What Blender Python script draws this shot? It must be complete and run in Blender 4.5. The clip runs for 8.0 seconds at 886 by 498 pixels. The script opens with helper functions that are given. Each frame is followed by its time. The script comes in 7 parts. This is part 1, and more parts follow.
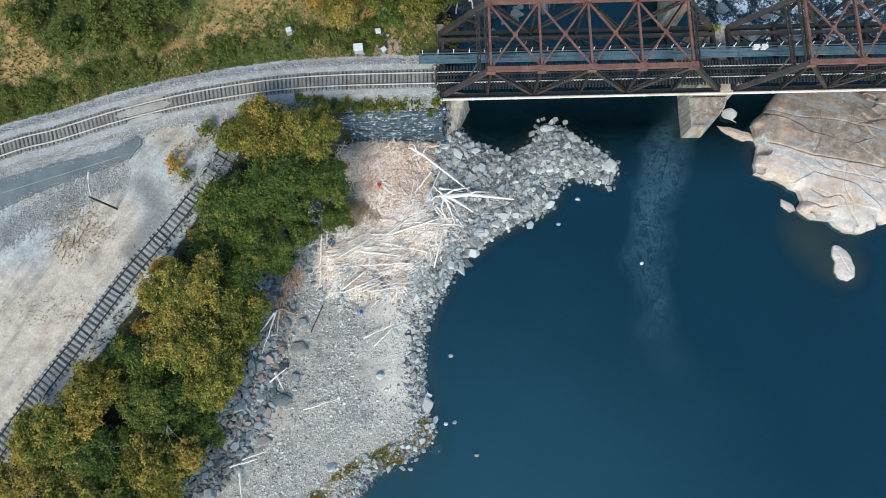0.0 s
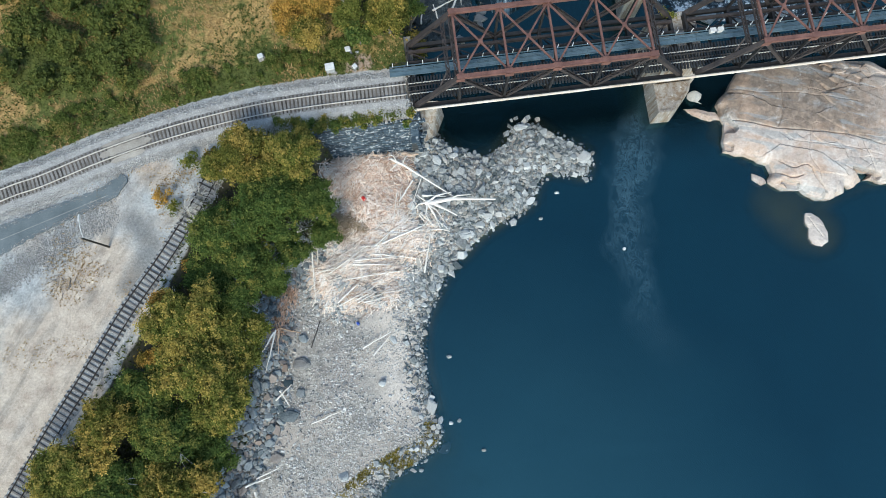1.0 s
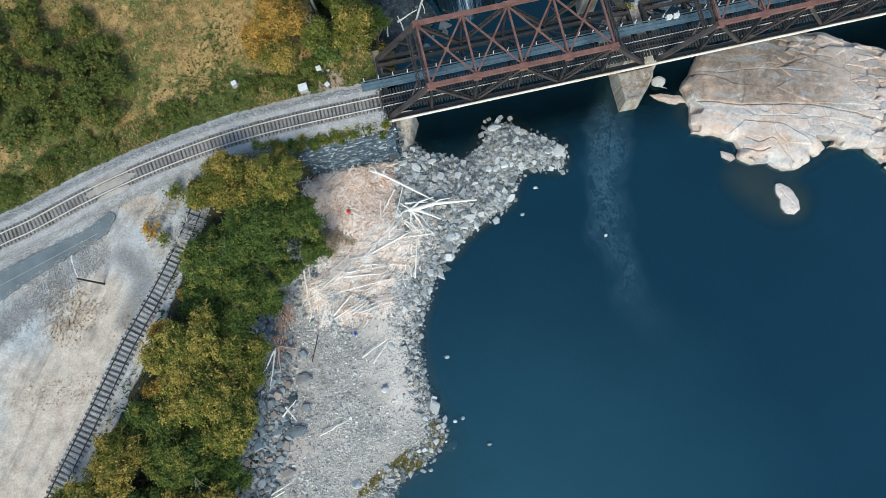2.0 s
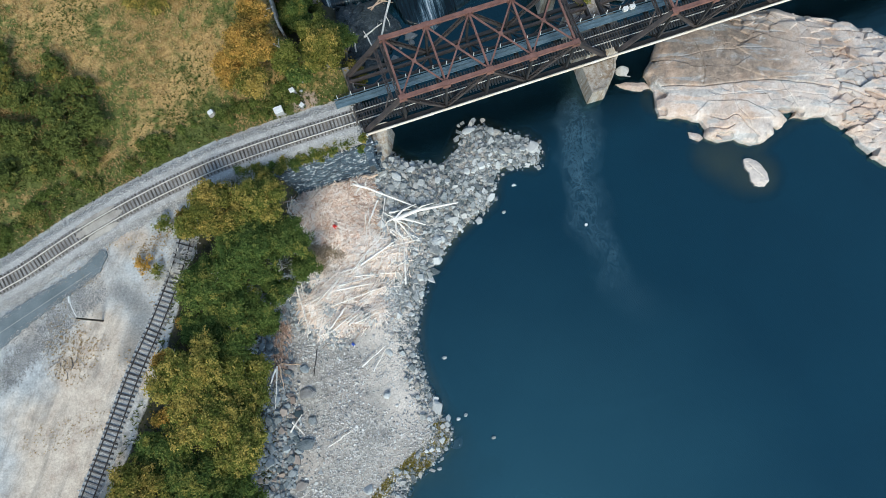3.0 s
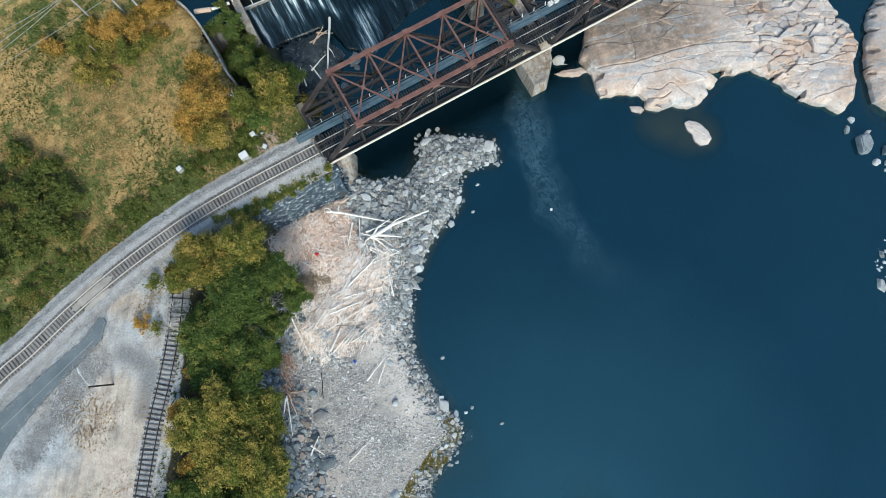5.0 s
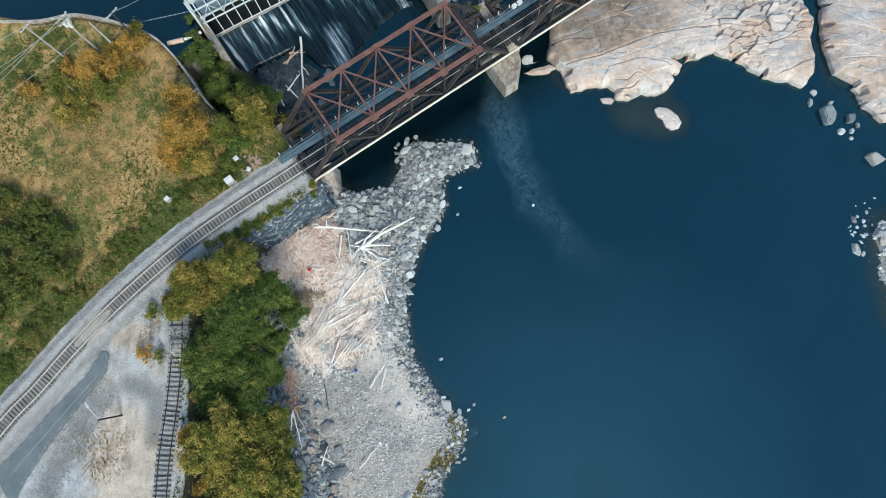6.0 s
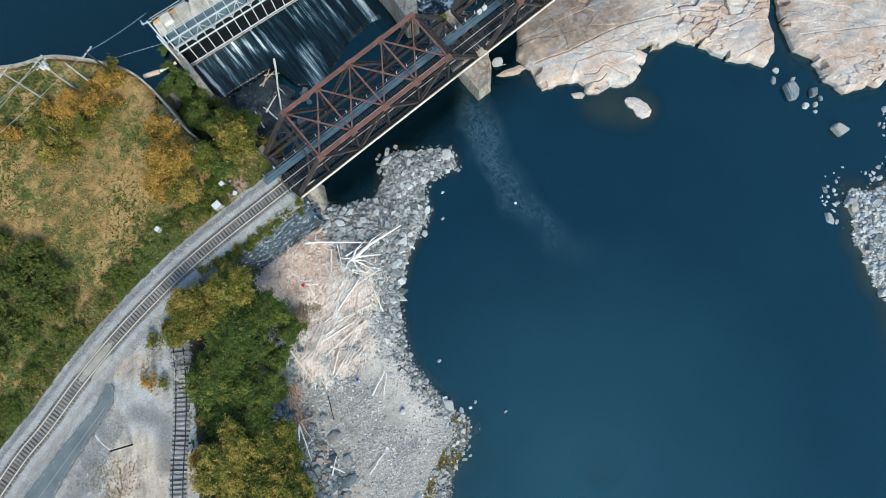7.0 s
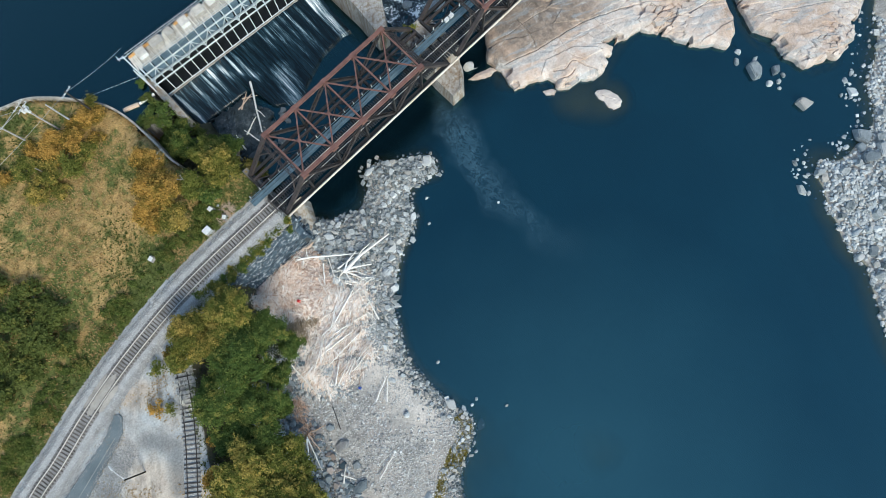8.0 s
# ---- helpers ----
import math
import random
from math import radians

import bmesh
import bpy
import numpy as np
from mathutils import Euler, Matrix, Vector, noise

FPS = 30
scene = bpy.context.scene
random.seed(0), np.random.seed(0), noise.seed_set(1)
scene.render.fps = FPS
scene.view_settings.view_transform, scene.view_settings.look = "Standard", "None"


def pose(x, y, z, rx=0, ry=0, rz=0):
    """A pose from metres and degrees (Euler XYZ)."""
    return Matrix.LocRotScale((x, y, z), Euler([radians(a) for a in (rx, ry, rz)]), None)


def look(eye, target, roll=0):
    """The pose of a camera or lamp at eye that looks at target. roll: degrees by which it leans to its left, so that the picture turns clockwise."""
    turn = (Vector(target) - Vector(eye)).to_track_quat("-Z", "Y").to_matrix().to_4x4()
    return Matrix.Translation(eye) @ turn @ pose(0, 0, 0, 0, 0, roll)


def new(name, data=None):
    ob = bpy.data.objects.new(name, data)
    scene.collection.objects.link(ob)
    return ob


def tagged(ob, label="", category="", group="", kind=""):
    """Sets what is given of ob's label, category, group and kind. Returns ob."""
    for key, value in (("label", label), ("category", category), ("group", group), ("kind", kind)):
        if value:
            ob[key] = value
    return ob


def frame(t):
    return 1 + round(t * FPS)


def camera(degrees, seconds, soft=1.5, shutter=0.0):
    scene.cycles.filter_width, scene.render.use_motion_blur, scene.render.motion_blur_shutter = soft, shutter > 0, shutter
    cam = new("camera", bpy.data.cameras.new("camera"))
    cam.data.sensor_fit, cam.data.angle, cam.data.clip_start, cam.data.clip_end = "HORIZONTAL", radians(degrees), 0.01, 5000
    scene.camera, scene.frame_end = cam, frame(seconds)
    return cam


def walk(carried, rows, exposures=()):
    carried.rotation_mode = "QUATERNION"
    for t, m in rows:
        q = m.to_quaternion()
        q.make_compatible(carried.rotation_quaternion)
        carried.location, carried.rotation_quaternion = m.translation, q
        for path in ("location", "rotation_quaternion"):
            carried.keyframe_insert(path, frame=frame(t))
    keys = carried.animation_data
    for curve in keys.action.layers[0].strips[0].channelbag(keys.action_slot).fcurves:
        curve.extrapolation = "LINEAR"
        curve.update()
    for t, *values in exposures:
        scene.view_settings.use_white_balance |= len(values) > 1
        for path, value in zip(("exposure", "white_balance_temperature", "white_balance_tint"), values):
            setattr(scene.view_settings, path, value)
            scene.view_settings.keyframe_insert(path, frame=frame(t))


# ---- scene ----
# The drone climbs while it turns, its lens tipped a little forward from straight down.
cam = camera(72.82, 8.0, soft=0.5)
TIP, ROLL = 9.767, -0.9775
ROWS = [
    (0.0, -6.38, -33.32, 82.65, 0.36),
    (0.5, -6.27, -33.20, 83.86, 3.22),
    (1.0, -6.13, -33.13, 84.98, 6.14),
    (1.5, -5.96, -33.08, 86.08, 8.99),
    (3.0, -5.31, -33.08, 89.68, 17.67),
    (3.5, -5.11, -33.05, 90.90, 20.36),
    (4.0, -5.07, -33.14, 92.13, 23.04),
    (4.5, -5.00, -33.19, 93.33, 25.63),
    (6.0, -4.50, -33.27, 97.01, 33.56),
    (6.5, -4.28, -33.27, 98.24, 36.14),
    (7.0, -4.04, -33.33, 99.49, 38.76),
    (7.5, -3.82, -33.42, 100.74, 41.31),
    (8.0, -3.64, -33.45, 102.01, 43.94),
]
walk(cam, [(t, pose(x, y, z, TIP, 0, -h) @ pose(0, 0, 0, 0, 0, ROLL)) for t, x, y, z, h in ROWS], exposures=[(0.0, 0.88, 7050, 2), (8.0, 0.88, 7050, 2)])

# ---- daylight: bright haze, a broad soft sun from the south ----
SUN_ELEV, SUN_AZIM = 40.0, 198.0   # azimuth clockwise from +y
world = bpy.data.worlds.new("sky")
scene.world = world
world.use_nodes = True
wn = world.node_tree.nodes
sky = wn.new("ShaderNodeTexSky")
sky.sky_type = "NISHITA"
sky.sun_disc = False
sky.sun_elevation, sky.sun_rotation = radians(SUN_ELEV), radians(SUN_AZIM)
sky.dust_density, sky.air_density = 0.25, 1.0
wn["Background"].inputs["Strength"].default_value = 0.142
world.node_tree.links.new(sky.outputs[0], wn["Background"].inputs["Color"])
sun_data = bpy.data.lights.new("sun", "SUN")
sun_data.energy, sun_data.angle, sun_data.color = 1.8, radians(24), (1.0, 0.97, 0.92)
sun = new("sun", sun_data)
az, el = radians(SUN_AZIM), radians(SUN_ELEV)
sun.matrix_world = look((80 * math.sin(az) * math.cos(el), 80 * math.cos(az) * math.cos(el), 80 * math.sin(el)), (0, 0, 0))


# ---- materials ----
class Graph:
    """A small writer of node graphs."""

    def __init__(self, name):
        self.mat = bpy.data.materials.new(name)
        self.mat.use_nodes = True
        self.nodes, self.links = self.mat.node_tree.nodes, self.mat.node_tree.links
        self.bsdf = self.nodes["Principled BSDF"]

    def put(self, socket, value):
        if isinstance(value, bpy.types.NodeSocket):
            self.links.new(value, socket)
        elif value is not None:
            socket.default_value = value

    def coords(self, which="Object"):
        return self.nodes.new("ShaderNodeTexCoord").outputs[which]

    def position(self):
        return self.nodes.new("ShaderNodeNewGeometry").outputs["Position"]

    def island(self):
        return self.nodes.new("ShaderNodeNewGeometry").outputs["Random Per Island"]

    def chance(self):
        return self.nodes.new("ShaderNodeObjectInfo").outputs["Random"]

    def attribute(self, name):
        n = self.nodes.new("ShaderNodeAttribute")
        n.attribute_name = name
        return n.outputs["Fac"]

    def scaled(self, vector, scale, rot=0.0):
        if rot:
            r = self.nodes.new("ShaderNodeMapping")
            self.put(r.inputs["Vector"], vector)
            r.inputs["Rotation"].default_value = (0, 0, -rot)
            vector = r.outputs[0]
        n = self.nodes.new("ShaderNodeMapping")
        self.put(n.inputs["Vector"], vector)
        n.inputs["Scale"].default_value = scale
        return n.outputs[0]

    def noise(self, vector, scale, detail=4.0, rough=0.55, distort=0.0):
        n = self.nodes.new("ShaderNodeTexNoise")
        self.put(n.inputs["Vector"], vector)
        n.inputs["Scale"].default_value, n.inputs["Detail"].default_value = scale, detail
        n.inputs["Roughness"].default_value, n.inputs["Distortion"].default_value = rough, distort
        return n.outputs["Fac"]

    def cells(self, vector, scale, feature="F1", out="Color"):
        n = self.nodes.new("ShaderNodeTexVoronoi")
        n.feature = feature
        self.put(n.inputs["Vector"], vector)
        n.inputs["Scale"].default_value = scale
        return n.outputs[out]

    def ramp(self, fac, stops):
        n = self.nodes.new("ShaderNodeValToRGB")
        self.put(n.inputs[0], fac)
        e = n.color_ramp.elements
        while len(e) < len(stops):
            e.new(0.5)
        for k, (at, c) in zip(e, stops):
            k.position = at
            k.color = (c, c, c, 1) if isinstance(c, (int, float)) else (*c, 1)
        return n.outputs[0]

    def span(self, value, a, b, lo=0.0, hi=1.0):
        n = self.nodes.new("ShaderNodeMapRange")
        for key, v in (("Value", value), ("From Min", a), ("From Max", b), ("To Min", lo), ("To Max", hi)):
            self.put(n.inputs[key], v)
        return n.outputs[0]

    def mix(self, fac, a, b, blend="MIX"):
        n = self.nodes.new("ShaderNodeMix")
        n.data_type, n.blend_type = "RGBA", blend
        for socket, v in ((n.inputs["Factor"], fac), (n.inputs[6], a), (n.inputs[7], b)):
            if isinstance(v, tuple):
                v = (*v, 1)
            self.put(socket, v)
        return n.outputs[2]

    def math(self, op, a, b=None):
        n = self.nodes.new("ShaderNodeMath")
        n.operation = op
        self.put(n.inputs[0], a)
        self.put(n.inputs[1], b)
        return n.outputs[0]

    def axis(self, vector, k):
        n = self.nodes.new("ShaderNodeSeparateXYZ")
        self.put(n.inputs[0], vector)
        return n.outputs[k]

    def bump(self, height, strength=0.3, distance=0.05):
        n = self.nodes.new("ShaderNodeBump")
        n.inputs["Strength"].default_value, n.inputs["Distance"].default_value = strength, distance
        self.put(n.inputs["Height"], height)
        self.put(self.bsdf.inputs["Normal"], n.outputs[0])

    def done(self, colour, rough=0.8, metal=0.0, spec=0.3):
        if isinstance(colour, tuple):
            colour = (*colour, 1)
        self.put(self.bsdf.inputs["Base Color"], colour)
        self.put(self.bsdf.inputs["Roughness"], rough)
        self.bsdf.inputs["Metallic"].default_value = metal
        self.bsdf.inputs["Specular IOR Level"].default_value = spec
        return self.mat


def grainy(name, dark, light, scale=2.0, fine=30.0, rough=0.8, metal=0.0, spec=0.3, per_piece=0.0, bumpy=0.3, far=0.05):
    """Two-scale varied surface; per_piece shifts the brightness of each object."""
    g = Graph(name)
    p = g.coords()
    big, small = g.noise(p, scale), g.noise(p, fine, 3)
    mixed = g.math("ADD", g.math("MULTIPLY", big, 0.6), g.math("MULTIPLY", small, 0.4))
    if per_piece:
        mixed = g.math("ADD", mixed, g.span(g.chance(), 0, 1, -per_piece, per_piece))
    c = g.ramp(mixed, [(0.32, dark), (0.68, light)])
    g.bump(small, bumpy, far)
    return g.done(c, rough, metal, spec)


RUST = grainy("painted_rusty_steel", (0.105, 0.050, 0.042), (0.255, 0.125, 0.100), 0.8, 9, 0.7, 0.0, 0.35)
# darker, greyer steels for floor, posts and bottom chords than for the top chord
DARK_STEEL = grainy("near_black_steel", (0.012, 0.013, 0.015), (0.042, 0.038, 0.038), 0.9, 9, 0.65, 0.0, 0.35)
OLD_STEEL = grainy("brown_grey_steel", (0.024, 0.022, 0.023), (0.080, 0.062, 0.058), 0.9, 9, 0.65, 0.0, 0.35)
RAIL = grainy("worn_rail_steel", (0.40, 0.37, 0.34), (0.66, 0.62, 0.57), 2, 30, 0.4, 0.1, 0.5)
RAIL_RUST = grainy("rusty_rail_steel", (0.025, 0.024, 0.026), (0.075, 0.066, 0.064), 2, 30, 0.75, 0.0, 0.3)
TIE = grainy("creosoted_tie", (0.04, 0.036, 0.033), (0.17, 0.145, 0.125), 1.2, 14, 0.85, per_piece=0.14)
TIE_SIDING = grainy("weathered_siding_tie", (0.04, 0.038, 0.04), (0.22, 0.205, 0.195), 1.2, 14, 0.9, per_piece=0.2)
TIE_BRIDGE = grainy("dark_bridge_tie", (0.012, 0.014, 0.017), (0.045, 0.050, 0.056), 1.2, 14, 0.85, per_piece=0.08)
WALK = grainy("blue_grey_walkway_plate", (0.055, 0.10, 0.13), (0.155, 0.225, 0.265), 0.7, 8, 0.55, 0.1, 0.4)
WHITE = grainy("white_weathered_paint", (0.55, 0.55, 0.54), (0.8, 0.8, 0.79), 2, 20, 0.5, bumpy=0.1)
PIPE = grainy("cream_painted_pipe", (0.50, 0.38, 0.28), (0.84, 0.79, 0.73), 0.25, 9, 0.45, bumpy=0.05)
CONCRETE = grainy("weathered_concrete", (0.20, 0.18, 0.16), (0.44, 0.42, 0.39), 0.5, 9, 0.85)


def stained_concrete():
    """Old concrete: lime and rust runs down the faces."""
    g = Graph("stained_concrete")
    p = g.position()
    n, f = g.noise(p, 0.5, 5), g.noise(p, 8, 4)
    c = g.ramp(g.math("ADD", g.math("MULTIPLY", n, 0.6), g.math("MULTIPLY", f, 0.4)), [(0.3, (0.22, 0.19, 0.165)), (0.7, (0.52, 0.49, 0.45))])
    run = g.noise(g.scaled(p, (1.5, 1.5, 0.12)), 1.0, 5, 0.7)
    c = g.mix(g.ramp(run, [(0.46, 0.0), (0.60, 0.8)]), c, (0.22, 0.15, 0.095))
    lime = g.noise(g.scaled(p, (2.2, 2.2, 0.3)), 1.2, 5, 0.75)
    c = g.mix(g.ramp(lime, [(0.60, 0.0), (0.68, 0.9)]), c, (0.72, 0.71, 0.68))
    g.bump(f, 0.4, 0.05)
    return g.done(c, 0.88, 0, 0.25)


STAINED = stained_concrete()


# ---- building helpers ----
def mesh_np(name, verts, faces, material):
    """Mesh from arrays: faces all have the same number of corners."""
    verts, faces = np.asarray(verts, dtype=np.float32), np.asarray(faces, dtype=np.int32)
    me = bpy.data.meshes.new(name)
    k = faces.shape[1]
    me.vertices.add(len(verts))
    me.vertices.foreach_set("co", verts.ravel())
    me.loops.add(faces.size)
    me.loops.foreach_set("vertex_index", faces.ravel())
    me.polygons.add(len(faces))
    me.polygons.foreach_set("loop_start", np.arange(len(faces), dtype=np.int32) * k)
    me.materials.append(material)
    me.update(calc_edges=True)
    me.polygons.foreach_set("use_smooth", np.zeros(len(faces), dtype=bool))
    return me


def part(name, bm, material, parent, label=""):
    me = bpy.data.meshes.new(name)
    bm.to_mesh(me)
    bm.free()
    me.materials.append(material)
    ob = new(name, me)
    ob.parent = parent
    return tagged(ob, label) if label else ob


def piece(name, me, parent, m):
    """An object of its own on shared mesh data."""
    ob = new(name, me)
    ob.parent = parent
    ob.matrix_local = m
    return ob


def thing(name, label, category, group="", kind="", at=(0, 0, 0), turn=0.0):
    ob = new(name)
    ob.matrix_world = pose(*at, 0, 0, turn)
    return tagged(ob, label, category, group, kind)


def beam(bm, a, b, w, h, up=(0, 0, 1)):
    """A box from a to b, w wide and h high (h along up)."""
    a, b = Vector(a), Vector(b)
    d = (b - a).normalized()
    u = Vector(up)
    if abs(d.dot(u)) > 0.99:
        u = Vector((0, 1, 0))
    s = d.cross(u).normalized()
    u = s.cross(d).normalized()
    vs = [bm.verts.new(p + s * (i * w / 2) + u * (j * h / 2)) for p in (a, b) for i, j in ((-1, -1), (1, -1), (1, 1), (-1, 1))]
    for f in ((0, 1, 2, 3), (7, 6, 5, 4), (0, 4, 5, 1), (1, 5, 6, 2), (2, 6, 7, 3), (3, 7, 4, 0)):
        bm.faces.new([vs[i] for i in f])


def laced(bm, a, b, w, h, up=(0, 0, 1), step=0.55):
    """A built-up member: two channels with zigzag lacing bars between them."""
    a, b = Vector(a), Vector(b)
    d = (b - a)
    length = d.length
    d.normalize()
    u = Vector(up)
    if abs(d.dot(u)) > 0.99:
        u = Vector((0, 1, 0))
    s = d.cross(u).normalized()
    u = s.cross(d).normalized()
    t = 0.10
    for k in (-1, 1):
        beam(bm, a + s * k * (w / 2 - t / 2), b + s * k * (w / 2 - t / 2), t, h, u)
    n = max(2, int(length / step))
    for face in (-1, 1):
        for i in range(n):
            k = 1 if i % 2 else -1
            p = a + d * (length * i / n) + u * face * h / 2
            q = a + d * (length * (i + 1) / n) + u * face * h / 2
            beam(bm, p + s * k * (w / 2 - t), q - s * k * (w / 2 - t), 0.09, 0.02, u)


def tube(bm, points, r, sides=10, r_end=None):
    """A round bar along points, capped."""
    pts = [Vector(p) for p in points]
    rings = []
    n = len(pts)
    for i, p in enumerate(pts):
        d = (pts[min(i + 1, n - 1)] - pts[max(i - 1, 0)]).normalized()
        u = Vector((0, 0, 1)) if abs(d.z) < 0.9 else Vector((1, 0, 0))
        s = d.cross(u).normalized()
        u = s.cross(d)
        rr = r if r_end is None else r + (r_end - r) * i / max(1, n - 1)
        rings.append([bm.verts.new(p + (s * math.cos(k * 2 * math.pi / sides) + u * math.sin(k * 2 * math.pi / sides)) * rr) for k in range(sides)])
    for r0, r1 in zip(rings, rings[1:]):
        for k in range(sides):
            bm.faces.new((r0[k], r0[(k + 1) % sides], r1[(k + 1) % sides], r1[k]))
    bm.faces.new(list(reversed(rings[0])))
    bm.faces.new(rings[-1])


def slab(bm, outline, z0, z1, inset=0.0):
    """A prism over a plan outline (anticlockwise); its top may be drawn in."""
    cx, cy = sum(p[0] for p in outline) / len(outline), sum(p[1] for p in outline) / len(outline)
    lo = [bm.verts.new((x, y, z0)) for x, y in outline]
    hi = []
    for x, y in outline:
        d = math.hypot(x - cx, y - cy)
        k = 1 - inset / d if d > 0 else 1
        hi.append(bm.verts.new((cx + (x - cx) * k, cy + (y - cy) * k, z1)))
    n = len(outline)
    for i in range(n):
        bm.faces.new((lo[i], lo[(i + 1) % n], hi[(i + 1) % n], hi[i]))
    bm.faces.new(hi)
    bm.faces.new(list(reversed(lo)))


# ---- the plan: lines that part water, beach, bank and plateau ----
def curve(points, step=0.5, closed=False):
    """A smooth line (Catmull-Rom) through control points, at even steps."""
    p = np.array(points, dtype=float)
    ext = np.vstack([p[-1], p, p[0], p[1]]) if closed else np.vstack([2 * p[0] - p[1], p, 2 * p[-1] - p[-2]])
    out = []
    for i in range(len(p) if closed else len(p) - 1):
        a, b, c, d = ext[i:i + 4]
        n = max(2, int(np.linalg.norm(c - b) / step))
        t = np.linspace(0, 1, n, endpoint=False)[:, None]
        out.append(0.5 * (2 * b + (c - a) * t + (2 * a - 5 * b + 4 * c - d) * t ** 2 + (3 * b - a - 3 * c + d) * t ** 3))
    if not closed:
        out.append(p[-1:])
    return np.vstack(out)


def inside(poly, x, y):
    r = np.zeros(x.shape, dtype=bool)
    px, py = poly[:, 0], poly[:, 1]
    for i in range(len(poly)):
        x0, y0, x1, y1 = px[i - 1], py[i - 1], px[i], py[i]
        if y0 != y1:
            r ^= ((y0 > y) != (y1 > y)) & (x < (x1 - x0) * (y - y0) / (y1 - y0) + x0)
    return r


def away(poly, x, y, closed=True):
    """Distance to a line."""
    best = np.full(x.shape, 1e9)
    for i in range(0 if closed else 1, len(poly)):
        a, b = poly[i - 1], poly[i]
        d = b - a
        L = d @ d
        if L < 1e-9:
            continue
        t = np.clip(((x - a[0]) * d[0] + (y - a[1]) * d[1]) / L, 0, 1)
        best = np.minimum(best, (x - a[0] - t * d[0]) ** 2 + (y - a[1] - t * d[1]) ** 2)
    return np.sqrt(best)


def signed(poly, x, y):
    d = away(poly, x, y)
    return np.where(inside(poly, x, y), d, -d)


def vnoise(x, y, scale, seed=0):
    """Smooth value noise, -1 to 1."""
    x, y = np.asarray(x) * scale + seed * 17.3, np.asarray(y) * scale - seed * 9.1
    xi, yi = np.floor(x), np.floor(y)
    fx, fy = x - xi, y - yi
    fx, fy = fx * fx * (3 - 2 * fx), fy * fy * (3 - 2 * fy)

    def h(a, b):
        v = np.sin(a * 127.1 + b * 311.7 + seed * 74.7) * 43758.5453
        return (v - np.floor(v)) * 2 - 1
    return (h(xi, yi) * (1 - fx) + h(xi + 1, yi) * fx) * (1 - fy) + (h(xi, yi + 1) * (1 - fx) + h(xi + 1, yi + 1) * fx) * fy


PLATEAU_Z, POND_Z = 8.45, 7.0
SHORE = curve([(-7, -1.2), (-4.2, -1.4), (-0.6, -4.1), (3.4, -5.5), (6.8, -3.7), (8.6, -1.0), (10.8, -1.2), (13.8, -3.7), (16.4, -5.2), (18.2, -6.7), (18.4, -8.4), (17.7, -10.4), (15.9, -10.0),
               (12.9, -9.2), (10.6, -10.3), (9.2, -13.2), (6.9, -14.7), (5.3, -15.4), (2.0, -16.9), (-1.2, -19.2), (-4.0, -21.6), (-7.2, -26.3), (-8.8, -30.2), (-9.4, -34.8), (-9.0, -39.5),
               (-8.3, -44.6), (-11.8, -47.2), (-15.6, -48.8), (-18.4, -52.2)], 0.6)
SHORE = np.vstack([SHORE, [(-30, -68), (-60, -110), (-150, -400), (-900, -900), (-900, 20), (-7, 20)]])
TOE = np.vstack([curve([(-6.5, -2.7), (-12, -2.7), (-17.2, -2.8), (-18.8, -5.0), (-20.0, -9), (-23.0, -16.5), (-29.0, -20), (-30.2, -28), (-31, -34), (-32.5, -40), (-39, -49), (-52, -66)], 1.0),
                 [(-80, -105), (-170, -400), (-900, -890), (-900, 20), (-6.5, 20)]])
CREST = np.vstack([curve([(-6.4, -1.5), (-16, -1.6), (-23, -1.9), (-29, -4.0), (-33.6, -9), (-37, -15), (-41.8, -23), (-49.5, -34), (-57, -46)], 1.0),
                   [(-75, -75), (-100, -110), (-190, -400), (-900, -880), (-900, 600), (-60, 600), (-45, 75), (-34, 52)],
                   curve([(-28.5, 46.5), (-23.6, 44.4), (-19.9, 41.0), (-17.0, 37.3), (-14.8, 33.7), (-13.8, 29.2), (-13.5, 23.6), (-13.4, 19.1), (-11.2, 14), (-8.5, 11.5), (-6.4, 10.5)], 1.0)])
POND_SHORE = np.vstack([curve([(-28.5, 46.5), (-23.6, 44.4), (-19.9, 41.0), (-17.0, 37.3), (-14.8, 33.7), (-13.8, 29.2)], 1.0), [(-9.5, 27.5), (-7.6, 36.4), (30, 34.0), (95, 29.5), (300, 60), (300, 600), (-60, 600), (-45, 75), (-34, 52)]])
EAST = np.vstack([curve([(97, -45.0), (92.5, -49.2), (89.0, -51.2), (85.8, -52.8), (82.9, -54.6), (80.8, -57.4), (77.0, -60.0), (73.7, -59.6), (70.0, -59.2), (66.4, -56.4), (64.9, -57.4), (63.4, -60.0), (61.3, -62.8), (60.1, -65.8), (58.8, -68.6), (58.0, -71.2), (57.6, -74.0), (55.9, -76.6), (54.4, -79.0), (52.0, -82.5), (48, -91)], 0.8),
                  [(40, -130), (0, -400), (0, -900), (900, -900), (900, -20), (130, -25)]])
NORTH_BANK = np.vstack([curve([(-5.9, 10), (-4.8, 14.0), (-4.2, 18.2), (-4.0, 22.0), (-4.8, 25.6), (-6.3, 28.5)], 0.8), [(-9, 29), (-16, 20), (-9, 10)]])


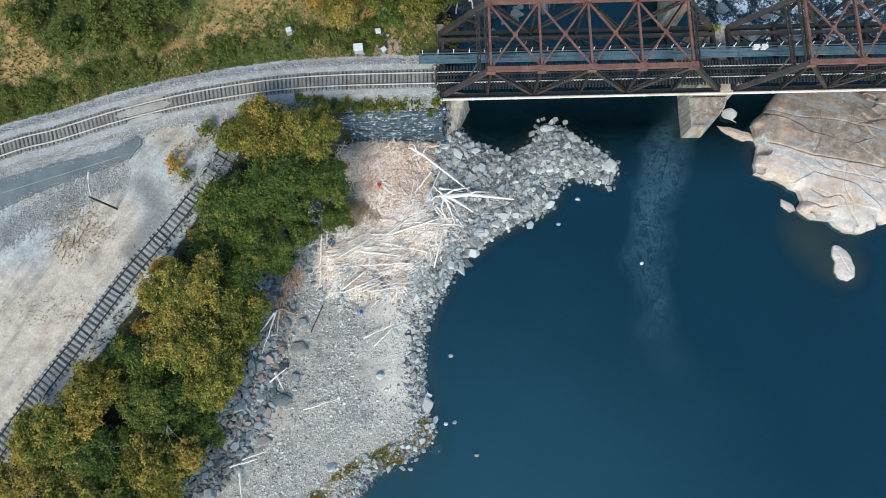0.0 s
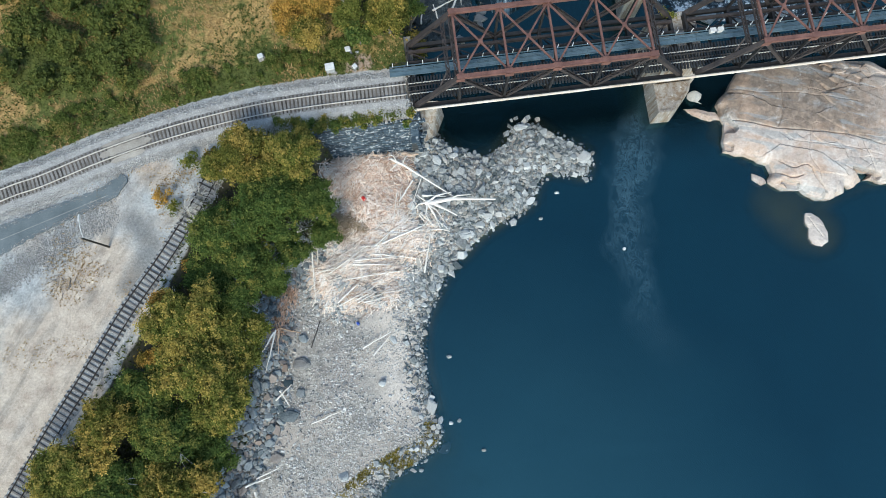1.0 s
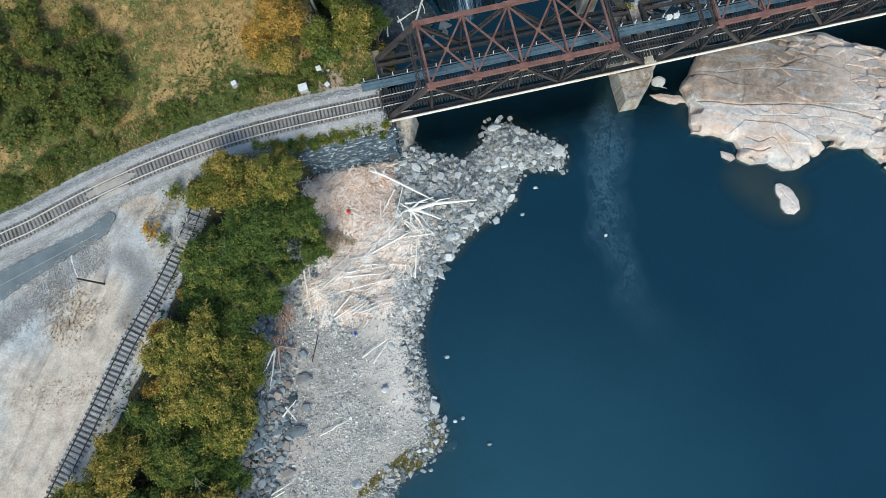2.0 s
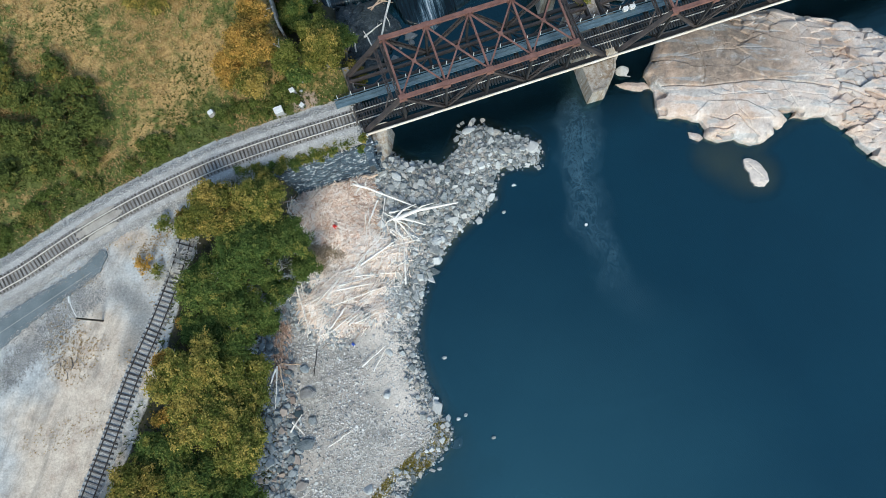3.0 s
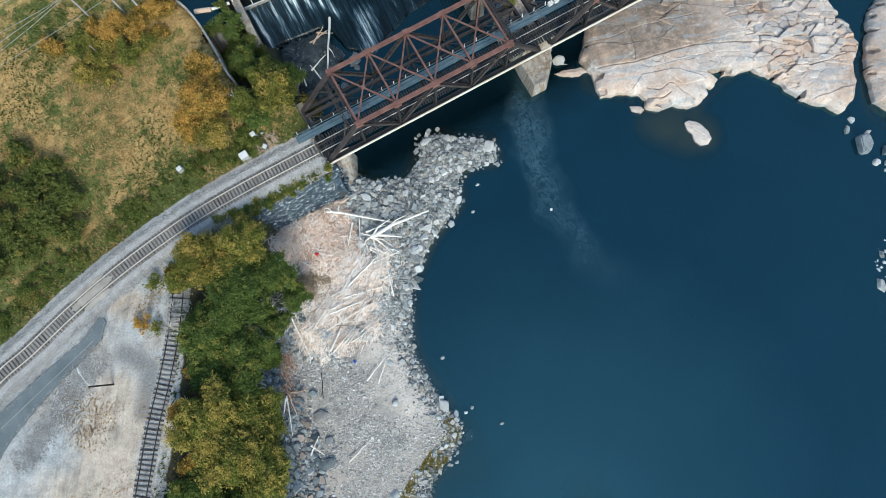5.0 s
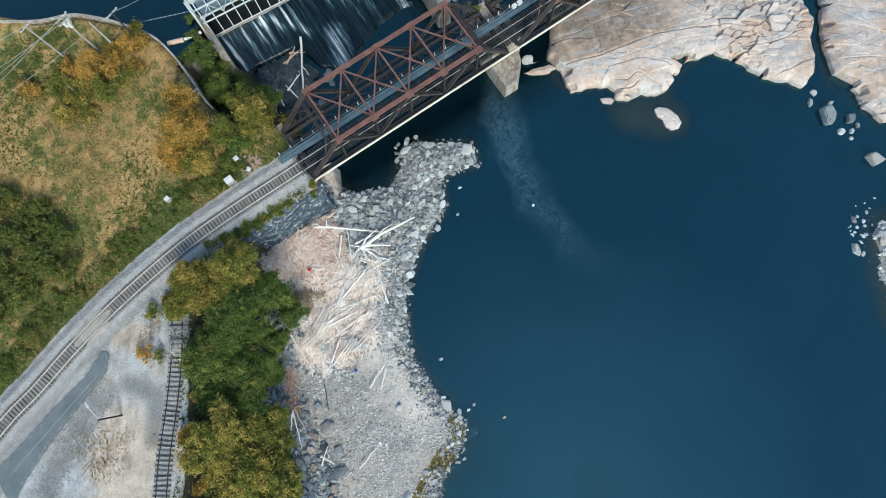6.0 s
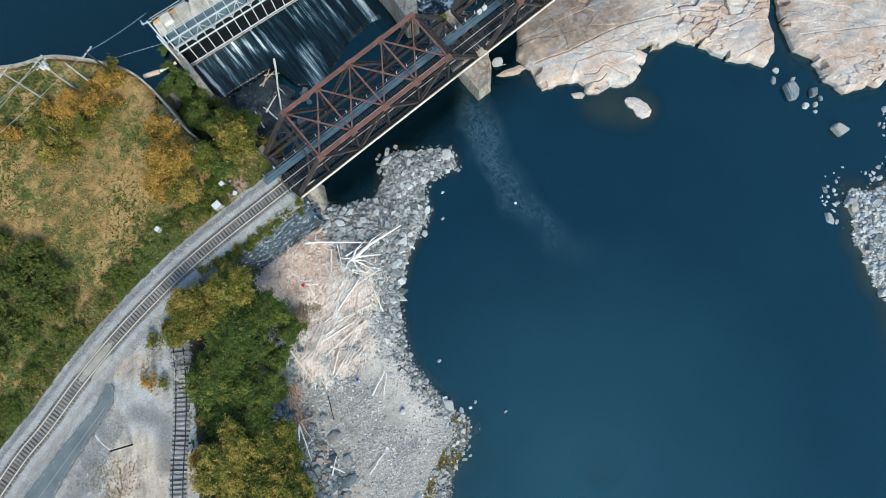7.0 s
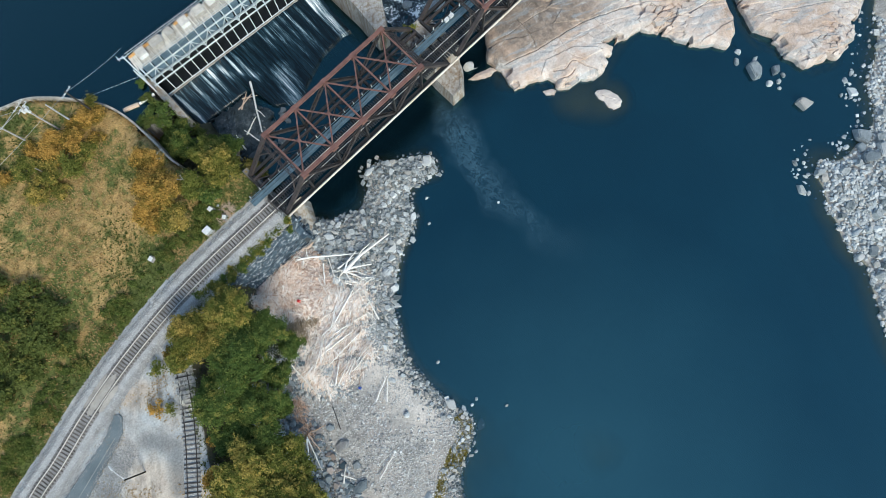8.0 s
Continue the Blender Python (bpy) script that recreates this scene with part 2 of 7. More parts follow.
LEDGE_FOOT = [[(36.5, -3.0), (38.4, -5.2), (38.0, -8.8), (42.6, -12.0), (44.0, -15.0), (46.6, -16.5), (49.9, -18.8), (53.7, -18.2), (58.6, -17.0), (65.0, -18.2), (66.6, -21.8), (68.4, -26), (72.4, -31.6)],
              [(79.6, -25.2), (77.0, -30), (75.8, -34.2), (77.6, -39.2), (78.0, -44.4), (80.5, -46), (84, -47)]]


def height(x, y):
    """Ground height of the whole sheet."""
    x, y = np.asarray(x, dtype=float), np.asarray(y, dtype=float)
    sh, to, cr = signed(SHORE, x, y), signed(TOE, x, y), signed(CREST, x, y)
    z = np.where(sh > 0, 2.6 * np.clip(sh / np.maximum(sh - np.minimum(to, 0), 0.01), 0, 1) ** 0.8, np.maximum(np.maximum(sh, -1.1) * 0.6 + np.minimum(sh + 1.1, 0) * np.interp(y, [-50, -30], [0.05, 0.5]), -2.6))
    bank = np.clip(to / np.maximum(to - np.minimum(cr, 0), 0.01), 0, 1)
    z = np.where(to > 0, 2.6 + (PLATEAU_Z - 2.6) * bank, z)
    nb = signed(NORTH_BANK, x, y)
    z = np.where((nb > 0) & (cr <= 0), np.minimum(np.minimum(nb * 0.45, 2.2) + np.clip((-x - 6.0) * 0.9, 0, 3.2), 5.2), np.where((cr <= 0) & (nb <= 0) & (y > 9), np.maximum(-2.0, nb * 0.5), z))
    z = np.where((cr <= 0) & (x > -6.4) & (nb <= 0) & (y > -1.0) & (y <= 9.5), np.minimum(z, -0.8), z)
    pd = signed(POND_SHORE, x, y)
    z = np.where(pd > 0, POND_Z - 0.4 - np.minimum(pd * 0.5, 3), z)
    z = np.where(cr > 0, PLATEAU_Z, z)
    ea = signed(EAST, x, y)
    z = np.where(ea > 0, np.minimum(ea * 0.22, 5.0) + 0.05, np.where(ea > -8, np.maximum(z, ea * 0.3), z))
    # sandy shoals round the islet, along the ledge and off the beach
    for sx, sy, wide, deep in ((49.2, -22.8, 6.5, 0.12), (44.5, -18.0, 7.5, 0.28), (4.0, -63.0, 7.0, 0.8), (37.5, -7.0, 3.0, 0.4)):
        near = np.exp(-((x - sx) ** 2 + (y - sy) ** 2) / wide ** 2)
        z = np.where((z < -0.1) & (sh < 0), np.maximum(z, z + (-deep - z) * near), z)
    # the drowned foot of the ledges
    for foot in LEDGE_FOOT:
        near = away(np.array(foot), x, y, False)
        z = np.where((z < -0.1) & (sh < 0) & (near < 9), np.maximum(z, -0.35 - 0.6 * near), z)
    # small relief: mounds on the lot and the field, cobbled unevenness on the beach
    rough = 0.10 * vnoise(x, y, 0.35, 1) + 0.05 * vnoise(x, y, 1.1, 2)
    return z + np.where(cr > 2.0, rough * 0.9, np.where(z > 0.3, rough * 1.6, rough))


def far_steps(lo, hi, step, reach):
    mid = np.arange(lo, hi + step * 0.5, step)
    out = np.geomspace(step * 2, reach, 16)
    return np.concatenate([lo - out[::-1], mid, hi + out])


def grid_mesh(name, xs, ys, zfun, material):
    X, Y = np.meshgrid(xs, ys)
    Z = zfun(X.ravel(), Y.ravel())
    nx, ny = len(xs), len(ys)
    i = (np.arange(ny - 1)[:, None] * nx + np.arange(nx - 1)[None, :]).ravel()
    me = mesh_np(name, np.stack([X.ravel(), Y.ravel(), Z], 1), np.stack([i, i + 1, i + nx + 1, i + nx], 1), material)
    me.polygons.foreach_set("use_smooth", np.ones(len(me.polygons), dtype=bool))
    return me, X.ravel(), Y.ravel(), Z


def mask(me, name, values):
    a = me.attributes.new(name, "FLOAT", "POINT")
    a.data.foreach_set("value", np.clip(values, 0, 1).astype(np.float32))


TRACK = curve([(-130, -44), (-100, -24), (-78, -12.4), (-62.5, -6.3), (-55.8, -4.5), (-48.7, -2.3), (-41.5, -0.5), (-34.1, 0.85), (-26.8, 1.75), (-19.4, 2.1), (-12.0, 2.15), (-6.6, 2.15)], 0.3)
SIDING = curve([(-33.0, -5.2), (-34.6, -8.0), (-37.3, -12.4), (-40.8, -17.2), (-44.1, -21.3), (-46.3, -24.2), (-50.8, -30.7), (-55.5, -37.3), (-60, -44.2), (-70, -60)], 0.3)


def ground_material():
    g = Graph("ground_cover")
    p = g.position()
    flat = g.scaled(p, (1, 1, 0))
    n1, n2, n3 = g.noise(flat, 0.10, 5), g.noise(flat, 0.55, 6, 0.65), g.noise(flat, 3.5, 4, 0.7)
    fine = g.noise(flat, 14, 2)
    # dry grass: straw patches in green
    straw = g.ramp(n3, [(0.30, (0.27, 0.172, 0.062)), (0.70, (0.64, 0.415, 0.178))])
    green = g.ramp(n3, [(0.30, (0.055, 0.075, 0.02)), (0.72, (0.19, 0.205, 0.062))])
    patch = g.math("ADD", g.math("MULTIPLY", n2, 0.5), g.math("MULTIPLY", n1, 0.5))
    patch = g.math("SUBTRACT", patch, g.math("MULTIPLY", g.attribute("lush"), 0.16))
    grass = g.mix(g.ramp(patch, [(0.455, 0.0), (0.545, 1.0)]), green, straw)
    # the lot: grey gravel, buff sand, darker tracks
    gravel = g.ramp(n3, [(0.25, (0.29, 0.295, 0.29)), (0.5, (0.43, 0.44, 0.435)), (0.75, (0.60, 0.60, 0.59))])
    sand = g.ramp(n3, [(0.25, (0.42, 0.345, 0.28)), (0.75, (0.68, 0.58, 0.48))])
    lot = g.mix(g.ramp(g.math("ADD", n1, g.math("MULTIPLY", g.attribute("sandy"), 0.35)), [(0.48, 0.0), (0.72, 1.0)]), gravel, sand)
    soot = g.math("ADD", g.attribute("sooty"), g.math("MULTIPLY", g.math("SUBTRACT", n2, 0.5), 1.6))
    lot = g.mix(g.ramp(soot, [(0.5, 0.0), (1.0, 0.75)]), lot, g.ramp(n3, [(0.3, (0.10, 0.105, 0.105)), (0.7, (0.24, 0.235, 0.225))]))
    worn = g.noise(g.scaled(p, (0.07, 0.55, 0), radians(56)), 1.0, 6, 0.7)
    lot = g.mix(g.ramp(worn, [(0.50, 0.0), (0.70, 0.6)]), lot, (0.19, 0.175, 0.16))
    # the beach: pale sand and shingle
    speck = g.noise(flat, 22, 3, 0.8)
    lot = g.mix(0.5, lot, g.ramp(speck, [(0.30, 0.20), (0.5, 0.48), (0.70, 0.80)]), "OVERLAY")
    lot = g.mix(0.5, lot, g.ramp(n2, [(0.32, 0.22), (0.5, 0.5), (0.68, 0.76)]), "OVERLAY")
    grass = g.mix(0.45, grass, g.ramp(g.noise(flat, 0.9, 6, 0.7), [(0.32, 0.2), (0.5, 0.5), (0.68, 0.8)]), "OVERLAY")
    grass = g.mix(0.35, grass, g.ramp(speck, [(0.30, 0.15), (0.5, 0.45), (0.72, 0.80)]), "OVERLAY")
    pebble = g.cells(flat, 3.4)
    shingle = g.mix(0.5, g.ramp(g.axis(pebble, 0), [(0.0, (0.15, 0.15, 0.15)), (0.8, (0.44, 0.425, 0.40)), (1.0, (0.72, 0.70, 0.67))]), g.ramp(n2, [(0.3, (0.21, 0.195, 0.175)), (0.7, (0.52, 0.475, 0.42))]))
    shingle = g.mix(g.ramp(g.noise(flat, 0.16, 5, 0.65), [(0.46, 0.0), (0.60, 0.6)]), shingle, g.ramp(n3, [(0.3, (0.40, 0.34, 0.295)), (0.7, (0.66, 0.58, 0.52))]))
    shingle = g.mix(g.ramp(g.noise(flat, 0.22, 5, 0.7), [(0.55, 0.0), (0.68, 0.55)]), shingle, (0.20, 0.195, 0.19))
    shingle = g.mix(0.55, shingle, g.ramp(speck, [(0.30, 0.15), (0.5, 0.45), (0.72, 0.85)]), "OVERLAY")
    # bed colour turns dark and blue with depth: light lost in water, painted in
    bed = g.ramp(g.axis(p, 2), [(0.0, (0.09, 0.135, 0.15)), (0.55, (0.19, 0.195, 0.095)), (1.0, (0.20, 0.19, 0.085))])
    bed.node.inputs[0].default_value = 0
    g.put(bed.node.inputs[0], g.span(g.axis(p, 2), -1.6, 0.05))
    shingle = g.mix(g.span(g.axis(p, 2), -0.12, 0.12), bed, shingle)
    shingle = g.mix(g.math("MULTIPLY", g.attribute("buff"), g.ramp(n2, [(0.25, 0.45), (0.6, 0.95)])), shingle, g.ramp(n3, [(0.28, (0.46, 0.39, 0.34)), (0.5, (0.70, 0.62, 0.545)), (0.72, (0.86, 0.79, 0.72))]))
    film = g.math("ADD", g.attribute("algae"), g.math("MULTIPLY", g.math("SUBTRACT", g.noise(flat, 1.1, 5, 0.7), 0.5), 1.5))
    shingle = g.mix(g.ramp(film, [(0.45, 0.0), (0.75, 0.85)]), shingle, g.ramp(n3, [(0.3, (0.10, 0.085, 0.022)), (0.7, (0.30, 0.23, 0.065))]))
    soil = g.ramp(n2, [(0.3, (0.030, 0.032, 0.020)), (0.7, (0.11, 0.10, 0.065))])
    wob = g.math("MULTIPLY", g.math("SUBTRACT", g.noise(flat, 0.8, 4), 0.5), 0.55)

    def edge(name):
        return g.ramp(g.math("ADD", g.attribute(name), wob), [(0.42, 0.0), (0.58, 1.0)])
    c = g.mix(edge("lot"), shingle, lot)
    c = g.mix(edge("bank"), c, soil)
    grass = g.mix(edge("dirt"), grass, g.ramp(n3, [(0.3, (0.30, 0.20, 0.135)), (0.7, (0.56, 0.43, 0.33))]))
    c = g.mix(edge("grass"), c, grass)
    g.bump(g.math("ADD", n3, g.math("MULTIPLY", fine, 0.5)), 0.5, 0.12)
    return g.done(c, 0.92, 0, 0.2)


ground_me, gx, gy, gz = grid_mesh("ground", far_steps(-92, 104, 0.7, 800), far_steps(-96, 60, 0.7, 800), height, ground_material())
g_crest = signed(CREST, gx, gy)
g_track = away(TRACK, gx, gy, False)
north = (gy > np.interp(gx, TRACK[:, 0], TRACK[:, 1])) & (g_crest > np.where((gx > -24) & (gy > 9), -0.4, -3))
mask(ground_me, "grass", np.where(north, np.clip((g_track - 3.5 + 0.5) / 1.0, 0, 1), 0) + np.where((gx < -110), 1, 0))
mask(ground_me, "dirt", np.clip(1.1 - np.hypot(gx + 13.0, (gy - 6.8) * 1.2) / 3.2, 0, 1))
mask(ground_me, "lot", np.where(north, 1.0, np.clip(g_crest / 1.5 + 0.5, 0, 1)))
mask(ground_me, "bank", np.where(~north, np.clip((signed(TOE, gx, gy) + 1) / 2, 0, 1) * np.clip(0.5 - g_crest / 1.5, 0, 1), 0) + np.where((signed(NORTH_BANK, gx, gy) > 0) & (g_crest < 0), 0.9, 0))
mask(ground_me, "lush", np.clip((8.0 - g_track) / 3.5, 0, 1) + np.clip(1 - np.hypot(gx + 50, (gy - 13) * 1.1) / 13, 0, 0.8) * 1.2 - 0.25 * np.clip(1 - np.hypot(gx + 30, gy - 20) / 12, 0, 1))
mask(ground_me, "buff", np.clip(1.25 - away(np.array([(-14.0, -22.0), (-11.5, -27.0), (-12.5, -33.0), (-12.0, -38.0)]), gx, gy, False) / 4.8, 0, 1) + 0.75 * np.clip(1.2 - away(np.array([(-14.5, -7.0), (-12.0, -14.0), (-18.0, -21.0)]), gx, gy, False) / 5.0, 0, 1))
mask(ground_me, "algae", np.clip(1.2 - away(np.array([(-23.5, -51.4), (-17.8, -47.3), (-12.4, -45.7), (-10.2, -44.4)]), gx, gy, False) / 1.5, 0, 1))
mask(ground_me, "sandy", np.clip(1.3 - away(np.array([(-50.0, -21.0), (-55.0, -30.0), (-62.0, -38.0)]), gx, gy, False) / 7.0, 0, 1) + 0.8 * np.clip(1.2 - away(np.array([(-43.0, -1.5), (-40.5, -5.5)]), gx, gy, False) / 2.6, 0, 1))
mask(ground_me, "sooty", np.clip(1.2 - away(np.array([(-44.5, -11.0), (-42.0, -15.0), (-45.5, -20.0)]), gx, gy, False) / 2.6, 0, 1) + 0.9 * np.clip(1.2 - np.hypot((gx + 42.0) / 2.0, gy + 5.6) / 1.5, 0, 1))
ground = tagged(new("ground", ground_me), "dry grass field, gravel lot, wooded bank and pale shingle beach", "ground", kind="structure")


# ---- water ----
def water_material():
    g = Graph("river_water")
    p = g.position()
    flat = g.scaled(p, (1, 1, 0))
    n = g.noise(flat, 0.045, 3)
    c = g.ramp(n, [(0.35, (0.0014, 0.0108, 0.0200)), (0.65, (0.0020, 0.0160, 0.0275))])
    # a lighter, greener water tint fading out round a point off the beach
    off = g.nodes.new("ShaderNodeVectorMath")
    off.operation = "DISTANCE"
    g.put(off.inputs[0], flat)
    off.inputs[1].default_value = (-1, -60, 0)
    c = g.mix(g.span(g.math("ADD", off.outputs["Value"], g.math("MULTIPLY", g.noise(flat, 0.08, 4), 14.0)), 10, 50, 1, 0), c, (0.0135, 0.0455, 0.0605))
    # base colour darkened in the cove and under the bridge, painting its dark reflection
    bridge_dark = g.math("ADD", g.span(g.axis(p, 1), -13, -3, 0, 1), g.math("MULTIPLY", g.math("SUBTRACT", g.noise(flat, 0.2, 4), 0.5), 0.9))
    c = g.mix(g.ramp(bridge_dark, [(0.25, 0.0), (0.75, 0.92)]), c, (0.0006, 0.003, 0.004))
    # foam drifting down from the pier in threads
    curl = g.noise(flat, 0.12, 4)
    shift = g.math("MULTIPLY", g.math("SUBTRACT", curl, 0.5), 9.0)
    down = g.math("ADD", g.axis(p, 1), 24.0)
    middle = g.math("ADD", g.math("MULTIPLY", g.math("MULTIPLY", down, down), 0.012), 22.3)
    across = g.math("ABSOLUTE", g.math("SUBTRACT", g.math("ADD", g.axis(p, 0), shift), middle))
    band = g.math("MULTIPLY", g.span(across, 0.2, 3.6, 1, 0), g.math("MULTIPLY", g.span(g.axis(p, 1), -40, -14, 0, 1), g.span(g.axis(p, 1), 4, -6, 0, 1)))
    ridge = g.ramp(g.math("ABSOLUTE", g.math("SUBTRACT", g.noise(g.scaled(p, (0.55, 0.3, 0)), 1.0, 7, 0.7, 2.2), 0.5)), [(0.0, 0.3), (0.09, 0.0)])
    threads = g.math("ADD", g.math("ADD", 0.09, ridge), g.math("MULTIPLY", g.ramp(g.noise(flat, 0.5, 5, 0.6, 1.0), [(0.45, 0.0), (0.7, 1.0)]), g.ramp(g.noise(flat, 2.4, 8, 0.8, 1.6), [(0.45, 0.0), (0.64, 0.8)])))
    foam = g.math("MULTIPLY", g.math("MULTIPLY", band, threads), 0.62)
    c = g.mix(foam, c, (0.15, 0.27, 0.34))
    ripple = g.math("ADD", g.noise(flat, 1.6, 4, 0.6), g.math("MULTIPLY", g.noise(flat, 0.35, 2), 1.5))
    chop = g.math("MULTIPLY", g.span(g.axis(p, 1), -13, -4, 0, 1), g.math("ADD", g.noise(flat, 2.2, 5, 0.7, 0.6), g.noise(flat, 0.9, 4, 0.7, 1.0)))
    g.bump(g.math("ADD", ripple, g.math("MULTIPLY", chop, 9.0)), 0.12, 0.08)
    g.bsdf.inputs["IOR"].default_value = 1.58
    g.bsdf.inputs["Specular Tint"].default_value = (0.28, 0.86, 1.0, 1)
    g.put(g.bsdf.inputs["Alpha"], g.span(g.attribute("depth"), 0.0, 0.5, 0.55, 0.965))
    return g.done(c, 0.07, 0, 0.95)


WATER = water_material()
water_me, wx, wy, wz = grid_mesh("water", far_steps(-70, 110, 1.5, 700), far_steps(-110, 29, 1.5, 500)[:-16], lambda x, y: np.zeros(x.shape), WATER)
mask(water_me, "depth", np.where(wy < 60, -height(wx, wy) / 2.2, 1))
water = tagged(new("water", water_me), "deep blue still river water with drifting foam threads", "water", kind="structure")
pond_bm = bmesh.new()
slab(pond_bm, [(-9.3, 28.5), (-7.4, 34.45), (30, 31.45), (110, 26.5), (300, 200), (300, 600), (-300, 600), (-36, 55), (-30, 40), (-16, 28)], POND_Z - 0.05, POND_Z)
pond = part("pond", pond_bm, WATER, None)
mask(pond.data, "depth", np.ones(len(pond.data.vertices)))
tagged(pond, "dark blue impounded water above the dam", "water", kind="structure")


# ---- railway bridge ----
PANEL, WIDTH, ZB, ZT = 6.1, 8.85, 7.92, 15.2
TRACK_Y, RAIL_Z = 2.15, 9.05


def truss_span(x0, steel):
    """A through truss of six panels: chords, end posts, laced diagonals, bracing and floor."""
    span = thing("truss_bridge", "rusty red-brown riveted steel through truss railway bridge", "bridge", "bridge spans", at=(x0, 0, 0))
    L = [(i * PANEL, ZB) for i in range(7)]
    U = [(i * PANEL, ZT) for i in range(1, 6)]

    def put(name, pairs, w, h, lace=False, material=steel, up=(0, 0, 1)):
        for a, b in pairs:
            bm = bmesh.new()
            (laced if lace else beam)(bm, a, b, w, h, up)
            part(name, bm, material, span)
    for y in (0.0, WIDTH):
        bm = bmesh.new()
        beam(bm, (U[0][0] - 0.35, y, ZT), (U[-1][0] + 0.35, y, ZT), 0.48, 0.5)
        for k in (-1, 1):   # flange edges of the cover plate
            beam(bm, (U[0][0] - 0.3, y + k * 0.25, ZT + 0.23), (U[-1][0] + 0.3, y + k * 0.25, ZT + 0.23), 0.05, 0.08)
        part("top_chord", bm, RUST, span)
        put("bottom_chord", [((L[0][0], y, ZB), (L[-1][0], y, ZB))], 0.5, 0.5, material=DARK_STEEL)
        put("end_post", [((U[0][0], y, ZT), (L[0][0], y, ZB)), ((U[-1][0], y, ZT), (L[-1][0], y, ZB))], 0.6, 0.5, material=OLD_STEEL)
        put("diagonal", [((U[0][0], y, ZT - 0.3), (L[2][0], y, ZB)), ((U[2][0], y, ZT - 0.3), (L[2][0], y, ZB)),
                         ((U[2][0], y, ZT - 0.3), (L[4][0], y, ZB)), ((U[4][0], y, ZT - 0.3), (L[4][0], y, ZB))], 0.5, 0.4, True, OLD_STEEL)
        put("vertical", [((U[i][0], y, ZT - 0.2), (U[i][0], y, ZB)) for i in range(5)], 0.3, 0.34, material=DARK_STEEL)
        for x, z in U:   # gusset plates with rivet rows
            bm = bmesh.new()
            for k in (-1, 1):
                beam(bm, (x - 0.55, y + k * 0.30, z - 0.35), (x + 0.55, y + k * 0.30, z - 0.35), 0.03, 0.7)
            beam(bm, (x - 0.48, y, z + 0.27), (x + 0.48, y, z + 0.27), 0.72, 0.03)
            for i in range(4):
                for k in (-0.26, 0.26):
                    beam(bm, (x - 0.36 + 0.24 * i, y + k, z + 0.285), (x - 0.36 + 0.24 * i, y + k, z + 0.315), 0.05, 0.05)
            part("gusset_plate", bm, RUST, span)
    put("top_strut", [((x, 0.2, ZT - 0.05), (x, WIDTH - 0.2, ZT - 0.05)) for x, _ in U], 0.26, 0.3, material=RUST)
    for (xa, _), (xb, _) in zip(U, U[1:]):
        put("lateral_brace", [((xa, 0.2, ZT + 0.02), (xb, WIDTH - 0.2, ZT + 0.02)), ((xb, 0.2, ZT - 0.06), (xa, WIDTH - 0.2, ZT - 0.06))], 0.22, 0.16, material=RUST)
        bm = bmesh.new()
        m = ((xa + xb) / 2, WIDTH / 2)
        slab(bm, [(m[0] - 0.3, m[1] - 0.3), (m[0] + 0.3, m[1] - 0.3), (m[0] + 0.3, m[1] + 0.3), (m[0] - 0.3, m[1] + 0.3)], ZT + 0.10, ZT + 0.125)
        part("brace_plate", bm, RUST, span)
    for x in (U[0][0], U[-1][0]):   # portal: a deep laced frame between the end posts
        s = -1 if x == U[0][0] else 1
        for f in (0.06, 0.22):
            put("portal_brace", [((x + s * PANEL * f, 0.2, ZT - (ZT - ZB) * f), (x + s * PANEL * f, WIDTH - 0.2, ZT - (ZT - ZB) * f))], 0.5, 0.25, True, OLD_STEEL)
        a, b = 0.22, 0.45
        for y0, y1 in ((0.2, 1.9), (WIDTH - 0.2, WIDTH - 1.9)):
            put("knee_brace", [((x + s * PANEL * b, y0, ZT - (ZT - ZB) * b), (x + s * PANEL * a, y1, ZT - (ZT - ZB) * a))], 0.2, 0.2, material=OLD_STEEL)
    for x, _ in U[1:-1]:   # sway frames below the struts
        for y0, y1 in ((0.2, 2.6), (WIDTH - 0.2, WIDTH - 2.6)):
            put("sway_brace", [((x, y0, ZT - 2.2), (x, y1, ZT - 0.2))], 0.14, 0.14, material=OLD_STEEL)
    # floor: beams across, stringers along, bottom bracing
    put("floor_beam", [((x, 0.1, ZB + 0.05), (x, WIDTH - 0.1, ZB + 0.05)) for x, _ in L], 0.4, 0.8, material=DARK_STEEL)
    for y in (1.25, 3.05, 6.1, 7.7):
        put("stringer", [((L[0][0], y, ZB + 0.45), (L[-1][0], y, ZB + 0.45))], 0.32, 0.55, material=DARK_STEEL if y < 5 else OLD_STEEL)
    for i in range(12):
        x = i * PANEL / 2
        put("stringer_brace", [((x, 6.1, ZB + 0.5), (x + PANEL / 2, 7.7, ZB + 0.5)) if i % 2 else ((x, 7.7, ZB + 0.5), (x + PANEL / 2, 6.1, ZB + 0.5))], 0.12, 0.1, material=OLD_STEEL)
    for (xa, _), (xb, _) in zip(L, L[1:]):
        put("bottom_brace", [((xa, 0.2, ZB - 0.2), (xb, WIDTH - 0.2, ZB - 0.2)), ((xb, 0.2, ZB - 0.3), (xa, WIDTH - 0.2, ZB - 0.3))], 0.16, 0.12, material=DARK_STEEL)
    return span


BRIDGE_X = -6.1
for x0, steel in ((BRIDGE_X, RUST), (32.6, RUST), (32.6 + 38.7, RUST)):
    truss_span(x0, steel)


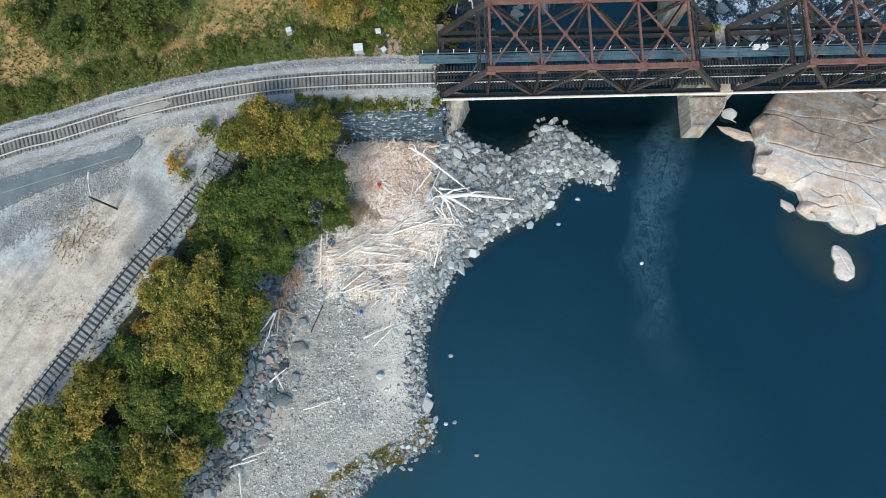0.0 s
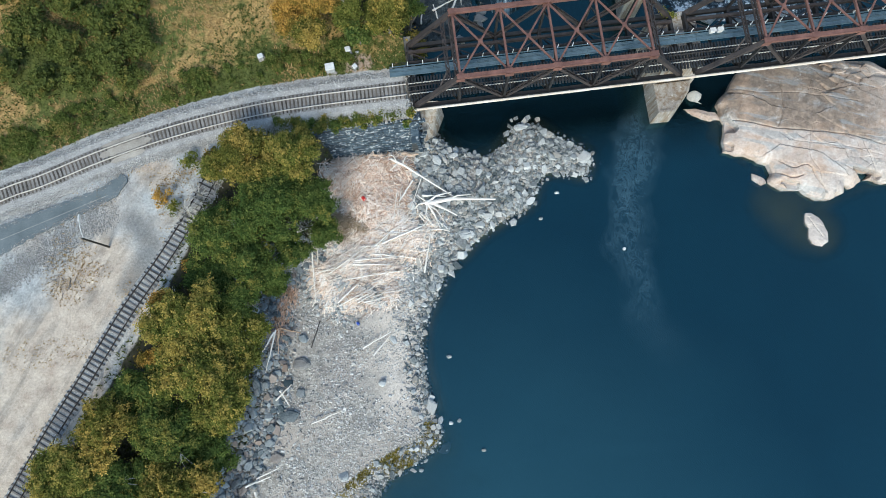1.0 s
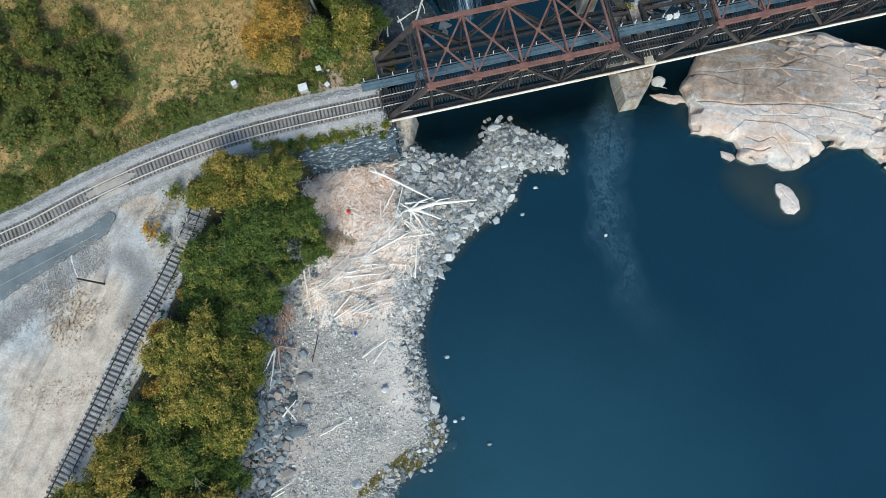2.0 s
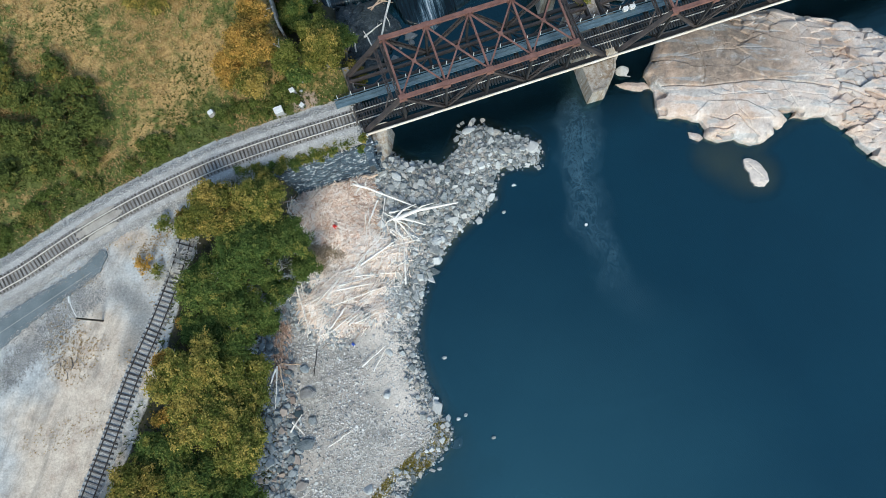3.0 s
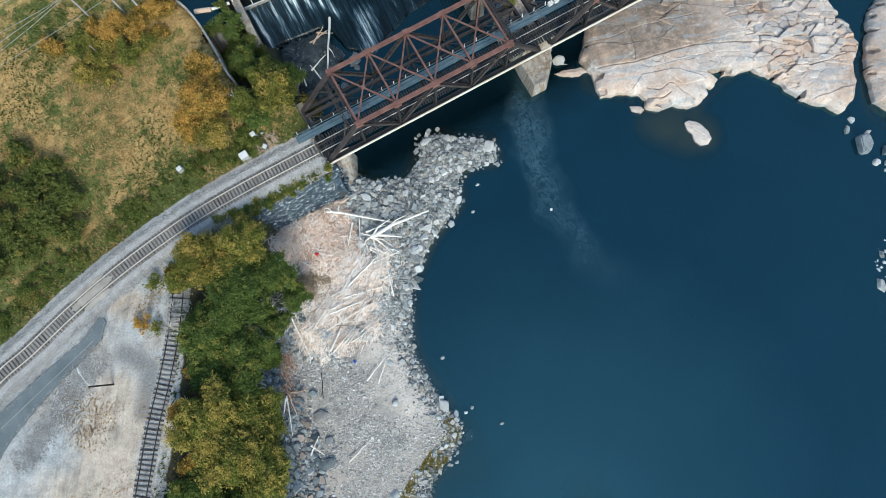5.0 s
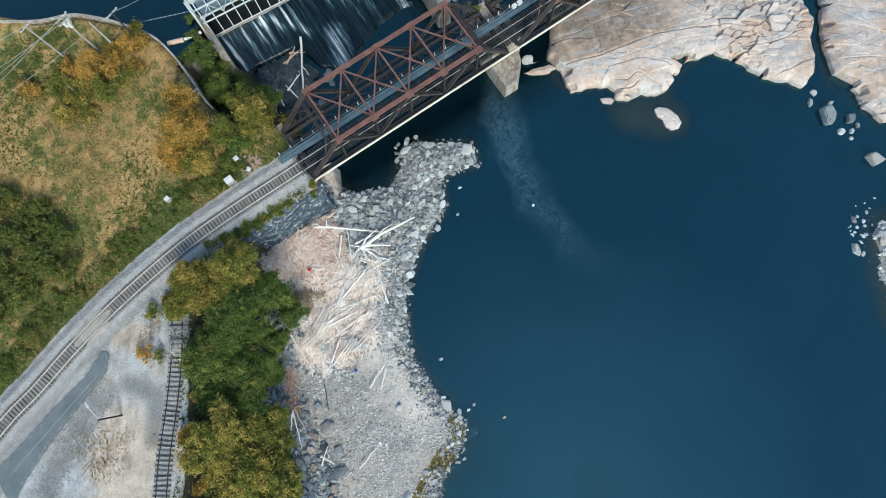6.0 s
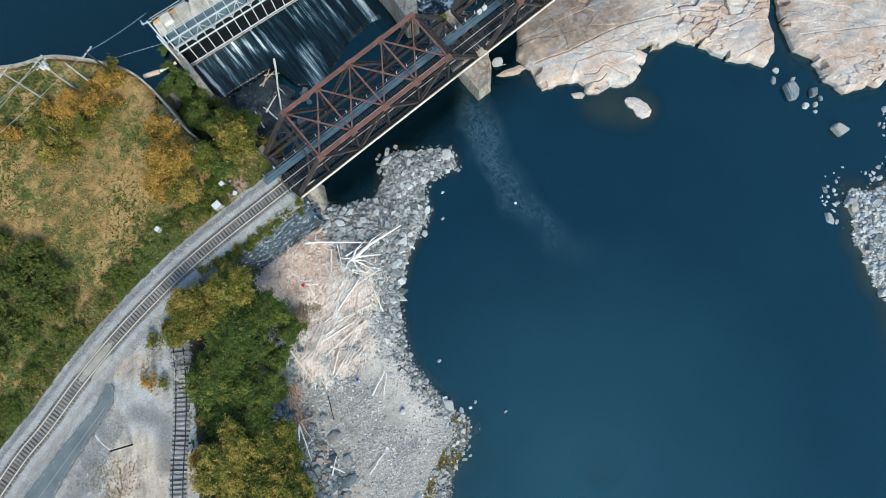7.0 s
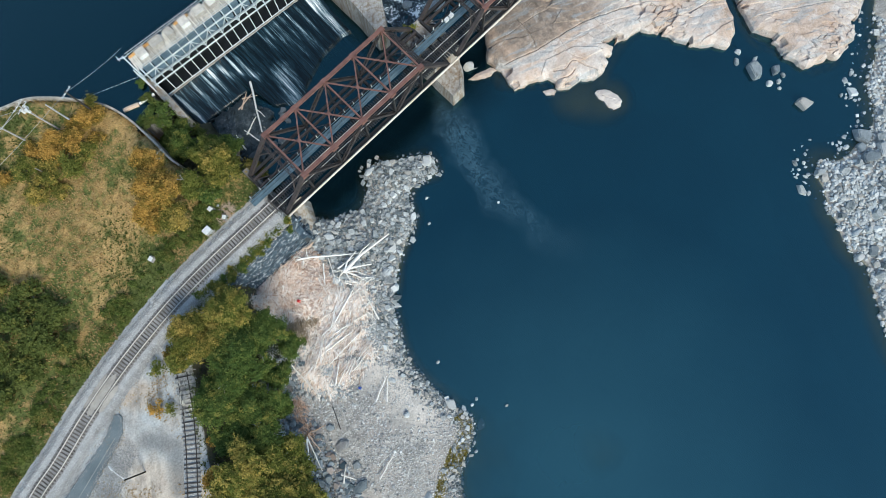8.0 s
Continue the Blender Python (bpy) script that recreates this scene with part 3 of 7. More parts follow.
# ---- track ----
def rail_profile(bm, line, z):
    """A rail swept along a plan line: foot, web and head."""
    prof = [(-0.055, 0), (0.055, 0), (0.055, 0.02), (0.012, 0.04), (0.012, 0.12), (0.037, 0.13), (0.037, 0.17), (-0.037, 0.17), (-0.037, 0.13), (-0.012, 0.12), (-0.012, 0.04), (-0.055, 0.02)]
    rings = []
    for i in range(len(line)):
        d = line[min(i + 1, len(line) - 1)] - line[max(i - 1, 0)]
        d = d / np.linalg.norm(d)
        nrm = np.array([-d[1], d[0]])
        rings.append([bm.verts.new((line[i][0] + nrm[0] * a, line[i][1] + nrm[1] * a, z + b)) for a, b in prof])
    k = len(prof)
    for r0, r1 in zip(rings, rings[1:]):
        for j in range(k):
            bm.faces.new((r0[j], r0[(j + 1) % k], r1[(j + 1) % k], r1[j]))


def offset(line, d):
    t = np.gradient(line, axis=0)
    t /= np.linalg.norm(t, axis=1)[:, None]
    return line + np.stack([-t[:, 1], t[:, 0]], 1) * d


def tie_mesh(name, length, w, h, material, seed):
    rng = random.Random(seed)
    bm = bmesh.new()
    beam(bm, (0, -length / 2, h / 2), (0, length / 2, h / 2), w, h)
    for v in bm.verts:
        v.co += Vector((rng.uniform(-0.015, 0.015), rng.uniform(-0.05, 0.05), rng.uniform(-0.01, 0.01)))
    bmesh.ops.bevel(bm, geom=bm.edges[:], offset=0.015, segments=1, affect="EDGES")
    me = bpy.data.meshes.new(name)
    bm.to_mesh(me)
    bm.free()
    me.materials.append(material)
    return me


def every(line, step):
    s = np.concatenate([[0], np.cumsum(np.linalg.norm(np.diff(line, axis=0), axis=1))])
    at = np.arange(step / 2, s[-1], step)
    x, y = np.interp(at, s, line[:, 0]), np.interp(at, s, line[:, 1])
    x2, y2 = np.interp(at + 0.05, s, line[:, 0]), np.interp(at + 0.05, s, line[:, 1])
    return [(a, b, math.atan2(d - b, c - a)) for a, b, c, d in zip(x, y, x2, y2)]


def lay_track(name, label, line, z_tie, step, tie_meshes, rail_mat, seed, rails=(-0.7525, 0.7525), ragged=0.03):
    rng = random.Random(seed)
    track = thing(name, label, "railway track", kind="structure")
    for d in rails:
        bm = bmesh.new()
        rail_profile(bm, offset(line, d)[::2], z_tie + 0.17)
        part("rail", bm, rail_mat, track)
    for x, y, a in every(line, step):
        if x < -75 or rng.random() < ragged * 0.3:
            continue
        piece("tie", rng.choice(tie_meshes), track, pose(x, y, z_tie, 0, 0, math.degrees(a) + rng.uniform(-1, 1) * ragged * 60) @ Matrix.Translation((0, rng.uniform(-1, 1) * ragged, rng.uniform(-0.02, 0.01))))
    return track


TIES = [tie_mesh("tie", 2.4, 0.205, 0.17, TIE, i) for i in range(4)]
SIDING_TIES = [tie_mesh("tie", 2.35, 0.20, 0.17, TIE_SIDING, i + 20) for i in range(4)]
BRIDGE_TIES = [tie_mesh("tie", 3.3, 0.24, 0.24, TIE_BRIDGE, i + 9) for i in range(4)]
lay_track("railway_track", "curved main line of worn rails on dark wooden ties", TRACK, RAIL_Z - 0.34, 0.53, TIES, RAIL, 3)
BRIDGE_LINE = np.stack([np.arange(-6.6, 110, 0.6), np.full(len(np.arange(-6.6, 110, 0.6)), TRACK_Y)], 1)
bridge_track = lay_track("bridge_track", "straight bridge track of worn rails on closely spaced ties", BRIDGE_LINE, RAIL_Z - 0.41, 0.42, BRIDGE_TIES, RAIL, 4, ragged=0.02)
for d in (-0.35, 0.35):   # inner guard rails
    bm = bmesh.new()
    rail_profile(bm, offset(BRIDGE_LINE, d), RAIL_Z - 0.2)
    part("guard_rail", bm, RAIL_RUST, bridge_track, "dull guard rail")
lay_track("siding_track", "disused siding of rusty rails on dark weathered ties", SIDING, PLATEAU_Z + 0.04, 0.68, SIDING_TIES, RAIL_RUST, 5, ragged=0.06)

# walkway beside the bridge track, with railing brackets
walkway = thing("bridge_walkway", "blue-grey steel plate walkway with white bracket stubs", "walkway")
for i in range(39):
    bm = bmesh.new()
    x = -8.9 + i * 3.0
    slab(bm, [(x, 4.15), (x + 2.97, 4.15), (x + 2.97, 4.62), (x, 4.62)], 9.1, 9.16)
    slab(bm, [(x, 4.80), (x + 2.97, 4.80), (x + 2.97, 5.05), (x, 5.05)], 9.1, 9.17)
    part("plate", bm, WALK, walkway)
for y in (4.08, 4.71, 5.12, 5.45):
    bm = bmesh.new()
    beam(bm, (-8.9, y, 9.12), (108, y, 9.12), 0.07, 0.2)
    part("edge_angle", bm, WALK, walkway)
for i in range(56):
    x = -8.4 + i * 2.05
    bm = bmesh.new()
    beam(bm, (x, 5.5, 9.1), (x + 0.03, 5.62, 9.85), 0.09, 0.09)
    beam(bm, (x, 5.4, 9.2), (x, 5.75, 9.2), 0.09, 0.06)
    part("bracket", bm, WHITE, walkway, "short white bracket stub")
for k in (9.45, 9.8):
    bm = bmesh.new()
    tube(bm, [(-8.4, 5.6, k), (104, 5.6, k)], 0.02, 6)
    part("cable_rail", bm, DARK_STEEL, walkway)

# the cream pipe along the near side
pipe = thing("service_pipe", "cream painted service pipe along the bridge side", "pipe")
bm = bmesh.new()
tube(bm, [(-5.9, -0.75, 8.55), (108, -0.75, 8.55)], 0.17, 14)
part("run", bm, PIPE, pipe)
bm = bmesh.new()
tube(bm, [(-5.95, -0.75, 8.6), (-6.1, -0.78, 8.5), (-6.15, -0.8, 8.2), (-6.15, -0.8, 6.0)], 0.2, 12)
part("elbow", bm, WHITE, pipe, "white pipe elbow dropping to the ground")
for i in range(20):
    bm = bmesh.new()
    tube(bm, [(-2.0 + i * 5.6, -0.75, 8.55), (-1.8 + i * 5.6, -0.75, 8.55)], 0.21, 12)
    part("coupling", bm, PIPE, pipe)
for i in range(19):
    bm = bmesh.new()
    beam(bm, (BRIDGE_X + i * PANEL, -0.85, 8.33), (BRIDGE_X + i * PANEL, 0.1, 8.33), 0.12, 0.1)
    part("bracket", bm, DARK_STEEL, pipe)

# ---- abutment, wing wall, piers ----
bm = bmesh.new()
slab(bm, [(-9.5, -1.0), (-5.5, -1.0), (-5.5, 10.6), (-9.5, 10.6)], -1.5, 7.6, 0.1)
abutment = part("abutment", bm, CONCRETE, None)
tagged(abutment, "weathered grey concrete bridge abutment", "abutment", kind="structure")
bm = bmesh.new()   # sloping wing beside the bridge seat
lo = [(-5.6, -3.6, -1.0), (-3.6, -2.2, -1.0), (-1.8, 1.4, -1.0), (-5.6, 1.4, -1.0)]
hi = [(-5.4, -3.3, 1.6), (-4.0, -2.0, 1.8), (-2.6, 1.4, 5.6), (-5.4, 1.4, 6.2)]
lo, hi = [bm.verts.new(v) for v in lo], [bm.verts.new(v) for v in hi]
for k in range(4):
    bm.faces.new((lo[k], lo[(k + 1) % 4], hi[(k + 1) % 4], hi[k]))
bm.faces.new(hi)
tagged(part("wing_wall", bm, STAINED, None), "pale sloping concrete wing of the abutment", "wall", kind="structure")
bm = bmesh.new()
slab(bm, [(28.3, 0.9), (34.7, 0.9), (34.7, 10.0), (28.3, 10.0)], -2.5, 7.45, 0.5)
pier = tagged(part("pier", bm, STAINED, None), "pale stained concrete bridge pier", "pier", kind="structure")
bm = bmesh.new()   # cutwater: a low nose with a raised rim round a stained top
base = [(28.3, -3.65), (31.05, -3.7), (33.9, -0.6), (34.5, 1.05), (28.3, 1.05)]
top = [(28.5, -3.35), (30.5, -3.4), (33.4, -0.6), (34.0, 1.05), (28.5, 1.05)]
deep = [(28.75, -3.0), (30.35, -3.05), (33.1, -0.45), (33.7, 1.05), (28.75, 1.05)]
rings = [[bm.verts.new((x, y, z)) for x, y in ring] for ring, z in ((base, -2.5), (base, 0.6), (top, 3.45), (deep, 3.43), (deep, 3.28))]
for r0, r1 in zip(rings, rings[1:]):
    for k in range(5):
        bm.faces.new((r0[k], r0[(k + 1) % 5], r1[(k + 1) % 5], r1[k]))
bm.faces.new(rings[-1])
part("cutwater", bm, STAINED, pier, "low angled nose streaked with lime and rust")


# ---- stone, rock and dam materials ----
def rock_material(name, dark, light, tint, per_piece=0.12):
    g = Graph(name)
    p = g.coords()
    n, f = g.noise(p, 0.9, 5, 0.6), g.noise(p, 6, 4, 0.65)
    m = g.math("ADD", g.math("ADD", g.math("MULTIPLY", n, 0.5), g.math("MULTIPLY", f, 0.5)), g.span(g.chance(), 0, 1, -per_piece, per_piece))
    m = g.math("ADD", m, g.span(g.island(), 0, 1, -per_piece, per_piece))
    c = g.ramp(m, [(0.25, dark), (0.75, light)])
    c = g.mix(g.span(g.math("FRACT", g.math("MULTIPLY", g.math("ADD", g.chance(), g.island()), 7.3)), 0.72, 1.0, 0, 0.6), c, tint)
    g.bump(f, 0.5, 0.06)
    return g.done(c, 0.9, 0, 0.2)


STONE = rock_material("grey_river_stone", (0.085, 0.105, 0.11), (0.58, 0.59, 0.58), (0.46, 0.40, 0.34), 0.17)
RIPRAP = rock_material("blue_grey_quarry_stone", (0.045, 0.068, 0.082), (0.36, 0.395, 0.415), (0.36, 0.25, 0.19), 0.17)
PALE_ROCK = rock_material("pale_boulder", (0.27, 0.29, 0.30), (0.62, 0.63, 0.62), (0.52, 0.50, 0.47), 0.06)
BLEACHED_ROCK = rock_material("bleached_rock", (0.42, 0.36, 0.32), (0.80, 0.70, 0.63), (0.62, 0.50, 0.42), 0.03)
BLOCK = rock_material("blue_grey_block", (0.12, 0.145, 0.16), (0.46, 0.49, 0.50), (0.42, 0.36, 0.31), 0.1)
PEBBLE = rock_material("pale_shingle", (0.27, 0.26, 0.25), (0.64, 0.615, 0.58), (0.40, 0.33, 0.27))


def ledge_material():
    g = Graph("granite_ledge")
    p = g.position()
    n, m, f = g.noise(p, 0.10, 4, 0.6), g.noise(p, 0.7, 6, 0.65), g.noise(p, 7, 4, 0.6)
    streak = g.noise(g.scaled(p, (0.25, 1.4, 1), radians(-24)), 0.5, 5, 0.6)
    c = g.ramp(g.math("ADD", g.math("MULTIPLY", m, 0.55), g.math("MULTIPLY", f, 0.45)), [(0.30, (0.32, 0.28, 0.255)), (0.5, (0.54, 0.465, 0.42)), (0.70, (0.74, 0.675, 0.63))])
    c = g.mix(0.42, c, g.mix(g.ramp(m, [(0.4, 0.0), (0.6, 1.0)]), g.ramp(g.attribute("plate"), [(0.0, (0.44, 0.41, 0.39)), (0.25, (0.66, 0.50, 0.40)), (0.5, (0.76, 0.66, 0.58)), (0.75, (0.66, 0.45, 0.33)), (1.0, (0.84, 0.78, 0.72))]), c))
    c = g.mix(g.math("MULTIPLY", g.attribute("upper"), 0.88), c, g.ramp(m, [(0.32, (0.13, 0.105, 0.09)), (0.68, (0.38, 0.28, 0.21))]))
    c = g.mix(g.ramp(n, [(0.48, 0.0), (0.58, 0.7)]), c, g.ramp(m, [(0.35, (0.44, 0.29, 0.20)), (0.65, (0.62, 0.45, 0.35))]))
    c = g.mix(g.ramp(streak, [(0.54, 0.0), (0.60, 0.6)]), c, (0.34, 0.36, 0.375))
    c = g.mix(g.span(g.axis(p, 2), 0.25, 0.02, 0, 0.55), c, (0.20, 0.16, 0.11))
    c = g.mix(g.ramp(g.noise(p, 0.33, 7, 0.72, 0.6), [(0.55, 0.0), (0.65, 0.45)]), c, (0.74, 0.71, 0.68))
    c = g.mix(g.ramp(g.noise(g.scaled(p, (1, 1, 1), 0.7), 0.5, 7, 0.75, 0.8), [(0.575, 0.0), (0.64, 0.6)]), c, (0.24, 0.225, 0.21))
    c = g.mix(0.55, c, g.ramp(g.noise(p, 16, 4, 0.75), [(0.3, 0.2), (0.5, 0.48), (0.72, 0.75)]), "OVERLAY")
    c = g.mix(0.4, c, g.ramp(g.noise(p, 2.6, 6, 0.75), [(0.3, 0.2), (0.5, 0.5), (0.70, 0.78)]), "OVERLAY")
    g.bump(g.math("ADD", m, f), 0.45, 0.15)
    return g.done(c, 0.85, 0, 0.25)


LEDGE = ledge_material()


def masonry_material():
    g = Graph("stained_masonry")
    p = g.position()
    n, f = g.noise(p, 0.8, 5), g.noise(p, 7, 4)
    m = g.math("ADD", g.math("ADD", g.math("MULTIPLY", n, 0.6), g.math("MULTIPLY", f, 0.4)), g.span(g.chance(), 0, 1, -0.12, 0.12))
    c = g.ramp(m, [(0.30, (0.018, 0.032, 0.047)), (0.62, (0.070, 0.108, 0.142)), (0.80, (0.17, 0.215, 0.25))])
    run = g.noise(g.scaled(p, (1.4, 1.4, 2.6)), 1.1, 6, 0.75)
    c = g.mix(g.ramp(run, [(0.545, 0.0), (0.60, 0.85)]), c, (0.56, 0.60, 0.62))
    g.bump(f, 0.5, 0.04)
    return g.done(c, 0.85, 0, 0.3)


MASONRY = masonry_material()
MORTAR = grainy("dark_mortar", (0.03, 0.035, 0.04), (0.08, 0.085, 0.09), 1, 8, 0.95)


# ---- stones ----
def rough_stone(seed, points=13, flat=0.6):
    """Corners and triangles of an angular stone about one unit across."""
    rng = random.Random(seed)
    bm = bmesh.new()
    if points < 18:   # split blocks: a knocked-about slab
        sides = rng.choice((4, 5, 5, 6))
        for k in range(sides):
            a = (k + rng.uniform(-0.28, 0.28)) * 2 * math.pi / sides
            r = rng.uniform(0.42, 0.62)
            for z, q in ((-0.5, 1.0), (rng.uniform(0.25, 0.5), rng.uniform(0.62, 0.98))):
                bm.verts.new((r * q * math.cos(a), r * q * math.sin(a) * 0.82, z * flat))
    else:
        for _ in range(points):
            v = Vector((rng.gauss(0, 1), rng.gauss(0, 1), rng.gauss(0, 1))).normalized() * rng.uniform(0.42, 0.56)
            bm.verts.new((v.x * rng.uniform(0.85, 1.15), v.y * rng.uniform(0.7, 1.0), v.z * flat))
    hull = bmesh.ops.convex_hull(bm, input=bm.verts[:])
    bmesh.ops.delete(bm, geom=list({v for v in hull["geom_interior"] if isinstance(v, bmesh.types.BMVert)}), context="VERTS")
    bmesh.ops.triangulate(bm, faces=bm.faces[:])
    bmesh.ops.recalc_face_normals(bm, faces=bm.faces[:])
    bm.verts.ensure_lookup_table()
    bm.verts.index_update()
    vs = np.array([v.co[:] for v in bm.verts])
    fs = np.array([[v.index for v in f.verts] for f in bm.faces])
    bm.free()
    return vs, fs


STONES = [rough_stone(i, 10, 0.42 + 0.07 * (i % 5)) for i in range(18)]
ROUND = [rough_stone(50 + i, 20, 0.6) for i in range(8)]


def turn_matrices(yaw, tilt_x, tilt_y):
    cz, sz, cx, sx, cy, sy = np.cos(yaw), np.sin(yaw), np.cos(tilt_x), np.sin(tilt_x), np.cos(tilt_y), np.sin(tilt_y)
    o, z = np.ones_like(yaw), np.zeros_like(yaw)
    rz = np.stack([np.stack([cz, -sz, z], -1), np.stack([sz, cz, z], -1), np.stack([z, z, o], -1)], -2)
    rx = np.stack([np.stack([o, z, z], -1), np.stack([z, cx, -sx], -1), np.stack([z, sx, cx], -1)], -2)
    ry = np.stack([np.stack([cy, z, sy], -1), np.stack([z, o, z], -1), np.stack([-sy, z, cy], -1)], -2)
    return rz @ ry @ rx


def strewn(name, shapes, place, size, yaw, tilt, material, parent=None, rng=None):
    """Many small loose shapes as one mesh."""
    rng = rng or np.random.RandomState(1)
    which = rng.randint(0, len(shapes), len(place))
    V, Fs, n = [], [], 0
    for k, (vs, fs) in enumerate(shapes):
        idx = np.nonzero(which == k)[0]
        if not len(idx):
            continue
        R = turn_matrices(yaw[idx], tilt[idx, 0], tilt[idx, 1])
        pts = np.einsum("nij,nvj->nvi", R, vs[None] * size[idx][:, None, :]) + place[idx][:, None, :]
        V.append(pts.reshape(-1, 3))
        Fs.append((fs[None] + (np.arange(len(idx)) * len(vs))[:, None, None] + n).reshape(-1, fs.shape[1]))
        n += len(idx) * len(vs)
    ob = new(name, mesh_np(name, np.vstack(V), np.vstack(Fs), material))
    ob.parent = parent
    return ob


def spread(rng, n, box, keep, gap=None):
    """Random plan places where keep(x, y) gives a chance; gap keeps big ones apart."""
    x0, y0, x1, y1 = box
    out = []
    while sum(len(o) for o in out) < n:
        p = np.stack([rng.uniform(x0, x1, 4000), rng.uniform(y0, y1, 4000)], 1)
        p = p[rng.uniform(0, 1, 4000) < keep(p[:, 0], p[:, 1])]
        out.append(p)
        if len(out) > 60:
            break
    p = np.vstack(out)
    if gap:
        cell, good = {}, []
        for q in p:
            k = (int(q[0] // gap), int(q[1] // gap))
            if all((q[0] - a) ** 2 + (q[1] - b) ** 2 > gap * gap for i in (-1, 0, 1) for j in (-1, 0, 1) for a, b in cell.get((k[0] + i, k[1] + j), ())):
                cell.setdefault(k, []).append(tuple(q))
                good.append(q)
                if len(good) >= n:
                    break
        p = np.array(good)
    return p[:n]


def stone_field(name, label, material, n_single, n_loose, box, keep, size, gap, seed, small=(0.15, 0.4), shapes=STONES):
    """A field of stones: the large ones singly, small ones between as one mesh."""
    rng = np.random.RandomState(seed)
    field = thing(name, label, "rocks", kind="structure")
    meshes = [mesh_np("stone", vs, fs, material) for vs, fs in shapes]
    p = spread(rng, n_single, box, keep, gap)
    z = height(p[:, 0], p[:, 1])
    for (x, y), zz in zip(p, z):
        s = size[0] + (size[1] - size[0]) * rng.beta(1.2, 2.4)
        m = pose(x, y, max(zz, -0.25) + s * 0.14, rng.uniform(-18, 18), rng.uniform(-18, 18), rng.uniform(0, 360)) @ Matrix.Diagonal((s * rng.uniform(0.85, 1.25), s, s * rng.uniform(0.8, 1.1), 1))
        piece("stone", meshes[rng.randint(len(meshes))], field, m)
    if n_loose:
        q = spread(rng, n_loose, box, keep)
        z = height(q[:, 0], q[:, 1])
        s = rng.uniform(small[0], small[1], (len(q), 1)) * rng.uniform(0.75, 1.25, (len(q), 3))
        place = np.column_stack([q, np.maximum(z, -0.2) + s[:, 2] * 0.15])
        tagged(strewn("loose_stones", shapes, place, s, rng.uniform(0, 6.28, len(q)), rng.uniform(-0.4, 0.4, (len(q), 2)), material, field, rng), kind="stuff")
    return field


def on_spit(x, y):
    d = signed(SHORE, x, y)
    return np.where((d > -0.8) & (x > -6.5 - 0.25 * np.maximum(-y - 4, 0)) & (y > -24), np.where(d < 0.15, 0.13, np.clip(0.75 + 0.7 * vnoise(x, y, 0.45, 15), 0.2, 1)), 0)


def on_shore_strip(x, y):
    d = signed(SHORE, x, y)
    return np.where((d > -0.7) & (d < 2.6) & (y < -22) & (y > -56), np.where(d < 1.2, 0.9, 0.35), 0)


def on_bank_foot(x, y):
    d = signed(TOE, x, y)
    return np.where((d > -3.6) & (d < 3.5) & (y < -15) & (y > -60), np.clip(0.9 - np.maximum(-d - 2.2, 0) * 0.4, 0, 1), 0)


def on_beach(x, y):
    d, t = signed(SHORE, x, y), signed(TOE, x, y)
    return np.where((d > 0) & (t < 1) & (x < 22) & (y > -60) & (y < 0), 1.0, 0)


def on_east(x, y):
    d = signed(EAST, x, y)
    return np.where((d > -0.6) & (d < 26), np.where(d < 0.4, 0.25, np.clip(0.8 + 0.6 * vnoise(x, y, 0.3, 19), 0.2, 1)), np.where((d > -4.5) & (d <= -0.6) & (x > 60) & (y > -60.5), 0.14 * np.clip(1 + 2.0 * vnoise(x, y, 0.4, 23), 0, 1), 0))


stone_field("rock_spit", "spit of angular pale grey boulders", STONE, 300, 4600, (-9, -25, 21, 0), on_spit, (0.5, 2.0), 0.8, 11, (0.2, 0.85))
stone_field("shore_rocks", "pale boulders strung along the waterline", STONE, 120, 1700, (-24, -56, -3, -21), on_shore_strip, (0.45, 1.5), 0.7, 12, (0.15, 0.5))
stone_field("riprap_bank", "heap of blue-grey angular quarry blocks below the trees", RIPRAP, 290, 3000, (-46, -60, -19, -14), on_bank_foot, (0.7, 1.9), 0.75, 13, (0.25, 0.7))
stone_field("east_cobbles", "cobble bank of grey rounded stones", STONE, 300, 9500, (50, -96, 96, -43), on_east, (0.8, 2.5), 0.95, 14, (0.25, 0.95), ROUND[:3] + STONES[:9])
rng = np.random.RandomState(21)
pb = spread(rng, 17000, (-40, -60, 21, 0), lambda x, y: on_beach(x, y) * np.clip(0.5 + 1.2 * vnoise(x, y, 0.18, 33), 0.06, 1))
ps = rng.uniform(0.08, 0.3, (len(pb), 1)) ** 1.0 * rng.uniform(0.75, 1.25, (len(pb), 3))
shingle = strewn("shingle", ROUND[:3] + STONES[:3], np.column_stack([pb, height(pb[:, 0], pb[:, 1]) + ps[:, 2] * 0.1]), ps, rng.uniform(0, 6.28, len(pb)), rng.uniform(-0.4, 0.4, (len(pb), 2)), PEBBLE, None, rng)
bp = spread(rng, 5200, (-34, -58, 0, -17), lambda x, y: on_beach(x, y) * np.clip(0.45 + 1.1 * vnoise(x, y, 0.22, 31), 0.03, 1))
bs = (0.14 + 0.75 * rng.beta(1.0, 6, (len(bp), 1))) * rng.uniform(0.75, 1.25, (len(bp), 3))
cobbles = strewn("beach_cobbles", STONES[:9] + ROUND[:3], np.column_stack([bp, height(bp[:, 0], bp[:, 1]) + bs[:, 2] * 0.12]), bs, rng.uniform(0, 6.28, len(bp)), rng.uniform(-0.4, 0.4, (len(bp), 2)), rock_material("mixed_cobble", (0.17, 0.175, 0.18), (0.76, 0.745, 0.72), (0.44, 0.36, 0.29), 0.24), None, rng)
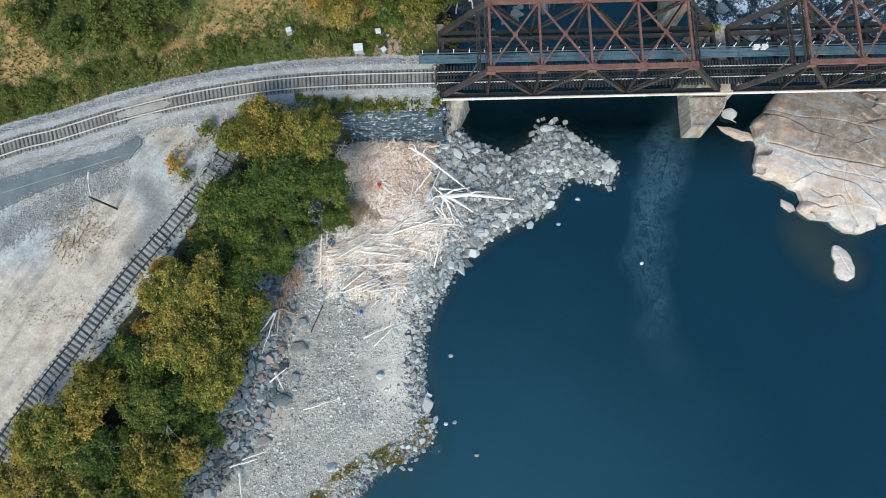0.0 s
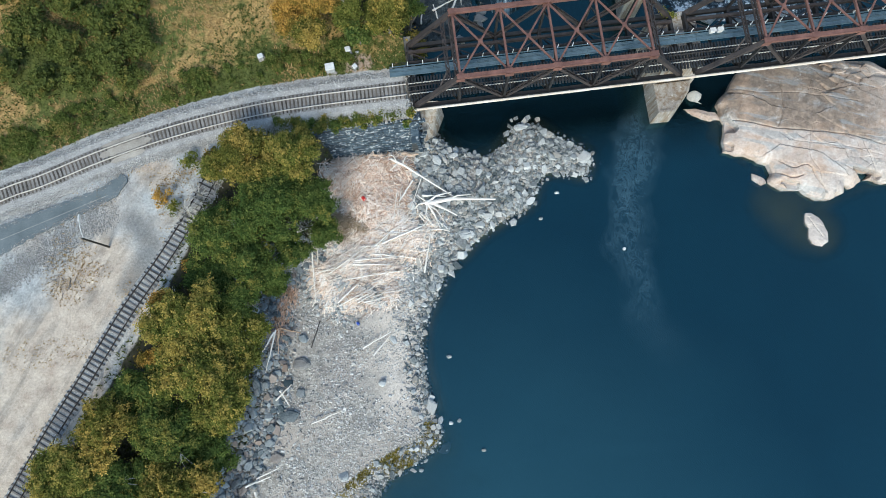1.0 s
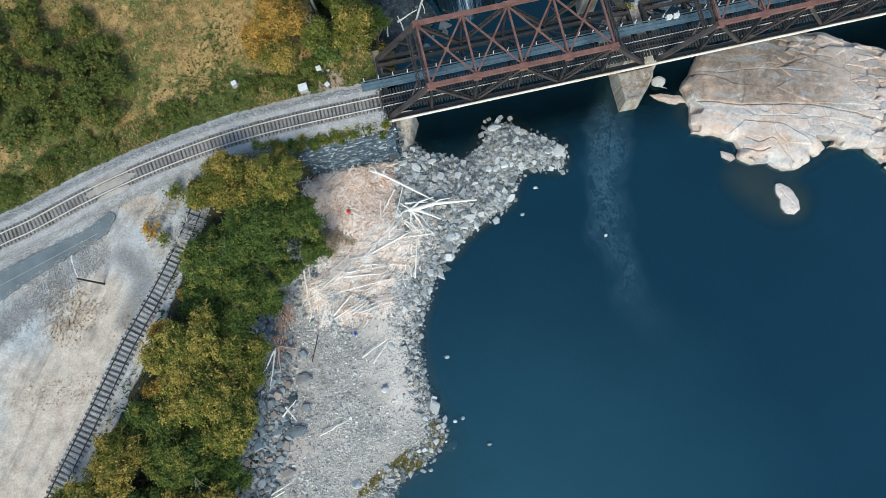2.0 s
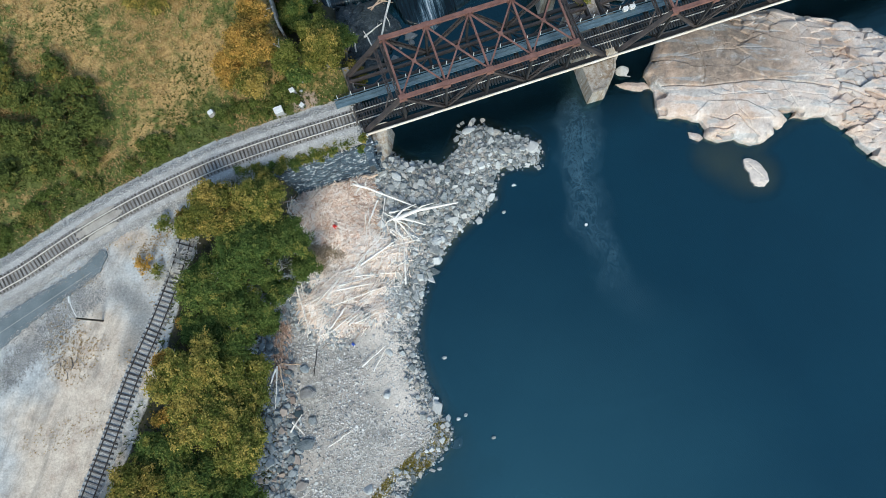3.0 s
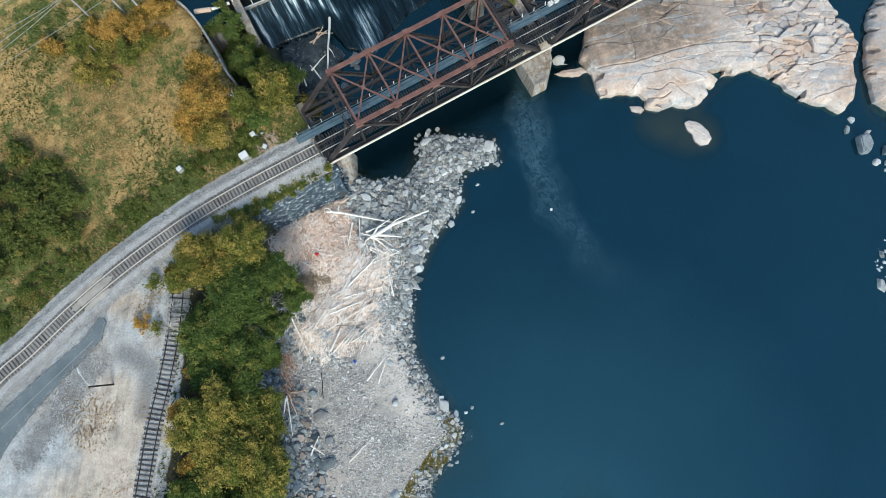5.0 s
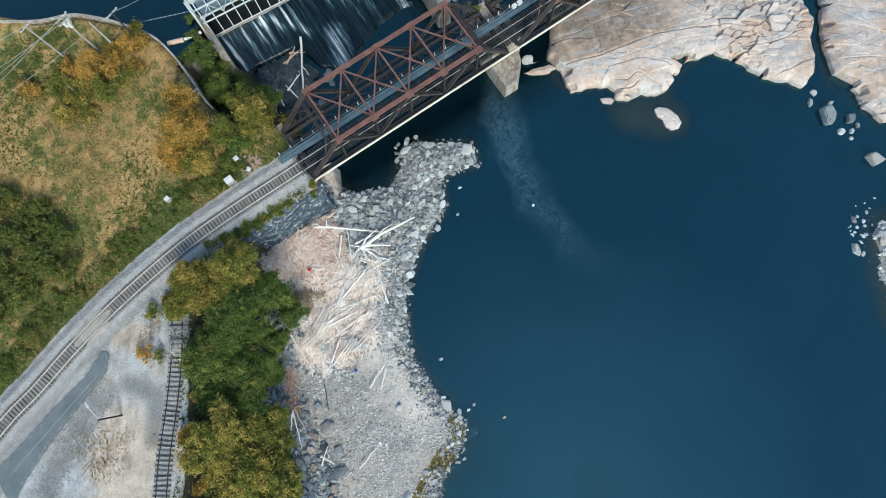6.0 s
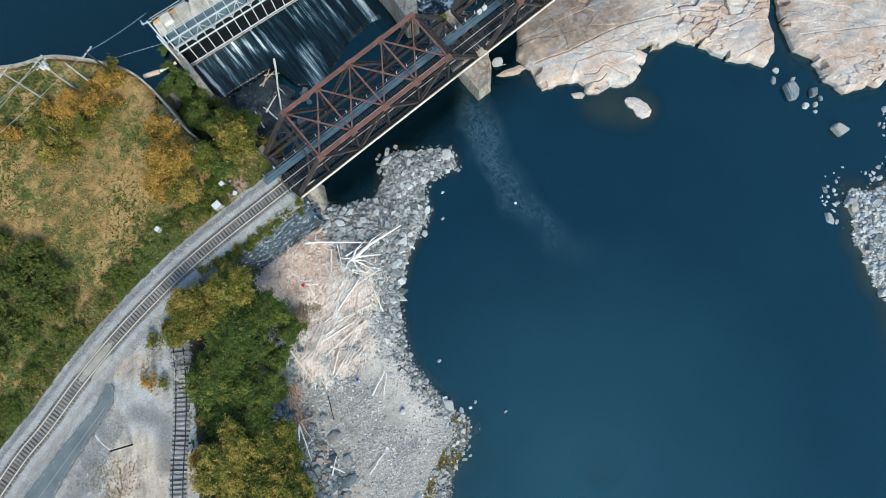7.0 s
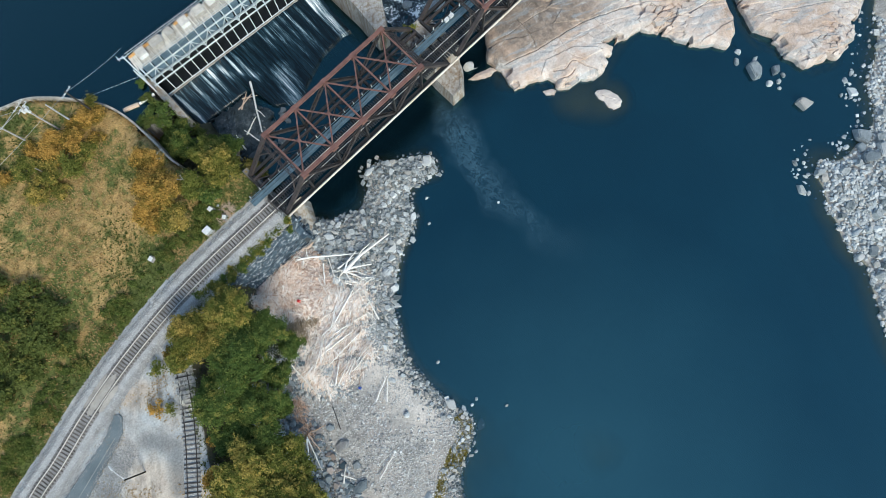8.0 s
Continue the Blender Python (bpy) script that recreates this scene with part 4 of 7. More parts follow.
tagged(cobbles, "white and dark cobbles scattered on the beach", "cobbles", kind="stuff")
tagged(shingle, "pale loose shingle strewn over the beach", "pebbles", kind="stuff")


def boulder(x, y, sx, sy, sz, seed, label, z=None, material=STONE, turn=0.0, corners=22):
    """A weathered boulder: a hull with worn edges."""
    vs, fs = rough_stone(seed, corners, 1.0)
    bm = bmesh.new()
    bv = [bm.verts.new((v[0] * sx, v[1] * sy * 1.15, v[2] * sz)) for v in vs]
    for f in fs:
        bm.faces.new([bv[i] for i in f])
    bmesh.ops.dissolve_limit(bm, angle_limit=0.2, verts=bm.verts[:], edges=bm.edges[:])
    bmesh.ops.bevel(bm, geom=bm.edges[:], offset=min(sx, sy) * 0.05, segments=2, affect="EDGES")
    me = bpy.data.meshes.new("boulder")
    bm.to_mesh(me)
    bm.free()
    me.materials.append(material)
    ob = new("boulder", me)
    zz = float(height(np.array([x]), np.array([y]))[0]) if z is None else z
    ob.matrix_world = pose(x, y, zz + sz * 0.22, 0, 0, turn)
    return tagged(ob, label, "boulder", "boulders")


for x, y, sx, sy, sz, t in ((-7.7, -46.0, 2.3, 1.7, 1.2, 20), (-8.7, -40.1, 1.7, 2.6, 1.1, 5), (-9.6, -44.7, 1.1, 1.2, 0.8, 0), (-15.1, -36.2, 1.2, 1.0, 0.8, 0), (9.1, -1.9, 2.4, 1.5, 1.3, 8),
                          (17.6, -7.7, 2.3, 2.2, 1.4, 30), (-1.2, -17.0, 2.3, 1.7, 1.0, 20), (2.2, -14.6, 2.2, 1.5, 1.0, -10), (20.4, -8.4, 0.9, 0.7, 0.6, 0), (-21.5, -47.6, 1.6, 1.4, 1.0, 10), (-13.0, -30.5, 0.9, 1.7, 0.6, 25)):
    boulder(x, y, sx, sy, sz, int(abs(x * 7 + y * 3)) + 3, "pale grey rounded boulder at the water's edge" if y < -20 else "pale angular boulder on the rock spit", material=PALE_ROCK, turn=t)
for x, y, sx, sy, sz, t in ((-28.0, -38.8, 3.0, 2.1, 0.7, 0), (-25.6, -32.2, 2.8, 2.0, 0.65, -20), (-25.0, -29.0, 1.5, 1.4, 0.7, 0), (-30.6, -41.9, 1.9, 1.6, 0.8, 5), (-27.6, -34.6, 1.7, 1.3, 0.7, 30), (-30.0, -44.0, 2.2, 1.6, 0.6, 10), (-26.0, -36.0, 1.8, 1.4, 0.6, 40)):
    boulder(x, y, sx, sy, sz, int(abs(x * 5 + y * 11)), "large flat blue-grey quarry block on the bank foot", material=RIPRAP, turn=t, corners=12)
for x, y, sx, sy, sz, t in ((71.4, -37.4, 4.4, 3.4, 2.2, 50), (74.2, -40.1, 2.4, 1.8, 1.4, 20), (71.5, -40.9, 1.5, 1.3, 0.9, 0), (73.1, -41.9, 1.3, 1.0, 0.8, 30), (74.6, -41.6, 1.2, 0.9, 0.7, 60), (72.2, -42.8, 0.9, 0.9, 0.6, 10), (72.6, -47.8, 3.7, 2.5, 2.0, -45), (75.6, -58.8, 2.9, 4.0, 2.2, 20),
                          (70.6, -34.0, 1.7, 1.0, 0.7, 60), (72.4, -33.0, 1.3, 1.5, 0.6, 0), (73.4, -36.0, 1.5, 0.9, 0.5, 0), (73.0, -62.2, 4.2, 2.4, 1.4, -30), (75.3, -63.0, 3.4, 2.6, 1.4, 15), (65.2, -57.9, 2.8, 1.8, 1.1, -10), (73.4, -60.2, 2.4, 1.8, 1.2, 40), (57.9, -72.2, 1.9, 1.7, 1.1, 0), (60.7, -69.0, 2.6, 1.3, 0.9, 5), (60.3, -73.0, 2.5, 2.2, 1.3, 30), (79.0, -51.5, 0.9, 0.7, 0.5, 30), (83.6, -50.1, 1.4, 0.8, 0.5, 0)):
    boulder(x, y, sx, sy, sz, int(abs(x * 5 + y * 11)), "grey blocky boulder standing in shallow water", 0.0 if signed(EAST, np.array([x]), np.array([y]))[0] < 0 else None, material=BLOCK if sx > 2.3 else STONE, turn=t, corners=12)
boulder(35.4, -0.4, 2.2, 2.5, 1.8, 77, "pale rounded boulder beside the bridge pier", 0.0)
for x, y in ((12.9, -12.4), (-5.6, -33.8), (-5.3, -42.5), (16.5, -9.8), (-2.5, -46.8), (-6.5, -42.7), (10.0, -15.9), (-11.2, -48.3)):
    boulder(x, y, 0.75, 0.6, 0.5, int(abs(x * 5 + y * 11)), "small pale stone breaking the water surface", -0.02)


# ---- granite ledges ----
def pull(X, Y, line, reach, closed=False):
    """Moves points that lie within reach of a line onto it; returns them, and which moved."""
    d = away(line, X, Y, closed)
    e = 0.02
    gx = (away(line, X + e, Y, closed) - d) / e
    gy = (away(line, X, Y + e, closed) - d) / e
    near = d < reach
    return np.where(near, X - gx * d, X), np.where(near, Y - gy * d, Y), near


def wobble(line, amount, seed, step=0.5):
    c = curve(line, step)
    return c + amount * np.stack([vnoise(c[:, 0], c[:, 1], 0.8, seed), vnoise(c[:, 0], c[:, 1], 0.8, seed + 1)], 1)


def ledge(name, label, outline, top, seed, broken, cracks=(), step=0.12, grain=-24, upper=None, material=None):
    """A bare rock mass: a steep rim, gently leaning plates, open joints, and a broken end of stepped blocks."""
    rng = np.random.RandomState(seed)
    ring = np.array(outline + outline[:1])
    steps = np.linspace(0, len(outline), len(outline) * 8, endpoint=False)
    poly = np.stack([np.interp(steps, np.arange(len(ring)), ring[:, k]) for k in (0, 1)], 1)
    jag = 0.32 if top > 1 else 0.2
    poly = poly + jag * np.stack([vnoise(poly[:, 0], poly[:, 1], 0.5, seed) + 0.5 * vnoise(poly[:, 0], poly[:, 1], 1.6, seed + 1), vnoise(poly[:, 0], poly[:, 1], 0.5, seed + 3) + 0.5 * vnoise(poly[:, 0], poly[:, 1], 1.6, seed + 2)], 1)
    (x0, y0), (x1, y1) = poly.min(0) - 1.0, poly.max(0) + 1.0
    X, Y = np.meshgrid(np.arange(x0, x1, step), np.arange(y0, y1, step))
    nx, ny = X.shape[1], X.shape[0]
    X, Y = X.ravel(), Y.ravel()
    joints = [(wobble(line, 0.1, seed + 20 + i), deep) for i, (line, deep) in enumerate(cracks)]
    opened = np.zeros(len(X))
    for line, deep in joints:
        X, Y, near = pull(X, Y, line, step * 0.55)
        opened = np.where(near, np.maximum(opened, deep), opened)
    X, Y, rim = pull(X, Y, poly, step * 0.6, True)
    d = signed(poly, X, Y)
    d = np.where(rim, 0.0, d)
    inner = np.maximum(d, 0)
    Z = np.where((d > 0) | rim, top * (0.30 + 0.28 * (1 - np.exp(-inner * 1.8)) + 0.42 * (1 - np.exp(-inner * 0.18))), -1.5)
    soft = np.clip(inner, 0, 1.5) / 1.5
    Z += soft * top * (0.06 * vnoise(X, Y, 0.11, seed + 5) + 0.010 * vnoise(X, Y, 0.45, seed + 6)) + soft * (0.018 * vnoise(X, Y, 1.3, seed + 7) + 0.006 * rng.uniform(-1, 1, len(X)))
    w = np.clip(broken(X, Y), 0, 1) * np.clip(inner / 0.5, 0, 1)
    a0 = radians(grain)
    for line, deep in joints:
        Z -= deep * np.clip(1 - away(line, X, Y, False) / 0.12, 0, 1) * np.clip(inner / 0.5, 0, 1)
    # plates: each sheet of rock stands a little over its neighbours and leans its own way; small ones break away at the rim
    ca, sa = math.cos(a0), math.sin(a0)
    tone = np.zeros(len(X))
    for count, stretch, rise, lean in ((46, 2.6, 0.09, 0.010), (750, 1.7, 0.05, 0.03)):
        sx, sy = rng.uniform(x0, x1, count), rng.uniform(y0, y1, count)
        up, lx, ly, shade = rng.uniform(-1, 1, count) * rise, rng.normal(0, lean, count), rng.normal(0, lean, count), rng.uniform(0, 1, count)
        u0, v0 = X + 0.12 * vnoise(X, Y, 0.9, seed + 50), Y + 0.12 * vnoise(X, Y, 0.9, seed + 51)
        near, second, who = np.full(len(X), 1e9), np.full(len(X), 1e9), np.zeros(len(X), dtype=int)
        for k in range(count):
            u, v = u0 - sx[k], v0 - sy[k]
            far = ((u * ca + v * sa) / stretch) ** 2 + (-u * sa + v * ca) ** 2
            who = np.where(far < near, k, who)
            second = np.minimum(second, np.maximum(near, far))
            near = np.minimum(near, far)
        slope = (X - sx[who]) * lx[who] + (Y - sy[who]) * ly[who]
        if count < 100:
            Z += np.clip(inner / 0.3, 0, 1) * min(1, top / 1.5) * (up[who] + np.clip(slope, -rise, rise))
            tone = shade[who]
        else:
            some = np.clip(0.45 + 1.5 * vnoise(X, Y, 0.12, seed + 60), 0, 1) * (1 - w)
            split = np.clip(1 - (np.sqrt(second) - np.sqrt(near)) / 0.10, 0, 1) * np.clip(inner / 0.3, 0, 1) * min(1, top / 1.5)
            Z -= split * (0.55 * w * (shade[who] > 0.5) + 0.06 * (some > 0.75) * (vnoise(X, Y, 0.5, seed + 61) > 0.1))
            Z += np.clip(inner / 0.2, 0, 1) * min(1, top / 1.5) * ((some + 6.0 * w) * up[who] + (some + 5 * w) * np.clip(slope, -0.1, 0.1))
            tone = np.where(w > 0.3, 0.6 * tone + 0.4 * shade[who], tone)
            deep_in = signed(poly, sx, sy)
            lost = (deep_in < 0.5) & (rng.uniform(0, 1, count) < 0.15)
            low = (deep_in < 0.9) & (rng.uniform(0, 1, count) < 0.16)
            if top > 1:
                Z = np.where(lost[who], np.minimum(Z, -0.35), np.where(low[who], np.minimum(Z, 0.5 + 0.5 * shade[who] + 0.05 * vnoise(X, Y, 1.0, seed)), Z))
    # worn arrises
    G = Z.reshape(ny, nx)
    worn = G.copy()
    worn[1:-1, 1:-1] = (4 * G[1:-1, 1:-1] + 2 * (G[:-2, 1:-1] + G[2:, 1:-1] + G[1:-1, :-2] + G[1:-1, 2:]) + G[:-2, :-2] + G[:-2, 2:] + G[2:, :-2] + G[2:, 2:]) / 16
    Z = np.where(d > 2.2 * step, 0.85 * Z + 0.15 * worn.ravel(), Z)
    i = (np.arange(ny - 1)[:, None] * nx + np.arange(nx - 1)[None, :]).ravel()
    q = np.stack([i, i + 1, i + nx + 1, i + nx], 1)
    q = q[(d[q] >= 0).any(1)]
    used, inv = np.unique(q, return_inverse=True)
    me = mesh_np(name, np.stack([X, Y, Z], 1)[used], inv.reshape(q.shape), material or LEDGE)
    me.polygons.foreach_set("use_smooth", np.ones(len(q), dtype=bool))
    me.set_sharp_from_angle(angle=radians(20))
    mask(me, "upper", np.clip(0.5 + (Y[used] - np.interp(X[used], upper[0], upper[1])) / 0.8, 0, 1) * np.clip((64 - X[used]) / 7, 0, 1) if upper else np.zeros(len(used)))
    mask(me, "plate", tone[used])
    return tagged(new(name, me), label, "rock", "granite ledges", "structure")


MAIN_JOINT = [(37.5, -4.4), (41, -5.6), (46, -7.5), (55, -9.6), (64, -13.5), (69, -17.2)]
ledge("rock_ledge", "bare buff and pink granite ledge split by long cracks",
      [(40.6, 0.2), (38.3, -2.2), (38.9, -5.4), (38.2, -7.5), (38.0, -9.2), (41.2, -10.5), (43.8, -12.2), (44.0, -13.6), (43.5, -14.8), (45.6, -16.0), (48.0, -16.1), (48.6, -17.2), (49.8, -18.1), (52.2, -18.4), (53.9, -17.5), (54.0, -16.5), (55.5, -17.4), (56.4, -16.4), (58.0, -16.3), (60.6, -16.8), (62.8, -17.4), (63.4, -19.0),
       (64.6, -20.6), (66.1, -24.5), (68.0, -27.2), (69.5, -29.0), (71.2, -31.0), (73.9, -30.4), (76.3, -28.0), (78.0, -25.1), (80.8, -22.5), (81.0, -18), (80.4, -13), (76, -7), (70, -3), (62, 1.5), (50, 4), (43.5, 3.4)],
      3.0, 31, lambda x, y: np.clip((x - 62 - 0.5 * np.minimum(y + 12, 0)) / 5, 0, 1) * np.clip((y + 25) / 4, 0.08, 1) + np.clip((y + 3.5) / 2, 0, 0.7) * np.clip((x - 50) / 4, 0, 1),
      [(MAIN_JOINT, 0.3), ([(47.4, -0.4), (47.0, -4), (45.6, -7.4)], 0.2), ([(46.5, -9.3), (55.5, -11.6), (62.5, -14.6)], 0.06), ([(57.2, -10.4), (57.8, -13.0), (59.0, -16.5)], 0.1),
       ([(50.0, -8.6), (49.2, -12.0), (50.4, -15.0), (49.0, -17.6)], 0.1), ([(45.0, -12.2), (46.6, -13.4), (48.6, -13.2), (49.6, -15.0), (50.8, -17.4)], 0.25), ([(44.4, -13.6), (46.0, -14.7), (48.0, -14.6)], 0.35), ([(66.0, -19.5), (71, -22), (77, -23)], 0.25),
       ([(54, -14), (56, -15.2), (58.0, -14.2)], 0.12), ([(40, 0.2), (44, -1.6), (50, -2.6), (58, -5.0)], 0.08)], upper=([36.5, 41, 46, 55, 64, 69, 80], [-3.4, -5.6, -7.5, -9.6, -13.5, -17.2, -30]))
ledge("rock_ledge", "bare pale grey granite hump across a narrow channel", [(80.2, -25.2), (77.6, -30.2), (77.0, -33.2), (78.1, -37.0), (77.4, -39.8), (77.9, -43.6), (80.1, -44.2), (83.6, -46.7), (85.3, -46.3), (87.8, -46.6), (91.2, -44.2), (96.6, -42.5), (104, -36), (106, -24), (96, -16), (86, -18)],
      3.2, 32, lambda x, y: np.clip((-y - 39) / 4, 0, 0.7), [([(79, -31), (86, -36), (94, -41)], 0.15), ([(84, -24), (87.4, -33), (87, -44)], 0.12)], grain=-50)
ISLET = [(48.0, -20.0), (48.7, -20.1), (49.9, -21.0), (50.5, -23.0), (50.3, -24.5), (49.4, -25.0), (47.9, -24.3), (47.6, -23.4), (48.0, -22.2), (47.7, -21.3)]
ledge("rock_islet", "small bleached rock islet in brown shallows", ISLET, 0.8, 33, lambda x, y: x * 0, [([(48.4, -21), (49.6, -23.6)], 0.08)], material=BLEACHED_ROCK)
ledge("rock_islet", "low tongue of rock running out from the ledge", [(33.6, -2.0), (35.4, -2.4), (38.2, -3.4), (38.6, -4.6), (36.8, -4.4), (34.6, -3.2)], 0.7, 37, lambda x, y: x * 0, step=0.12)
ledge("rock_islet", "low pale rock shelf just above the water", [(41.7, -13.2), (43.3, -14.0), (43.5, -14.7), (42.6, -14.9), (41.5, -14.0)], 0.5, 34, lambda x, y: x * 0, step=0.14)


# ---- retaining wall of squared stones ----
def stone_wall(name, label, a, b, z0, z1, batter, thick, seed, course=0.42):
    """A coursed wall from a to b with single stones on its face (right-hand side)."""
    rng = random.Random(seed)
    a, b = Vector((*a, 0)), Vector((*b, 0))
    d = (b - a)
    L = d.length
    wall = thing(name, label, "wall", kind="structure", at=(a.x, a.y, 0), turn=math.degrees(math.atan2(d.y, d.x)))
    bm = bmesh.new()
    vs = [bm.verts.new(p) for p in ((0, 0.02, z0), (L, 0.02, z0), (L, thick, z0), (0, thick, z0), (0, batter + 0.02, z1), (L, batter + 0.02, z1), (L, thick, z1), (0, thick, z1))]
    for f in ((0, 1, 5, 4), (1, 2, 6, 5), (2, 3, 7, 6), (3, 0, 4, 7), (4, 5, 6, 7), (3, 2, 1, 0)):
        bm.faces.new([vs[i] for i in f])
    part("core", bm, MORTAR, wall)
    meshes = {}
    rows = int((z1 - z0) / course)
    for r in range(rows + 1):
        x = -rng.uniform(0, 0.8)
        while x < L - 0.2:
            w = rng.choice((0.6, 0.75, 0.9, 1.15))
            cap = r == rows
            key = (w, cap)
            if key not in meshes:
                bm = bmesh.new()
                beam(bm, (-w / 2 + 0.02, 0, 0), (w / 2 - 0.02, 0, 0), 0.5 if not cap else 1.1, course - 0.035)
                bmesh.ops.bevel(bm, geom=bm.edges[:], offset=0.03, segments=1, affect="EDGES")
                me = bpy.data.meshes.new("stone")
                bm.to_mesh(me)
                bm.free()
                me.materials.append(MASONRY)
                meshes[key] = me
            z = z0 + course * (r + 0.5)
            y = batter * (r + 0.5) / rows + (0.2 if not cap else 0.5) + rng.uniform(-0.05, 0.03)
            if x + w / 2 > 0:
                piece("stone", meshes[key], wall, pose(x + w / 2, y, z, rng.uniform(-1.5, 1.5) - math.degrees(math.atan2(batter, z1 - z0)), 0, rng.uniform(-1, 1)))
            x += w
    return wall


stone_wall("retaining_wall", "dark stone retaining wall streaked with white lime", (-20.5, -4.35), (-5.7, -4.2), 1.6, 7.6, 2.3, 3.4, 41)
stone_wall("abutment_face", "dark stone abutment face below the bridge seat", (-5.55, -4.2), (-5.3, 10.4), -0.6, 6.4, 0.5, 1.6, 42)


# ---- vegetation ----
def leaf_material(name, deep, mid, tip, autumn, share):
    """Leaves: shade of each leaf by chance and darker within the crown, autumn colour in patches and toward the sunny
    tips.
    """
    g = Graph(name)
    p = g.position()
    r = g.island()
    hue = g.attribute("hue")
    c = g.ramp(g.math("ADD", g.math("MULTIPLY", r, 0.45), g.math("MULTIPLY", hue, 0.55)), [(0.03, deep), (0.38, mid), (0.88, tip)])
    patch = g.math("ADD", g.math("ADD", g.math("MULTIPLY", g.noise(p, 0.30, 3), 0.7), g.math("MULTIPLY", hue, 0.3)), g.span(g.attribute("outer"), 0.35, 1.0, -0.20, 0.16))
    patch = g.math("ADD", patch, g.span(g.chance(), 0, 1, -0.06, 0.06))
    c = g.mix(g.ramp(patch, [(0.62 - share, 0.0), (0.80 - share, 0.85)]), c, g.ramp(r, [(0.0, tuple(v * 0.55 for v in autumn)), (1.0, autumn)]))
    d = g.nodes.new("ShaderNodeBsdfDiffuse")
    t = g.nodes.new("ShaderNodeBsdfTranslucent")
    m = g.nodes.new("ShaderNodeMixShader")
    m.inputs[0].default_value = 0.3
    g.put(d.inputs["Color"], c)
    g.put(t.inputs["Color"], c)
    g.links.new(d.outputs[0], m.inputs[1])
    g.links.new(t.outputs[0], m.inputs[2])
    g.links.new(m.outputs[0], g.nodes["Material Output"].inputs["Surface"])
    return g.mat


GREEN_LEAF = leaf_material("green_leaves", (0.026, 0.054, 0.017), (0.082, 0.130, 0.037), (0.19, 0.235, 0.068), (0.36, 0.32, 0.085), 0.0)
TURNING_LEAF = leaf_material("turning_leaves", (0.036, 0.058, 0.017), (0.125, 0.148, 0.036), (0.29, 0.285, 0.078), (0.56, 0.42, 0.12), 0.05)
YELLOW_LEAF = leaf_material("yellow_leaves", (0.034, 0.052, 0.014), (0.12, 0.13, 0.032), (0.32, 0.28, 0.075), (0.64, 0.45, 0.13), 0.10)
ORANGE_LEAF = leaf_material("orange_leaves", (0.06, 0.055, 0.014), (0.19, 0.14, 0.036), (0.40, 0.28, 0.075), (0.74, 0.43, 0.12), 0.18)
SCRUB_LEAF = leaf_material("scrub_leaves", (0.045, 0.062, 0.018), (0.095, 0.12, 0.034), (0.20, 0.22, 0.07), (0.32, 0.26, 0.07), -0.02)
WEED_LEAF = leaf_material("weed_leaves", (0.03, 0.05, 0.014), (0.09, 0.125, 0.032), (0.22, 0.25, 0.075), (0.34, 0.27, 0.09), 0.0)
DEAD_WOOD = grainy("dead_grey_wood", (0.34, 0.33, 0.30), (0.62, 0.60, 0.56), 1.5, 18, 0.9)
BARK = grainy("grey_bark", (0.10, 0.09, 0.08), (0.34, 0.32, 0.29), 1.5, 18, 0.9)


